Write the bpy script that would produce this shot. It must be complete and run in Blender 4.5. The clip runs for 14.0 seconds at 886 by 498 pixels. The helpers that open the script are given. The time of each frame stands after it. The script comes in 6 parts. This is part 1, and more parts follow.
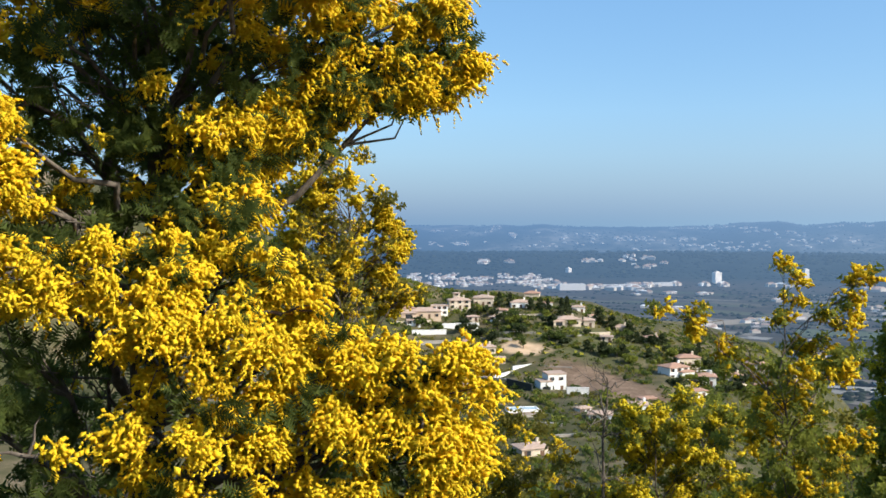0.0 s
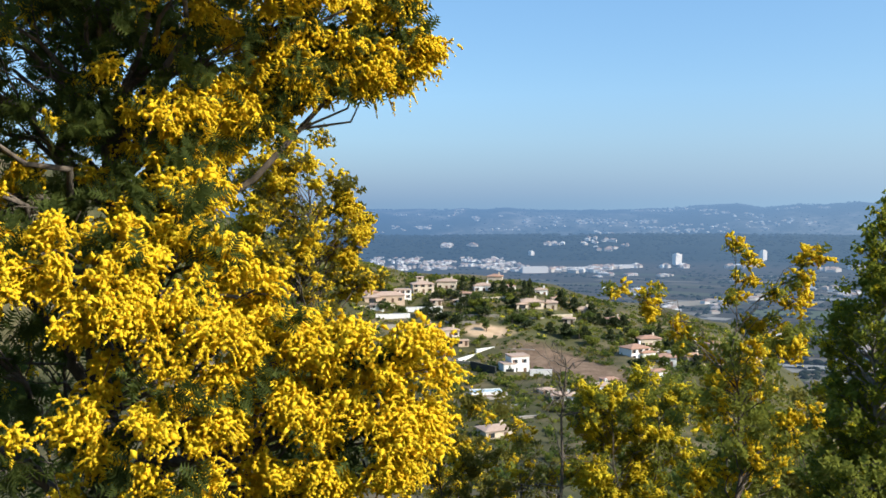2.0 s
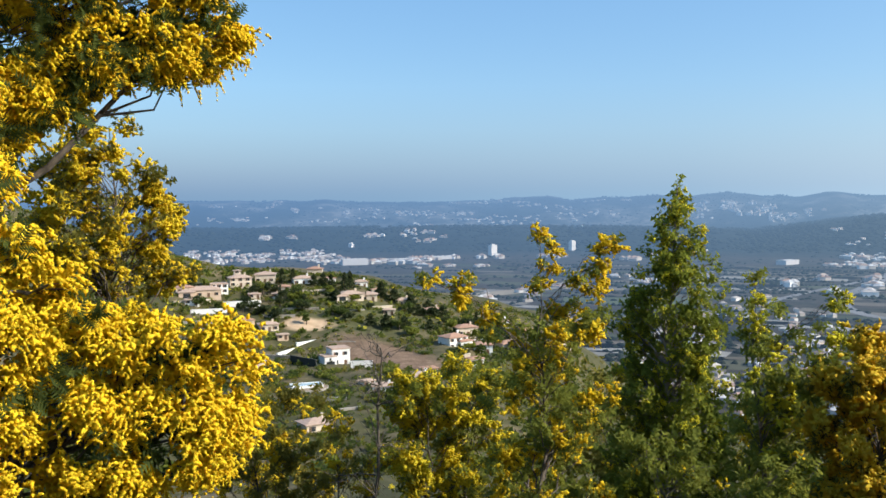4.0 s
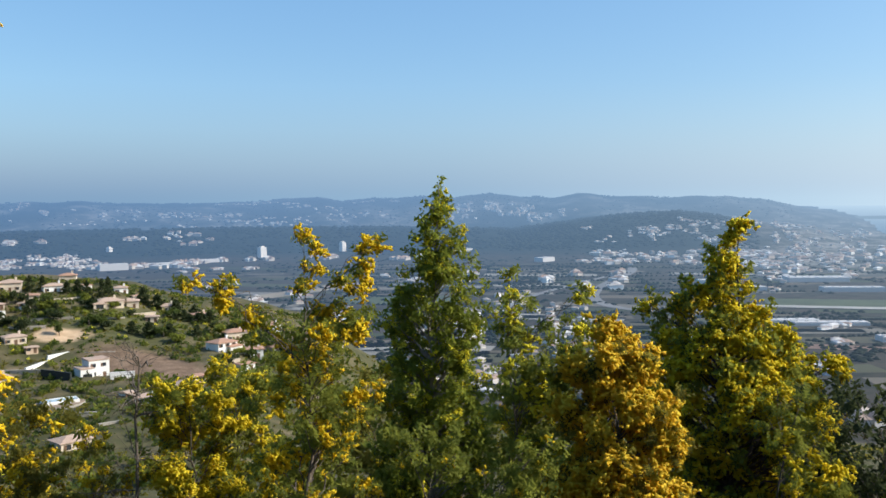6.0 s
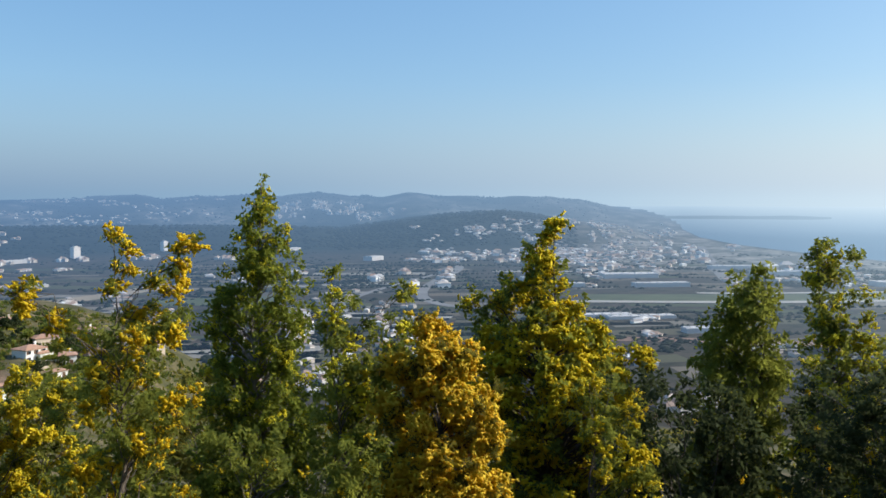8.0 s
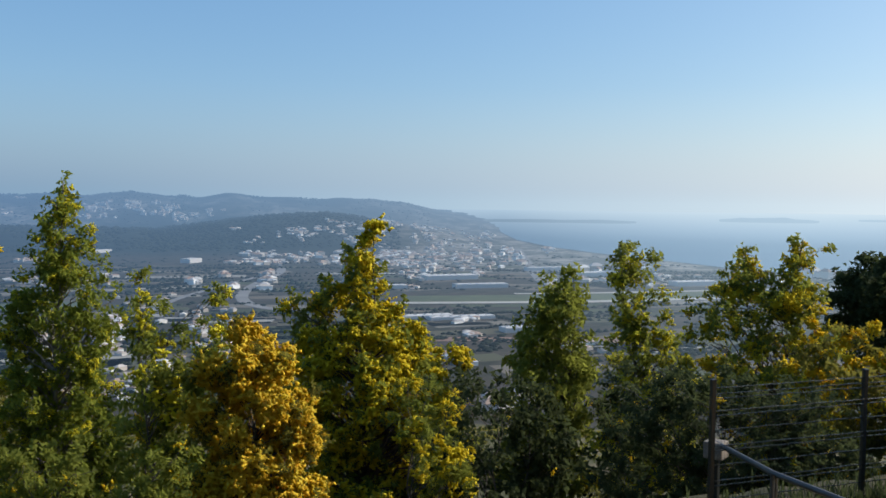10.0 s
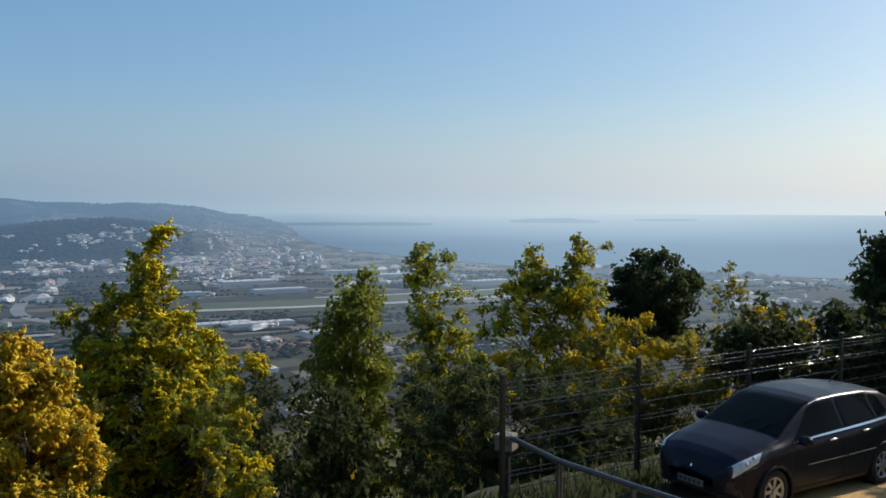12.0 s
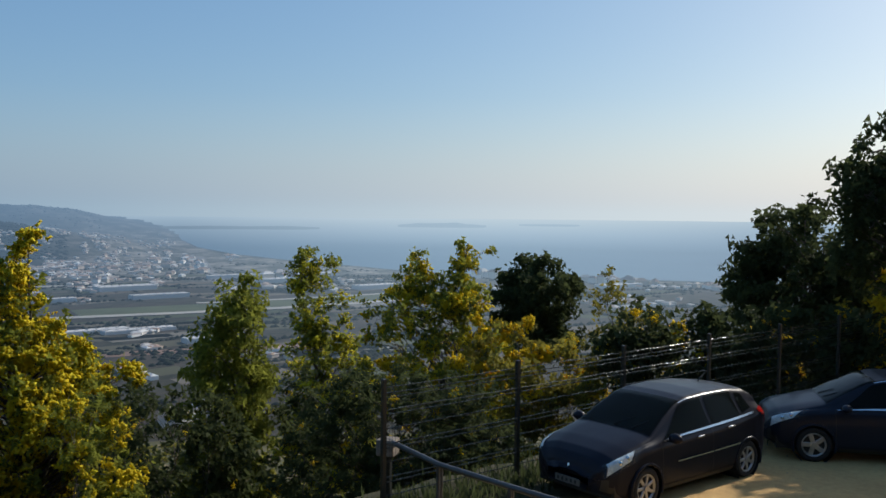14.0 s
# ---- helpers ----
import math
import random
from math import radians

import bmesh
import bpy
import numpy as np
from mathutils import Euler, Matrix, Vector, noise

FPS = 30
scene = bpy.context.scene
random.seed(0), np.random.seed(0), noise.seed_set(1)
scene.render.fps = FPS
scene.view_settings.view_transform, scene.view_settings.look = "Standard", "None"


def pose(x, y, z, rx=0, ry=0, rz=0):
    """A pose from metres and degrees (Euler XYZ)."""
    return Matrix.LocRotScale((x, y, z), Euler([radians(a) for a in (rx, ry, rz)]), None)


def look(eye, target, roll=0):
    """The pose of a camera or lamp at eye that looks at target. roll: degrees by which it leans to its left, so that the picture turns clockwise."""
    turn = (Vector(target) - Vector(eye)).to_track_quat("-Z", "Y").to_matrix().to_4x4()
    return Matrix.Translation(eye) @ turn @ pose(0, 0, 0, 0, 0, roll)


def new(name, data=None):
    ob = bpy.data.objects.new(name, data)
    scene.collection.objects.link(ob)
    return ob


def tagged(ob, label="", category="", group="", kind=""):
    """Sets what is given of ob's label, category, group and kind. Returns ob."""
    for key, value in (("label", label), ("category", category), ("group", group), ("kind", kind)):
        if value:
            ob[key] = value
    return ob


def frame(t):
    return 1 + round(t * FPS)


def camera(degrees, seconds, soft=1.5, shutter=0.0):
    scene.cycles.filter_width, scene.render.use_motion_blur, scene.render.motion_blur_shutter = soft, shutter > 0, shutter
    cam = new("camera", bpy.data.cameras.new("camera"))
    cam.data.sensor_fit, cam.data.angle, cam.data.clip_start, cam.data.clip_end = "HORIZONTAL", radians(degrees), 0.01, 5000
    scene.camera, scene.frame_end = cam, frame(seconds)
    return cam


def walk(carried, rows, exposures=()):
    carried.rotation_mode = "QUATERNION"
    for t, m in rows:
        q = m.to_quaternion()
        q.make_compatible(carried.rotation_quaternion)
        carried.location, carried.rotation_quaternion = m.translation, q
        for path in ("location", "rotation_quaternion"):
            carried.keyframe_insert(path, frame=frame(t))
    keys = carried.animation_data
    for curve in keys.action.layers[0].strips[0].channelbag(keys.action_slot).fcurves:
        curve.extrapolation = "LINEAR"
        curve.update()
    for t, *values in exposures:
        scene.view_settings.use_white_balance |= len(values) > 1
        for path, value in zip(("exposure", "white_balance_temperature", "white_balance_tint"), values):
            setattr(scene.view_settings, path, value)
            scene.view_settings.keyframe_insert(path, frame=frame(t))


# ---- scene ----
cam = camera(52.75, 14.0, soft=1.6)
EYE = 4.13
ROWS = [
    (0.0, -0.014, 0.043, 0.011, 0.00, -1.44, 0.14),
    (0.5, 0.002, 0.022, 0.009, 0.09, -1.73, 0.23),
    (1.0, 0.018, -0.001, 0.006, -0.03, -2.00, 0.31),
    (1.5, 0.036, -0.025, 0.004, -0.84, -2.25, 0.42),
    (2.0, 0.054, -0.050, 0.002, -2.37, -2.49, 0.45),
    (4.5, 0.156, -0.177, -0.007, -17.72, -3.19, 0.39),
    (5.0, 0.177, -0.201, -0.009, -21.70, -3.15, 0.44),
    (5.5, 0.199, -0.223, -0.010, -25.32, -3.09, 0.38),
    (6.0, 0.222, -0.244, -0.011, -28.53, -3.11, 0.44),
    (6.5, 0.244, -0.264, -0.012, -31.37, -3.18, 0.40),
    (7.0, 0.266, -0.282, -0.013, -34.04, -3.24, 0.36),
    (7.5, 0.289, -0.299, -0.014, -36.72, -3.26, 0.22),
    (8.0, 0.311, -0.314, -0.015, -39.45, -3.22, 0.05),
    (10.5, 0.415, -0.378, -0.016, -53.84, -3.00, -0.56),
    (11.0, 0.434, -0.389, -0.016, -57.10, -2.98, -0.36),
    (11.5, 0.452, -0.401, -0.016, -60.34, -2.90, -0.20),
    (12.0, 0.469, -0.413, -0.016, -63.61, -2.75, -0.13),
    (12.5, 0.485, -0.427, -0.016, -66.50, -2.61, -0.03),
    (13.0, 0.499, -0.443, -0.015, -68.63, -2.55, -0.27),
    (13.5, 0.511, -0.461, -0.015, -70.08, -2.51, -0.46),
    (14.0, 0.522, -0.482, -0.014, -70.79, -2.43, -0.54),
]
walk(cam, [(t, pose(x, y, EYE + z, 90 + pitch, roll, yaw)) for t, x, y, z, yaw, pitch, roll in ROWS],
     [(0.0, 0.43), (2.0, 0.43), (5.0, 0.34), (7.5, 0.22), (8.2, 0.17), (10.5, -0.02), (12.0, -0.18), (14.0, -0.28)])

# ---- world and sun ----
SUN_AZ, SUN_EL = 121.0, 33.0
sky_world = bpy.data.worlds.new("sky")
scene.world = sky_world
sky_world.use_nodes = True
wn, wl = sky_world.node_tree.nodes, sky_world.node_tree.links
sky = wn.new("ShaderNodeTexSky")
sky.sky_type, sky.sun_disc = "NISHITA", False
sky.sun_elevation, sky.sun_rotation = radians(SUN_EL), radians(SUN_AZ)
sky.altitude, sky.air_density, sky.dust_density, sky.ozone_density = 170, 1.0, 1.5, 10.0
# clear blue sky, evened out by haze
tone, veil = wn.new("ShaderNodeMix"), wn.new("ShaderNodeMix")
tone.data_type, tone.blend_type, veil.data_type, veil.blend_type = "RGBA", "MULTIPLY", "RGBA", "ADD"
tone.inputs[0].default_value, tone.inputs[7].default_value = 1.0, (1.764, 1.308, 0.798, 1)
veil.inputs[0].default_value, veil.inputs[7].default_value = 1.0, (0.41, 1.31, 3.23, 1)
wl.new(sky.outputs[0], tone.inputs[6])
wl.new(tone.outputs[2], veil.inputs[6])
wl.new(veil.outputs[2], wn["Background"].inputs[0])
wn["Background"].inputs[1].default_value = 0.10
sun = new("sun", bpy.data.lights.new("sun", "SUN"))
sun.data.energy, sun.data.angle, sun.data.color = 5.0, radians(0.53), (1.0, 0.94, 0.84)
sun.matrix_world = look((0, 0, 60), (-math.sin(radians(SUN_AZ)), -math.cos(radians(SUN_AZ)), 60 - math.tan(radians(SUN_EL))))


# ---- materials ----
class Shade:
    """A small node material builder."""

    def __init__(self, name):
        self.mat = bpy.data.materials.new(name)
        self.mat.use_nodes = True
        self.nodes, self.links = self.mat.node_tree.nodes, self.mat.node_tree.links
        self.bsdf = self.nodes["Principled BSDF"]
        self.out = self.nodes["Material Output"]

    def node(self, kind, **inputs):
        n = self.nodes.new(kind)
        for key, value in inputs.items():
            self.put(n, key.replace("_", " "), value)
        return n

    def put(self, n, key, value):
        socket = n.inputs[int(key)] if key.isdigit() else n.inputs[key]
        if isinstance(value, bpy.types.NodeSocket):
            self.links.new(value, socket)
        else:
            socket.default_value = value

    def spot(self):
        return self.node("ShaderNodeNewGeometry").outputs["Position"]

    def noise(self, scale, detail=4.0, rough=0.55, where=None, stretch=None):
        where = where or self.spot()
        if stretch:
            m = self.node("ShaderNodeMapping", Vector=where, Scale=stretch)
            where = m.outputs[0]
        return self.node("ShaderNodeTexNoise", Vector=where, Scale=scale, Detail=detail, Roughness=rough).outputs["Fac"]

    def ramp(self, fac, stops):
        n = self.node("ShaderNodeValToRGB", Fac=fac)
        e = n.color_ramp.elements
        while len(e) < len(stops):
            e.new(0.5)
        for el, (p, c) in zip(e, stops):
            el.position, el.color = p, (*c, 1)
        return n.outputs[0]

    def mix(self, fac, a, b, how="MIX"):
        n = self.nodes.new("ShaderNodeMix")
        n.data_type, n.blend_type = "RGBA", how
        for i, v in ((0, fac), (6, a), (7, b)):
            if isinstance(v, bpy.types.NodeSocket):
                self.links.new(v, n.inputs[i])
            else:
                n.inputs[i].default_value = (*v, 1) if isinstance(v, tuple) and len(v) == 3 else v
        return n.outputs[2]

    def math(self, op, a, b=0.0, clamp=False):
        n = self.nodes.new("ShaderNodeMath")
        n.operation, n.use_clamp = op, clamp
        self.put(n, "0", a), self.put(n, "1", b)
        return n.outputs[0]

    def span(self, value, a, b, lo=0.0, hi=1.0, smooth=False):
        n = self.node("ShaderNodeMapRange", Value=value)
        n.interpolation_type = "SMOOTHSTEP" if smooth else "LINEAR"
        for i, v in enumerate((a, b, lo, hi)):
            n.inputs[i + 1].default_value = v
        return n.outputs[0]

    def island(self):
        return self.node("ShaderNodeNewGeometry").outputs["Random Per Island"]

    def bump(self, height, strength=0.4, distance=0.02):
        n = self.node("ShaderNodeBump", Height=height, Strength=strength, Distance=distance)
        self.put(self.bsdf, "Normal", n.outputs[0])

    def finish(self, color=None, rough=0.8, metal=0.0, spec=0.5):
        if color is not None:
            self.put(self.bsdf, "Base Color", (*color, 1) if isinstance(color, tuple) else color)
        self.put(self.bsdf, "Roughness", rough)
        self.put(self.bsdf, "Metallic", metal)
        self.put(self.bsdf, "Specular IOR Level", spec)
        return self.mat

    def see_through(self, color, share):
        """Adds light that shines through thin leaves and petals."""
        t = self.node("ShaderNodeBsdfTranslucent", Color=color)
        m = self.node("ShaderNodeMixShader", Fac=share)
        self.links.new(self.bsdf.outputs[0], m.inputs[1])
        self.links.new(t.outputs[0], m.inputs[2])
        self.links.new(m.outputs[0], self.out.inputs[0])

    def haze_glow(self, veil=0.0):
        """Paints haze into far materials: emission that grows with distance and towards the sun."""
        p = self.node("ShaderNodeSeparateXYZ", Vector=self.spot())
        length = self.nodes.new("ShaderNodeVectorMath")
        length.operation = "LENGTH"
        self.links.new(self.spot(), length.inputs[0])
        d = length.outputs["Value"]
        fac = self.ramp(self.span(d, 450, 4850), [(a, (b, b, b)) for a, b in HAZE_MIX])
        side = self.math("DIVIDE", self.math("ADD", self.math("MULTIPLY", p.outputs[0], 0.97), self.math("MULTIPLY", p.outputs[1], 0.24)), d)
        hue = self.ramp(side, HAZE_HUE)
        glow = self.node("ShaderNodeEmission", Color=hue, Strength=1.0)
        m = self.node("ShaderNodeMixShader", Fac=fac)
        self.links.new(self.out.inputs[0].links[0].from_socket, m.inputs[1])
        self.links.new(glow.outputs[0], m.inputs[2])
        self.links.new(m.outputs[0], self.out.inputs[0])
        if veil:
            # pale emission painted in farthest off, as haze where sea meets sky
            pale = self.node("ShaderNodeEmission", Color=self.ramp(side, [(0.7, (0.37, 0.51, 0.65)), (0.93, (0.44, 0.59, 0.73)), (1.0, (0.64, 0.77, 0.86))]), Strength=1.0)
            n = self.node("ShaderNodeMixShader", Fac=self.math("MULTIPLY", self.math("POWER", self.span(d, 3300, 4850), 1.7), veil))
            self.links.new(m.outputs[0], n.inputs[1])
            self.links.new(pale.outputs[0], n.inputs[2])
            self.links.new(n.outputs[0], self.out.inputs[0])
        return self.mat


# emission share by distance, and its hue, that paint in the haze
HAZE_MIX = [(0.0, 0.0), (0.1, 0.08), (0.25, 0.20), (0.42, 0.32), (0.55, 0.41), (0.66, 0.49), (0.74, 0.66), (0.84, 0.80), (0.92, 0.87), (1.0, 0.93)]
HAZE_HUE = [(0.24, (0.125, 0.24, 0.425)), (0.6, (0.155, 0.275, 0.455)), (0.8, (0.175, 0.295, 0.455)), (0.93, (0.235, 0.355, 0.505)), (1.0, (0.46, 0.645, 0.82))]


def blossom_material(name, bright, deep, share=0.5):
    s = Shade(name)
    c = s.mix(s.island(), bright, deep)
    c = s.mix(s.math("MULTIPLY", s.noise(9.0, 3), 0.4), c, tuple(0.88 * v for v in deep))
    s.see_through(c, share)
    s.bump(s.noise(120, 2, 0.4), 0.6, 0.012)
    return s.finish(c, 0.85, spec=0.15)


def leaf_material(name, dark, light, share=0.48):
    s = Shade(name)
    c = s.mix(s.island(), dark, light)
    c = s.mix(s.noise(2.5, 3), c, tuple(0.6 * v for v in dark))
    s.see_through(s.mix(0.5, c, tuple(min(1, 1.5 * v) for v in light)), share)
    return s.finish(c, 0.75, spec=0.1)


def bark_material(name, dark, light):
    s = Shade(name)
    c = s.ramp(s.noise(14, 6, stretch=(1, 1, 0.2)), [(0.3, dark), (0.7, light)])
    s.bump(s.noise(40, 4, stretch=(1, 1, 0.15)), 0.6)
    return s.finish(c, 0.9)


M = {}
M["blossom"] = blossom_material("yellow_blossom", (0.98, 0.785, 0.04), (0.97, 0.645, 0.022), 0.30)
M["blossom_lime"] = blossom_material("lime_blossom", (0.89, 0.83, 0.085), (0.78, 0.69, 0.05))
M["blossom_gold"] = blossom_material("golden_blossom", (0.93, 0.77, 0.055), (0.88, 0.64, 0.03))
M["blossom_pale"] = blossom_material("pale_blossom", (0.90, 0.80, 0.07), (0.84, 0.66, 0.035))
M["blossom_orange"] = blossom_material("orange_blossom", (0.92, 0.75, 0.085), (0.86, 0.59, 0.05))
M["leaf"] = leaf_material("feathery_leaf", (0.12, 0.145, 0.026), (0.31, 0.325, 0.055))
# feathery leaf with crown shade put into its colour; also plain scrub green
M["leaf_shade_green"] = leaf_material("shade_green_leaf", (0.050, 0.072, 0.018), (0.15, 0.19, 0.045))
M["leaf_dark"] = leaf_material("dark_leaf", (0.042, 0.056, 0.024), (0.088, 0.108, 0.042), 0.40)
M["leaf_fresh"] = leaf_material("fresh_leaf", (0.13, 0.165, 0.026), (0.33, 0.36, 0.055), 0.45)
M["leaf_olive"] = leaf_material("olive_leaf", (0.125, 0.122, 0.025), (0.29, 0.255, 0.048))
M["bark"] = bark_material("grey_brown_bark", (0.05, 0.04, 0.03), (0.16, 0.13, 0.10))
M["bark_pale"] = bark_material("bleached_bark", (0.14, 0.12, 0.10), (0.30, 0.27, 0.23))


def plain(name, color, rough=0.6, metal=0.0, grain=6.0, amount=0.25, bump=0.0, spec=0.5):
    s = Shade(name)
    dark = tuple(v * (1 - amount) for v in color)
    c = s.ramp(s.mix(0.35, s.noise(grain), s.noise(grain * 9)), [(0.35, dark), (0.65, color)])
    if bump:
        s.bump(s.noise(grain * 6, 5), bump)
    return s.finish(c, rough, metal, spec)


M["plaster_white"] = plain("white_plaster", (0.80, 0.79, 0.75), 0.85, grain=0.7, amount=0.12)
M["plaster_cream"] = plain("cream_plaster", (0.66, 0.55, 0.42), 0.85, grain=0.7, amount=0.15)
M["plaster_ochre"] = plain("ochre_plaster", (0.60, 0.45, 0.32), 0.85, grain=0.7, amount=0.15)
M["roof_tile"] = plain("terracotta_tile", (0.46, 0.27, 0.18), 0.85, grain=1.5, amount=0.35)
M["roof_pale"] = plain("weathered_tile", (0.50, 0.36, 0.27), 0.85, grain=1.5, amount=0.3)
M["pane_far"] = plain("dark_window", (0.04, 0.045, 0.05), 0.2, grain=1.0)
M["shutter"] = plain("brown_shutter", (0.16, 0.09, 0.05), 0.7)
M["wall_stone"] = plain("retaining_wall", (0.42, 0.38, 0.32), 0.9, grain=1.5, amount=0.3)
M["pool_water"] = plain("pool_water", (0.42, 0.52, 0.54), 0.1, grain=0.6, amount=0.1)
M["deck_stone"] = plain("deck_stone", (0.30, 0.225, 0.155), 0.9, grain=1.2, amount=0.35)
M["screen"] = plain("dark_hedge_screen", (0.03, 0.035, 0.03), 0.9)
M["concrete"] = plain("weathered_concrete", (0.24, 0.20, 0.16), 0.9, grain=12, amount=0.4)
M["galvanised"] = plain("worn_galvanised_steel", (0.10, 0.10, 0.10), 0.5, 0.6, grain=10, amount=0.25)
M["fence_wire"] = plain("dark_coated_wire", (0.06, 0.065, 0.06), 0.2, 0.5, grain=10)
M["fence_post"] = plain("dark_coated_post", (0.018, 0.02, 0.018), 0.45, 0.1, grain=10)


# ---- mesh helpers ----
def mesh_of(name, verts, faces, mats, slots=None, smooth=False):
    """A mesh from arrays: verts (n, 3), faces (m, 3 or 4)."""
    me = bpy.data.meshes.new(name)
    verts, faces = np.asarray(verts, np.float32), np.asarray(faces, np.int32)
    m, k = faces.shape
    me.vertices.add(len(verts)), me.loops.add(m * k), me.polygons.add(m)
    me.vertices.foreach_set("co", verts.ravel())
    me.loops.foreach_set("vertex_index", faces.ravel())
    me.polygons.foreach_set("loop_start", np.arange(0, m * k, k, dtype=np.int32))
    for mat in (mats if isinstance(mats, (list, tuple)) else [mats]):
        me.materials.append(mat)
    if slots is not None:
        me.polygons.foreach_set("material_index", np.asarray(slots, np.int32))
    me.polygons.foreach_set("use_smooth", np.full(m, bool(smooth)))
    me.update(calc_edges=True)
    return me


def thing(name, label, category, at=(0, 0, 0), turn=0.0, group="", kind="", data=None):
    ob = tagged(new(name, data), label, category, group, kind)
    ob.matrix_world = pose(*at, 0, 0, turn)
    return ob


def child(name, data, parent, label=""):
    ob = tagged(new(name, data), label)
    ob.parent = parent
    return ob


def part(name, bm, material, parent, label="", smooth=False):
    """Links a bmesh as one mesh object under a thing or a part."""
    me = bpy.data.meshes.new(name)
    bm.normal_update()
    bm.to_mesh(me), bm.free()
    me.materials.append(material)
    if smooth:
        me.polygons.foreach_set("use_smooth", np.ones(len(me.polygons), bool))
    return child(name, me, parent, label)


def box(bm, lo, hi, bevel=0.0):
    c = [(a + b) / 2 for a, b in zip(lo, hi)]
    r = bmesh.ops.create_cube(bm, size=1, matrix=Matrix.Translation(c) @ Matrix.Diagonal((*[b - a for a, b in zip(lo, hi)], 1)))
    if bevel:
        edges = list({e for v in r["verts"] for e in v.link_edges})
        bmesh.ops.bevel(bm, geom=edges, offset=bevel, segments=2, affect="EDGES", profile=0.5)
    return bm


def tube_arrays(points, radii, sides=6):
    """A tapered tube along points."""
    p, radii = np.asarray(points, float), np.asarray(radii, float)
    d = np.gradient(p, axis=0)
    d /= np.linalg.norm(d, axis=1)[:, None] + 1e-9
    ref = np.where(np.abs(d[:, 2:3]) > 0.9, [[1.0, 0, 0]], [[0, 0, 1.0]])
    a = np.cross(d, ref)
    a /= np.linalg.norm(a, axis=1)[:, None] + 1e-9
    b = np.cross(d, a)
    w = np.linspace(0, 2 * np.pi, sides, endpoint=False)
    v = p[:, None] + radii[:, None, None] * (a[:, None] * np.cos(w)[None, :, None] + b[:, None] * np.sin(w)[None, :, None])
    n = len(p)
    i, j = np.meshgrid(np.arange(n - 1), np.arange(sides), indexing="ij")
    f = np.stack([i * sides + j, i * sides + (j + 1) % sides, (i + 1) * sides + (j + 1) % sides, (i + 1) * sides + j], -1).reshape(-1, 4)
    return v.reshape(-1, 3), f


def joined(pieces):
    """Several (verts, faces) arrays as one."""
    vs, fs, n = [], [], 0
    for v, f in pieces:
        vs.append(v), fs.append(np.asarray(f) + n)
        n += len(v)
    return np.concatenate(vs), np.concatenate(fs)


def bent(a, b, sag, n, rng, wobble=0.04):
    """Points from a to b along a bowed, slightly crooked line."""
    a, b = np.asarray(a, float), np.asarray(b, float)
    t = np.linspace(0, 1, n)[:, None]
    p = a + (b - a) * t
    p[:, 2] += sag * np.sin(np.pi * t[:, 0])
    k = np.linalg.norm(b - a) * wobble
    return p + rng.normal(0, k, p.shape) * np.sin(np.pi * t)


def turns(rng, n, up=None, spread=1.0):
    """Random rotations whose local x axis points near the given directions."""
    x = rng.normal(size=(n, 3)) if up is None else up + rng.normal(size=(n, 3)) * spread
    x /= np.linalg.norm(x, axis=1)[:, None] + 1e-9
    r = rng.normal(size=(n, 3))
    y = np.cross(r, x)
    y /= np.linalg.norm(y, axis=1)[:, None] + 1e-9
    return np.stack([x, y, np.cross(x, y)], -1)


def strewn(template, places, rot, scale):
    """Copies of a small template (verts, faces) at many places, as arrays."""
    tv, tf = template
    n, k = len(places), len(tv)
    v = np.einsum("nij,kj->nki", rot, tv) * np.asarray(scale, float).reshape(-1, 1, 1) + np.asarray(places)[:, None]
    f = tf[None] + (np.arange(n) * k)[:, None, None]
    return v.reshape(-1, 3), f.reshape(-1, tf.shape[1])


def frond(pairs, width=0.24):
    """A feather-like leaf of unit length along x, with narrow leaflets in pairs."""
    v, f = [], []
    for i in range(pairs):
        x = 0.12 + 0.80 * i / max(1, pairs - 1)
        w = width * math.sin(math.pi * (0.18 + 0.74 * i / pairs)) + 0.06
        for s in (-1, 1):
            n = len(v)
            h = 0.46 / pairs
            v += [(x - h, -0.02 * s, 0), (x + h, -0.02 * s, 0.01), (x + 0.06 + w * 0.4, s * w * 1.1, -0.07)]
            f.append((n, n + 1, n + 2))
    return np.array(v), np.array(f)


def puff():
    """A round flower head of unit radius."""
    v = np.array([(1, 0, 0), (-1, 0, 0), (0, 1, 0), (0, -1, 0), (0, 0, 1), (0, 0, -1)], float)
    f = np.array([(0, 2, 4), (2, 1, 4), (1, 3, 4), (3, 0, 4), (2, 0, 5), (1, 2, 5), (3, 1, 5), (0, 3, 5)])
    return v, f


FROND_FINE, FROND_COARSE, FROND_FAR, PUFF = frond(6), frond(3, 0.3), frond(2, 0.34), puff()


def bearing(az, d, z=0.0):
    """A place at d metres from the lookout, az degrees clockwise from the y axis."""
    return np.array([d * math.sin(radians(az)), d * math.cos(radians(az)), z])


def rise(az, el, d):
    """The same, el degrees above the eye's level."""
    return bearing(az, d, EYE + d * math.tan(radians(el)))


# ---- the ground ----
FLOOR = -166.0                      # the valley floor, below the car park at 0
FENCE_A, FENCE_DIR = np.array([11.5, 4.16]), np.array([0.857, -0.515])
FENCE_OUT = np.array([0.515, 0.857])


def smooth(x, a, b):
    t = np.clip((x - a) / (b - a), 0, 1)
    return t * t * (3 - 2 * t)


def bowl(r):
    return FLOOR + 128.0 * (np.clip(r - 2500, 0, None) / 2350) ** 1.5


def angle_z(el, r):
    return EYE + r * np.tan(np.radians(el))


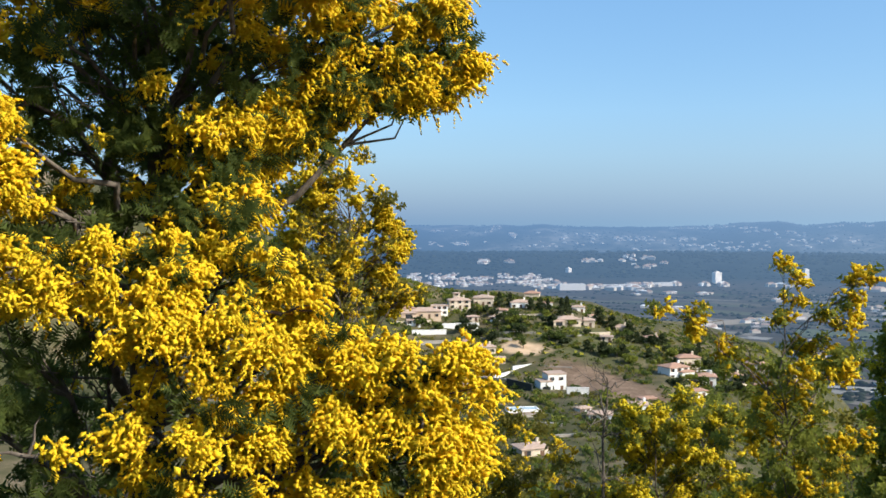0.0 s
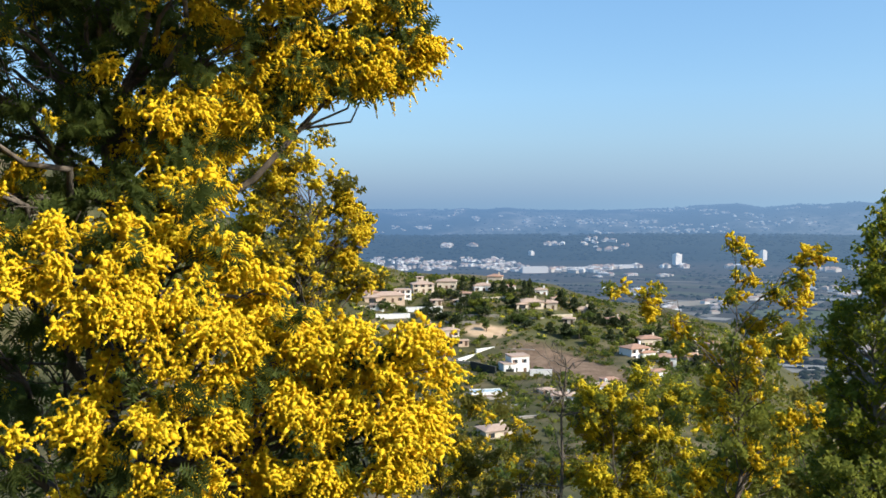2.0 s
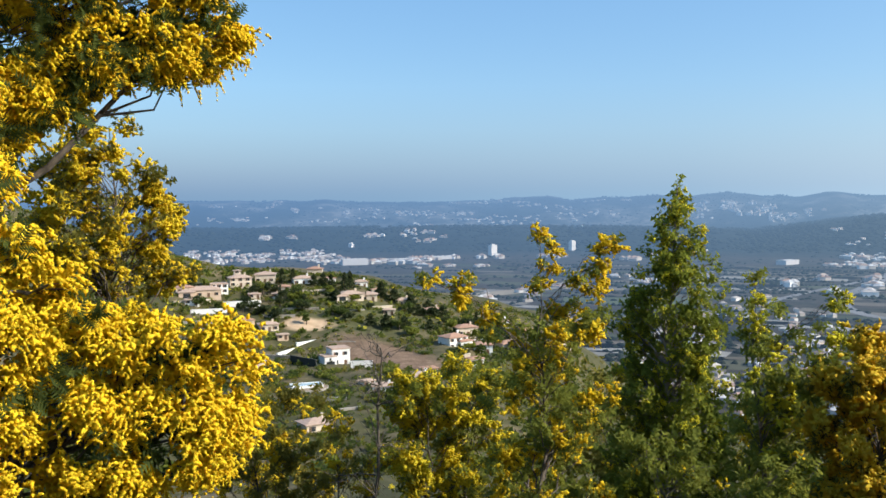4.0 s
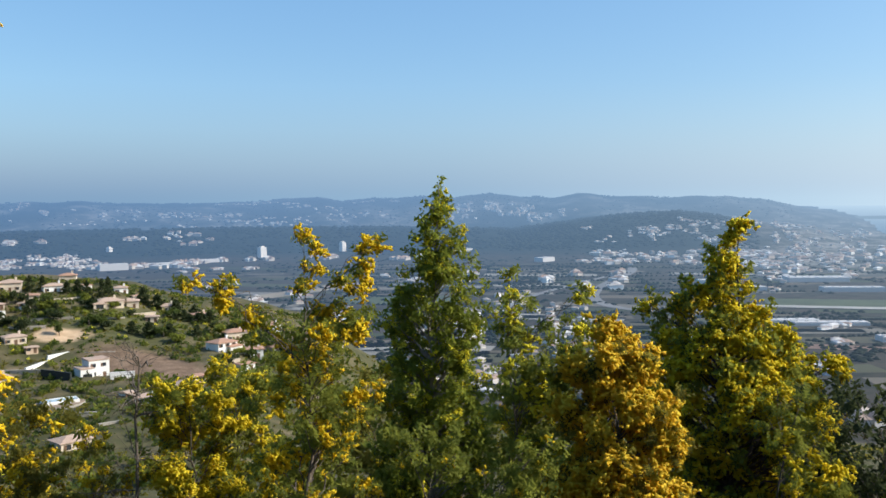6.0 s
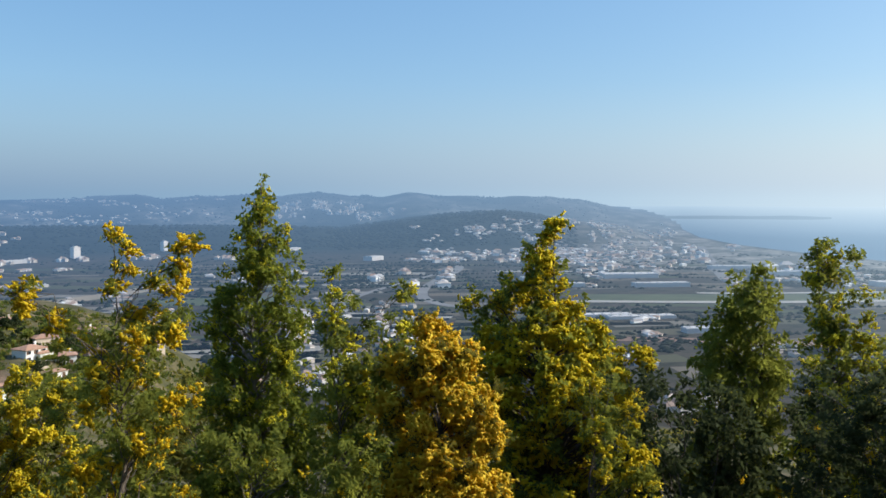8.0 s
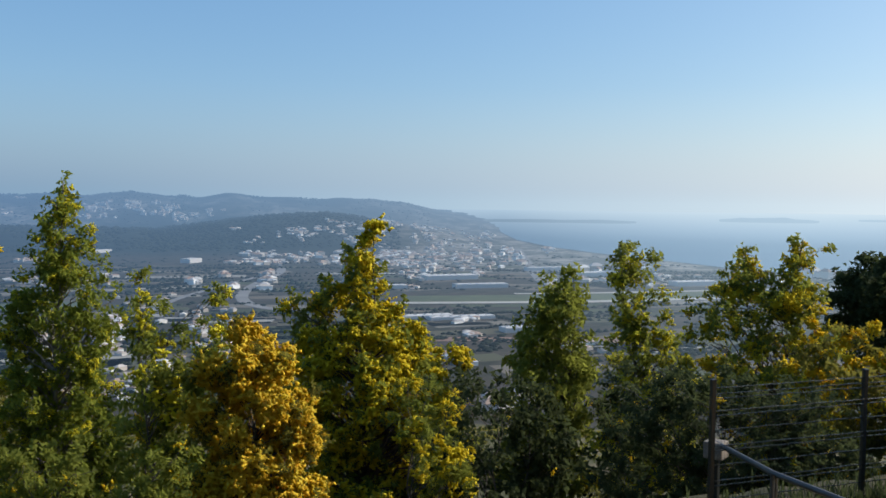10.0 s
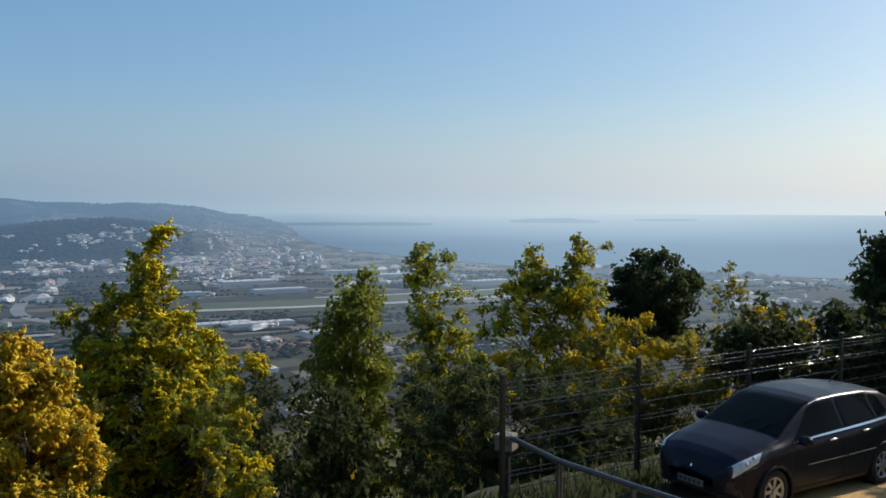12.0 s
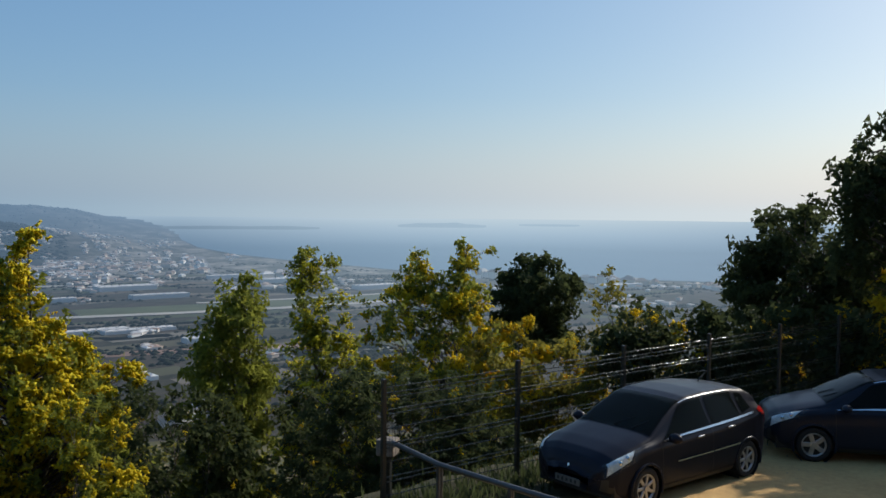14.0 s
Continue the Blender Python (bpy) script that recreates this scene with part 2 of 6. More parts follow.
def coast(az):
    """How far off the shore lies."""
    el = np.interp(az, [52, 53.7, 55.5, 57.7, 60.6, 63.5, 68.5, 76, 83, 130], [-0.9, -1.55, -2.41, -2.83, -3.17, -3.43, -3.88, -4.2, -4.22, -4.3])
    r = np.linspace(1800, 4850, 400)
    e = np.degrees(np.arctan2(bowl(r) - EYE, r))
    return np.interp(el, e, r)


RIDGE_AZ = [-60, -13, -3, 1.5, 5.8, 10, 13.6, 17, 20.5, 22, 24, 25.6, 27.2, 29.2, 31.4, 33.5, 34.6, 35.8, 37.1, 38.5, 40.4, 43.5, 46.2, 47.7, 48.4, 49.3, 50.4, 51.9, 53.2, 55, 58, 60, 62]
RIDGE_EL = [0.5, 0.07, 0.09, 0.05, 0.10, -0.04, -0.1, 0.08, 0.28, 0.0, 0.22, 0.14, 0.34, 0.16, 0.44, 0.18, 0.27, 0.09, 0.38, 0.24, 0.15, 0.12, 0.13, 0.0, -0.08, -0.3, -0.55, -0.76, -1.05, -1.6, -2, -2, -2]



def height(az, r):
    """The ground's height at a bearing and distance."""
    az, r = np.broadcast_arrays(np.asarray(az, float), np.asarray(r, float))
    x, y = r * np.sin(np.radians(az)), r * np.cos(np.radians(az))
    near = np.interp(r, [0, 3.5, 8, 15, 30, 60, 120, 230, 380, 520, 680], [2.5, 2.5, 0.2, -3.4, -10, -21, -39, -62, -95, -130, FLOOR])
    back = np.interp(np.abs((az - 190 + 180) % 360 - 180), [60, 85], [1, 0])
    near = near * (1 - back) + back * np.interp(r, [0, 3.5, 8, 30, 600, 4850], [2.5, 2.5, 0.0, 0.0, -20, -60])
    # an unseen hill behind the lookout, added to block the sky there
    hill = 1 - smooth(np.abs((az - 240 + 180) % 360 - 180), 62, 92)
    near = near + hill * np.interp(r, [0, 5, 9, 16, 30, 60, 200, 4850], [0, 0, 4, 10, 22, 34, 60, 60])
    crest = np.interp(az, [-90, -40, -20, -12, -6, 0, 8, 12, 17.1, 20, 24, 30], [60, 60, 24, 3, -18, -31, -36, -45, -53, -60, -90, -166])
    foot = np.interp(az, [-20, 14, 20, 30], [-57, -57, -66, -166])
    t1, t2 = np.clip((r - 355) / 115, 0, 1), smooth(r, 500, 900)
    spur = foot + (crest - foot) * (0.55 * t1 + 0.45 * smooth(r, 355, 470))
    spur = np.where(r > 470, crest + (bowl(r) - crest) * t2, spur)
    spur = np.where(r < 200, -999, spur)
    z = np.maximum(near, spur)
    z = np.where(r > 680, np.maximum(spur, bowl(r)), z)
    z = np.where((back > 0.5) & (r > 680), near, z)
    z = np.where((hill > 0.5) & (r > 200), near, z)
    # the level car park, inside the fence
    out = (x - FENCE_A[0]) * FENCE_OUT[0] + (y - FENCE_A[1]) * FENCE_OUT[1]
    park = smooth(az, 58, 68) * (1 - smooth(out, 0.7, 3.5)) * smooth(r, 6, 9) * (1 - smooth(r, 60, 90))
    z = z * (1 - park)
    # wooded hill, town hill and far ridges
    far = np.interp(az, RIDGE_AZ, RIDGE_EL)
    far = far + 0.06 * (np.abs(np.sin(np.radians(az * 37 + 50 * np.sin(np.radians(az * 17))))) - 0.55) * np.interp(az, [-10, 10, 20, 46, 50], [0.4, 0.5, 1, 1, 0])
    up = smooth(r, 3500, 4500) * (1 - 0.5 * smooth(r, 4600, 4850))
    z = np.where(r > 3300, z + (np.maximum(angle_z(far, 4500.0), bowl(r)) - bowl(r)) * up * np.interp(az, [-90, 58, 62, 130, 160], [1, 1, 0, 0, 1]), z)
    wood = np.interp(az, [-70, -8, 0, 14, 24, 31, 36, 40], [-1.1, -1.4, -1.75, -1.7, -1.75, -1.9, -2.2, -3])
    z = np.maximum(z, bowl(r) + (angle_z(wood, 3350.0) - bowl(3350.0)) * smooth(r, 2850, 3300) * (1 - smooth(r, 3400, 3900)) * smooth(az, -90, -60) * (1 - smooth(az, 36, 41)))
    town = np.interp(az, [31, 33, 36.4, 39.5, 43, 45.4, 47.6, 50.4, 53, 55], [-3, -1.85, -1.40, -1.0, -0.74, -1.0, -1.42, -1.78, -2.3, -3])
    z = np.maximum(z, bowl(r) + np.clip(angle_z(town, 3500.0) - bowl(3500.0), 0, None) * smooth(r, 2750, 3450) * (1 - smooth(r, 3550, 3950)))
    return z


def on_ground(az, r):
    return float(height(az, r))


def sight(az, el, lo=150.0, hi=4800.0):
    """Where the line from the lookout at that bearing and angle meets the ground."""
    r = np.geomspace(lo, hi, 4000)
    below = angle_z(el, r) < height(az, r)
    d = float(r[np.argmax(below)]) if below.any() else hi
    return bearing(az, d, on_ground(az, d))


def polar_sheet(azs, rs, lift):
    """A sheet over a grid of bearings and distances."""
    A, R = np.meshgrid(azs, rs, indexing="ij")
    Z = lift(A, R)
    v = np.stack([R * np.sin(np.radians(A)), R * np.cos(np.radians(A)), Z], -1).reshape(-1, 3)
    n, m = A.shape
    i, j = np.meshgrid(np.arange(n - 1), np.arange(m - 1), indexing="ij")
    f = np.stack([i * m + j, i * m + j + 1, (i + 1) * m + j + 1, (i + 1) * m + j], -1).reshape(-1, 4)
    return v, f


def relief(A, R):
    """Height with small natural unevenness."""
    z = height(A, R)
    flat = [noise.noise(Vector((r * math.sin(radians(a)) / (6 + r * 0.02), r * math.cos(radians(a)) / (6 + r * 0.02), 0.3))) for a, r in zip(A.ravel(), R.ravel())]
    amp = np.interp(R, [0, 5, 25, 100, 400, 650, 800, 2500, 3500, 4500, 4850], [0, 0.03, 0.12, 0.8, 2.0, 2.0, 0.2, 0.3, 7, 9, 3])
    amp = np.where((A > 40) & (A < 132) & (R > 1700), amp * (1 - smooth(A, 42, 50)), amp)
    return z + np.asarray(flat).reshape(A.shape) * amp


azs = np.concatenate([np.arange(-180, -45, 3.0), np.arange(-45, -13, 0.8), np.arange(-13, 64, 0.35), np.arange(64, 112, 0.7), np.arange(112, 180.1, 3.0)])
rs = np.concatenate([[0.05], np.arange(2, 24, 0.75), np.geomspace(24, 4850, 165)])
gv, gf = polar_sheet(azs, rs, relief)


# the bare earth bank that falls across the spur
BANK_A, BANK_B = np.array(sight(7.6, -8.75)), np.array(sight(13.6, -10.8))
BANK, BANK_HALF = (BANK_A + BANK_B) / 2, float(np.hypot(*(BANK_B - BANK_A)[:2])) / 2 + 3
BANK_TURN = math.degrees(math.atan2(*(BANK_B - BANK_A)[1::-1]))


def hillside_material():
    s = Shade("hillside_scrub")
    p = s.node("ShaderNodeSeparateXYZ", Vector=s.spot())
    n1, n2, n3 = s.noise(0.02, 5), s.noise(0.11, 6), s.noise(1.3, 5)
    scrub = s.ramp(s.mix(0.5, n1, n2), [(0.36, (0.045, 0.050, 0.020)), (0.48, (0.085, 0.080, 0.034)), (0.56, (0.15, 0.12, 0.062)), (0.66, (0.28, 0.21, 0.13))])
    scrub = s.mix(s.math("MULTIPLY", n3, 0.6), scrub, (0.05, 0.05, 0.02))
    near = s.ramp(n3, [(0.35, (0.03, 0.034, 0.014)), (0.6, (0.075, 0.062, 0.032))])
    length = s.nodes.new("ShaderNodeVectorMath")
    length.operation = "LENGTH"
    s.links.new(s.spot(), length.inputs[0])
    c = s.mix(s.span(length.outputs["Value"], 40, 160), near, scrub)

    # bare earth slope, sandy cut and grassy bank on the spur
    def patch(color, centre, half, turn, base, soft=0.35, grain=0.05):
        m = s.nodes.new("ShaderNodeMapping")
        m.vector_type = "TEXTURE"
        s.links.new(s.spot(), m.inputs[0])
        m.inputs[1].default_value, m.inputs[2].default_value, m.inputs[3].default_value = (*centre, 0), (0, 0, radians(turn)), (*half, 1e6)
        ln = s.nodes.new("ShaderNodeVectorMath")
        ln.operation = "LENGTH"
        s.links.new(m.outputs[0], ln.inputs[0])
        q = s.math("ADD", ln.outputs["Value"], s.math("MULTIPLY", s.math("SUBTRACT", s.noise(grain, 5), 0.5), 0.9))
        return s.mix(s.span(q, 1 - soft, 1 + soft, 1, 0), base, color)

    earth = s.ramp(s.mix(0.45, s.noise(0.16, 6, 0.7), s.noise(1.4, 5, 0.7)), [(0.38, (0.10, 0.066, 0.040)), (0.52, (0.20, 0.132, 0.085)), (0.64, (0.30, 0.21, 0.145))])
    sand = s.ramp(s.noise(0.3, 5), [(0.3, (0.42, 0.29, 0.17)), (0.7, (0.58, 0.42, 0.27))])
    b, g = sight(5.2, -7.75), sight(9.3, -7.35)
    green = s.ramp(s.noise(0.2, 5), [(0.3, (0.055, 0.060, 0.022)), (0.7, (0.12, 0.115, 0.048))])
    c = patch(green, g[:2], (34, 26), -10, c)
    c = patch(earth, BANK[:2], (BANK_HALF, 14), BANK_TURN, c, 0.25)
    c = patch(sand, b[:2], (11, 8), -5, c, 0.2, 0.09)
    # the trodden sand of the car park
    dirt = s.ramp(s.mix(0.4, s.noise(0.5, 4), s.noise(9, 6, 0.65)), [(0.3, (0.42, 0.25, 0.10)), (0.55, (0.60, 0.38, 0.155)), (0.75, (0.70, 0.47, 0.22))])
    line = s.math("ADD", s.math("MULTIPLY", p.outputs[0], float(FENCE_OUT[0])), s.math("MULTIPLY", p.outputs[1], float(FENCE_OUT[1])))
    edge = float(FENCE_A @ FENCE_OUT)
    inside = s.math("MULTIPLY", s.span(s.math("ADD", line, s.math("MULTIPLY", s.noise(1.1), 1.1)), edge - 0.9, edge - 0.35, 1, 0), s.span(s.math("SUBTRACT", p.outputs[0], s.math("MULTIPLY", p.outputs[1], 0.42)), 8.8, 9.8))
    inside = s.math("MULTIPLY", inside, s.span(p.outputs[0], 55, 70, 1, 0))
    c = s.mix(inside, c, dirt)
    s.bump(s.mix(0.5, s.noise(3, 6), s.noise(30, 4)), 0.5, 0.05)
    return s.finish(c, 0.95, spec=0.2)


def valley_material():
    s = Shade("far_valley")
    cell = s.node("ShaderNodeTexVoronoi", Vector=s.node("ShaderNodeMapping", Vector=s.spot(), Rotation=(0, 0, 0.6), Scale=(1, 2.6, 0.001)).outputs[0], Scale=0.0085)
    cell.feature = "F1"
    bw = s.node("ShaderNodeSeparateColor", Color=cell.outputs["Color"])
    field = s.ramp(bw.outputs[0], [(0.0, (0.075, 0.08, 0.045)), (0.25, (0.12, 0.10, 0.075)), (0.5, (0.055, 0.065, 0.035)), (0.75, (0.15, 0.12, 0.09)), (1.0, (0.085, 0.08, 0.06))])
    fine = s.ramp(s.noise(0.03, 6, 0.65, stretch=(1, 1.6, 1)), [(0.35, (0.03, 0.036, 0.022)), (0.6, (0.13, 0.11, 0.085))])
    c = s.mix(0.6, field, fine)
    c = s.mix(1.0, c, (0.48, 0.46, 0.46), "MULTIPLY")
    p = s.node("ShaderNodeSeparateXYZ", Vector=s.spot())
    length = s.nodes.new("ShaderNodeVectorMath")
    length.operation = "LENGTH"
    s.links.new(s.spot(), length.inputs[0])
    d = length.outputs["Value"]
    az = s.math("MULTIPLY", s.math("ARCTAN2", p.outputs[0], p.outputs[1]), 57.2958)
    # pine woods on the hills, built-up land along the shore and on the far slopes
    wood = s.ramp(s.noise(0.012, 6, 0.6), [(0.35, (0.008, 0.013, 0.010)), (0.7, (0.020, 0.027, 0.018))])
    built = s.ramp(s.noise(0.010, 6, 0.75), [(0.34, (0.035, 0.042, 0.028)), (0.5, (0.10, 0.10, 0.085)), (0.6, (0.27, 0.25, 0.22))])
    c = s.mix(s.math("MULTIPLY", s.span(d, 2650, 2900), s.span(az, 46, 50, 1, 0)), c, wood)
    c = s.mix(s.math("MULTIPLY", s.span(d, 3500, 3700), s.math("MULTIPLY", s.span(s.noise(0.0022, 4), 0.44, 0.56), 0.8)), c, built)
    c = s.mix(s.math("MULTIPLY", s.span(d, 2000, 2300), s.span(az, 46, 51)), c, built)
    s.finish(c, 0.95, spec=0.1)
    return s.haze_glow()


far_face = np.linalg.norm(gv[gf[:, 0]][:, :2], axis=1) > 640
ground = new("ground", mesh_of("ground", gv, gf, [hillside_material(), valley_material()], far_face.astype(int), True))
tagged(ground, "scrubby hillside falling to a wide hazy valley", "ground", kind="structure")

# ---- the sea ----
sea_az = np.concatenate([np.arange(50.5, 70, 0.25), np.arange(70, 131, 1.0)])
u = np.linspace(0, 1, 60)
sea_r = coast(sea_az)[:, None] * (1 - u) + 4850.0 * u
A = np.repeat(sea_az[:, None], 60, 1)
sv = np.stack([sea_r * np.sin(np.radians(A)), sea_r * np.cos(np.radians(A)), bowl(sea_r) + 1.2], -1).reshape(-1, 3)
i, j = np.meshgrid(np.arange(len(sea_az) - 1), np.arange(59), indexing="ij")
sf = np.stack([i * 60 + j, i * 60 + j + 1, (i + 1) * 60 + j + 1, (i + 1) * 60 + j], -1).reshape(-1, 4)


def sea_material():
    s = Shade("sea_water")
    c = s.ramp(s.noise(0.004, 4, stretch=(1, 0.4, 1)), [(0.35, (0.05, 0.115, 0.175)), (0.65, (0.065, 0.14, 0.20))])
    s.bump(s.noise(0.15, 5), 0.25, 2.0)
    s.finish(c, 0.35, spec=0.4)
    return s.haze_glow(0.9)


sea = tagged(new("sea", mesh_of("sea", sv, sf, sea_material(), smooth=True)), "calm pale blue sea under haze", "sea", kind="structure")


def far_wood_material(name, dark, light, veil=0.0):
    s = Shade(name)
    c = s.mix(s.island(), dark, light)
    c = s.mix(s.noise(0.02, 4), c, tuple(v * 0.7 for v in dark))
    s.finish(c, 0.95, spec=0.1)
    return s.haze_glow(veil)


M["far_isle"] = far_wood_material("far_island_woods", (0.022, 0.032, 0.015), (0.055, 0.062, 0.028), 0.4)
M["far_wood"] = far_wood_material("far_woods", (0.010, 0.016, 0.010), (0.030, 0.036, 0.020))


# islands and the low cape on the sea
def island(az0, az1, el_top, d, label):
    n = 40
    t = np.linspace(0, 1, n)
    az = az0 + (az1 - az0) * t
    rng = np.random.default_rng(int(az0 * 10))
    top = np.sin(np.pi * t) ** 0.75 * (1 + 0.25 * np.interp(t * 9, np.arange(10), rng.normal(size=10)))
    base = bowl(np.float64(d))
    peak = angle_z(el_top, d) - base
    rows = []
    for k, f in ((-1.0, 0.0), (-0.4, 0.8), (0.0, 1.0), (0.5, 0.8), (1.0, 0.0)):
        r = d + k * 90
        rows.append(np.stack([r * np.sin(np.radians(az)), r * np.cos(np.radians(az)), bowl(r) - 1 + np.clip(peak * f * top, 0, None) + 2 * (f > 0)], -1))
    v = np.stack(rows, 0).reshape(-1, 3)
    i, j = np.meshgrid(np.arange(4), np.arange(n - 1), indexing="ij")
    f = np.stack([i * n + j, i * n + j + 1, (i + 1) * n + j + 1, (i + 1) * n + j], -1).reshape(-1, 4)
    return tagged(new("island", mesh_of("island", v, f, M["far_isle"], smooth=True)), label, "island", kind="structure")


island(67.9, 73.6, -0.79, 4420, "low wooded island on the hazy sea")
island(75.6, 79.6, -0.84, 4520, "thin far island on the hazy sea")
island(52.8, 63.0, -1.06, 4250, "long low wooded cape across the bay")


# ---- a glowing ring added behind everything, as pale haze over the horizon ----
def haze_ring_material():
    s = Shade("glowing_horizon_haze")
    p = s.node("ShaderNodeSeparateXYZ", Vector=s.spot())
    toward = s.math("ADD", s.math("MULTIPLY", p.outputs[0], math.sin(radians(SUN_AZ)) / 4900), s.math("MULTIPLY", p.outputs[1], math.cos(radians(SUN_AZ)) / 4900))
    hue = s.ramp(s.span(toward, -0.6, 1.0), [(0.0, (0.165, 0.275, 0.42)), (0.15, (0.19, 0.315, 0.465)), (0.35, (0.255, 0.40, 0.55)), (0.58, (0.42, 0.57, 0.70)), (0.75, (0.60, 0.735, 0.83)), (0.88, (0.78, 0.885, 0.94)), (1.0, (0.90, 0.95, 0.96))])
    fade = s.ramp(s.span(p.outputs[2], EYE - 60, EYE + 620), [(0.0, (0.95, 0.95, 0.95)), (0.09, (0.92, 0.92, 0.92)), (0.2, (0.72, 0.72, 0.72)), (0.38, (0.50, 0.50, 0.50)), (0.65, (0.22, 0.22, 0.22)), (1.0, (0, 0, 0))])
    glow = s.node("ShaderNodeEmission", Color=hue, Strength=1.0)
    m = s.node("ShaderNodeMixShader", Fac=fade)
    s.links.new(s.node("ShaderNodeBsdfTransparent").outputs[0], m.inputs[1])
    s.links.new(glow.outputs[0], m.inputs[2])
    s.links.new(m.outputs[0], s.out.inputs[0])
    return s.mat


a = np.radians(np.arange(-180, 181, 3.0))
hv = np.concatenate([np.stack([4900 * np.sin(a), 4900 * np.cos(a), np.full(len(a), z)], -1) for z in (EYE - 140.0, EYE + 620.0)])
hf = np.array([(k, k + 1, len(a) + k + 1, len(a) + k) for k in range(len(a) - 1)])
tagged(new("backdrop", mesh_of("backdrop", hv, hf, haze_ring_material(), smooth=True)), "added glowing ring painted as pale horizon haze", "haze", kind="structure")

# ---- far woods, towns, sheds ----
def blob():
    """A rough tree-crown lump."""
    v = [(0, 0, 1.15)]
    for k, (z, r) in enumerate(((0.62, 0.82), (-0.1, 0.95), (-0.7, 0.45))):
        v += [(r * math.cos(a + 0.6 * k), r * math.sin(a + 0.6 * k), z) for a in np.linspace(0, 2 * math.pi, 5, endpoint=False)]
    tri = [(0, 1 + i, 1 + (i + 1) % 5) for i in range(5)]
    for k in range(2):
        for i in range(5):
            a, b = 1 + 5 * k + i, 1 + 5 * k + (i + 1) % 5
            tri += [(a, a + 5, b), (b, a + 5, b + 5)]
    return np.array(v, float), np.array(tri)


BLOB = blob()


def spread(rng, n, az, r):
    """Random bearings and distances within spans."""
    return rng.uniform(*az, n), np.sqrt(rng.uniform(r[0] ** 2, r[1] ** 2, n))


def ground_points(az, r):
    return np.stack([r * np.sin(np.radians(az)), r * np.cos(np.radians(az)), height(az, r)], -1)


def on_airfield(az, r):
    """True on and beside the runway."""
    x, y = r * np.sin(np.radians(az)) - 1040, r * np.cos(np.radians(az)) - 1050
    along, across = x * 0.814 - y * 0.580, x * 0.580 + y * 0.814
    return (along > -60) & (along < 1300) & (across > -70) & (across < 190)


def in_sea(az, r):
    return (az > 50.5) & (az < 131) & (r > coast(az) - 25)


rng = np.random.default_rng(11)
pieces = []
for n, az, r, size in ((2600, (-12, 40), (2850, 3500), (8, 15)), (1500, (32, 48), (2900, 3560), (7, 13)), (2200, (-12, 50), (3700, 4520), (5, 8)),
                       (2600, (4, 92), (700, 2300), (3.5, 7)), (2800, (-2, 80), (1300, 2800), (4.5, 9)), (1600, (40, 92), (1500, 2800), (4, 8)), (1700, (20, 76), (690, 1150), (2.5, 5.5))):
    a, d = spread(rng, n, az, r)
    # woods and hedges gather in belts
    belt = np.array([noise.noise(Vector((x * 0.006, y * 0.012, 2.0))) for x, y in zip(d * np.sin(np.radians(a)), d * np.cos(np.radians(a)))])
    keep = (belt > np.where(d > 2820, -0.25, 0.08)) & ~in_sea(a, d) & ~on_airfield(a, d)
    a, d = a[keep], d[keep]
    spin = rng.uniform(0, 6.28, len(a))
    c, sn, o = np.cos(spin), np.sin(spin), np.zeros(len(a))
    rot = np.stack([np.stack([c, -sn, o], -1), np.stack([sn, c, o], -1), np.stack([o, o, o + 0.5], -1)], -2)
    pieces.append(strewn(BLOB if r[1] < 2500 else (PUFF[0] * [1, 1, 0.9], PUFF[1]), ground_points(a, d), rot, rng.uniform(*size, len(a))))
# hedgerows along the field edges, mostly in the runway's direction
for _ in range(110):
    a0, r0 = rng.uniform(6, 84), math.sqrt(rng.uniform(850 ** 2, 2350 ** 2))
    heading = math.radians(-35 + rng.normal() * 16 + (90 if rng.uniform() < 0.2 else 0))
    m = int(rng.uniform(12, 46))
    t = np.cumsum(rng.uniform(6, 15, m))
    x, y = r0 * math.sin(radians(a0)) + t * math.cos(heading) + rng.normal(0, 2, m), r0 * math.cos(radians(a0)) + t * math.sin(heading) + rng.normal(0, 2, m)
    a, d = np.degrees(np.arctan2(x, y)), np.hypot(x, y)
    keep = ~in_sea(a, d) & (d > 720) & ~on_airfield(a, d)
    if keep.any():
        q = ground_points(a[keep], d[keep])
        pieces.append(strewn((PUFF[0] * [1, 1, 0.75], PUFF[1]), q, np.repeat(np.eye(3)[None], len(q), 0), rng.uniform(3.5, 7.5, len(q))))
wv, wf = joined(pieces)
tagged(new("far_woods", mesh_of("far_woods", wv, wf, M["far_wood"], smooth=True)), "hazy dark woods and hedges of the far valley", "woods", kind="stuff")


def house_far():
    """A unit house with a low hipped roof: walls, then roof faces."""
    v = [(-.5, -.5, 0), (.5, -.5, 0), (.5, .5, 0), (-.5, .5, 0), (-.5, -.5, 1), (.5, -.5, 1), (.5, .5, 1), (-.5, .5, 1), (-.56, -.56, .97), (.56, -.56, .97), (.56, .56, .97), (-.56, .56, .97), (-.2, 0, 1.42), (.2, 0, 1.42)]
    walls = [(0, 1, 5, 4), (1, 2, 6, 5), (2, 3, 7, 6), (3, 0, 4, 7)]
    roof = [(8, 9, 13, 12), (9, 10, 13, 13), (10, 11, 12, 13), (11, 8, 12, 12)]
    return np.array(v, float), walls, roof


def town_material(name, stops, rough=0.9):
    s = Shade(name)
    c = s.ramp(s.island(), stops)
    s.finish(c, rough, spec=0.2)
    return s.haze_glow()


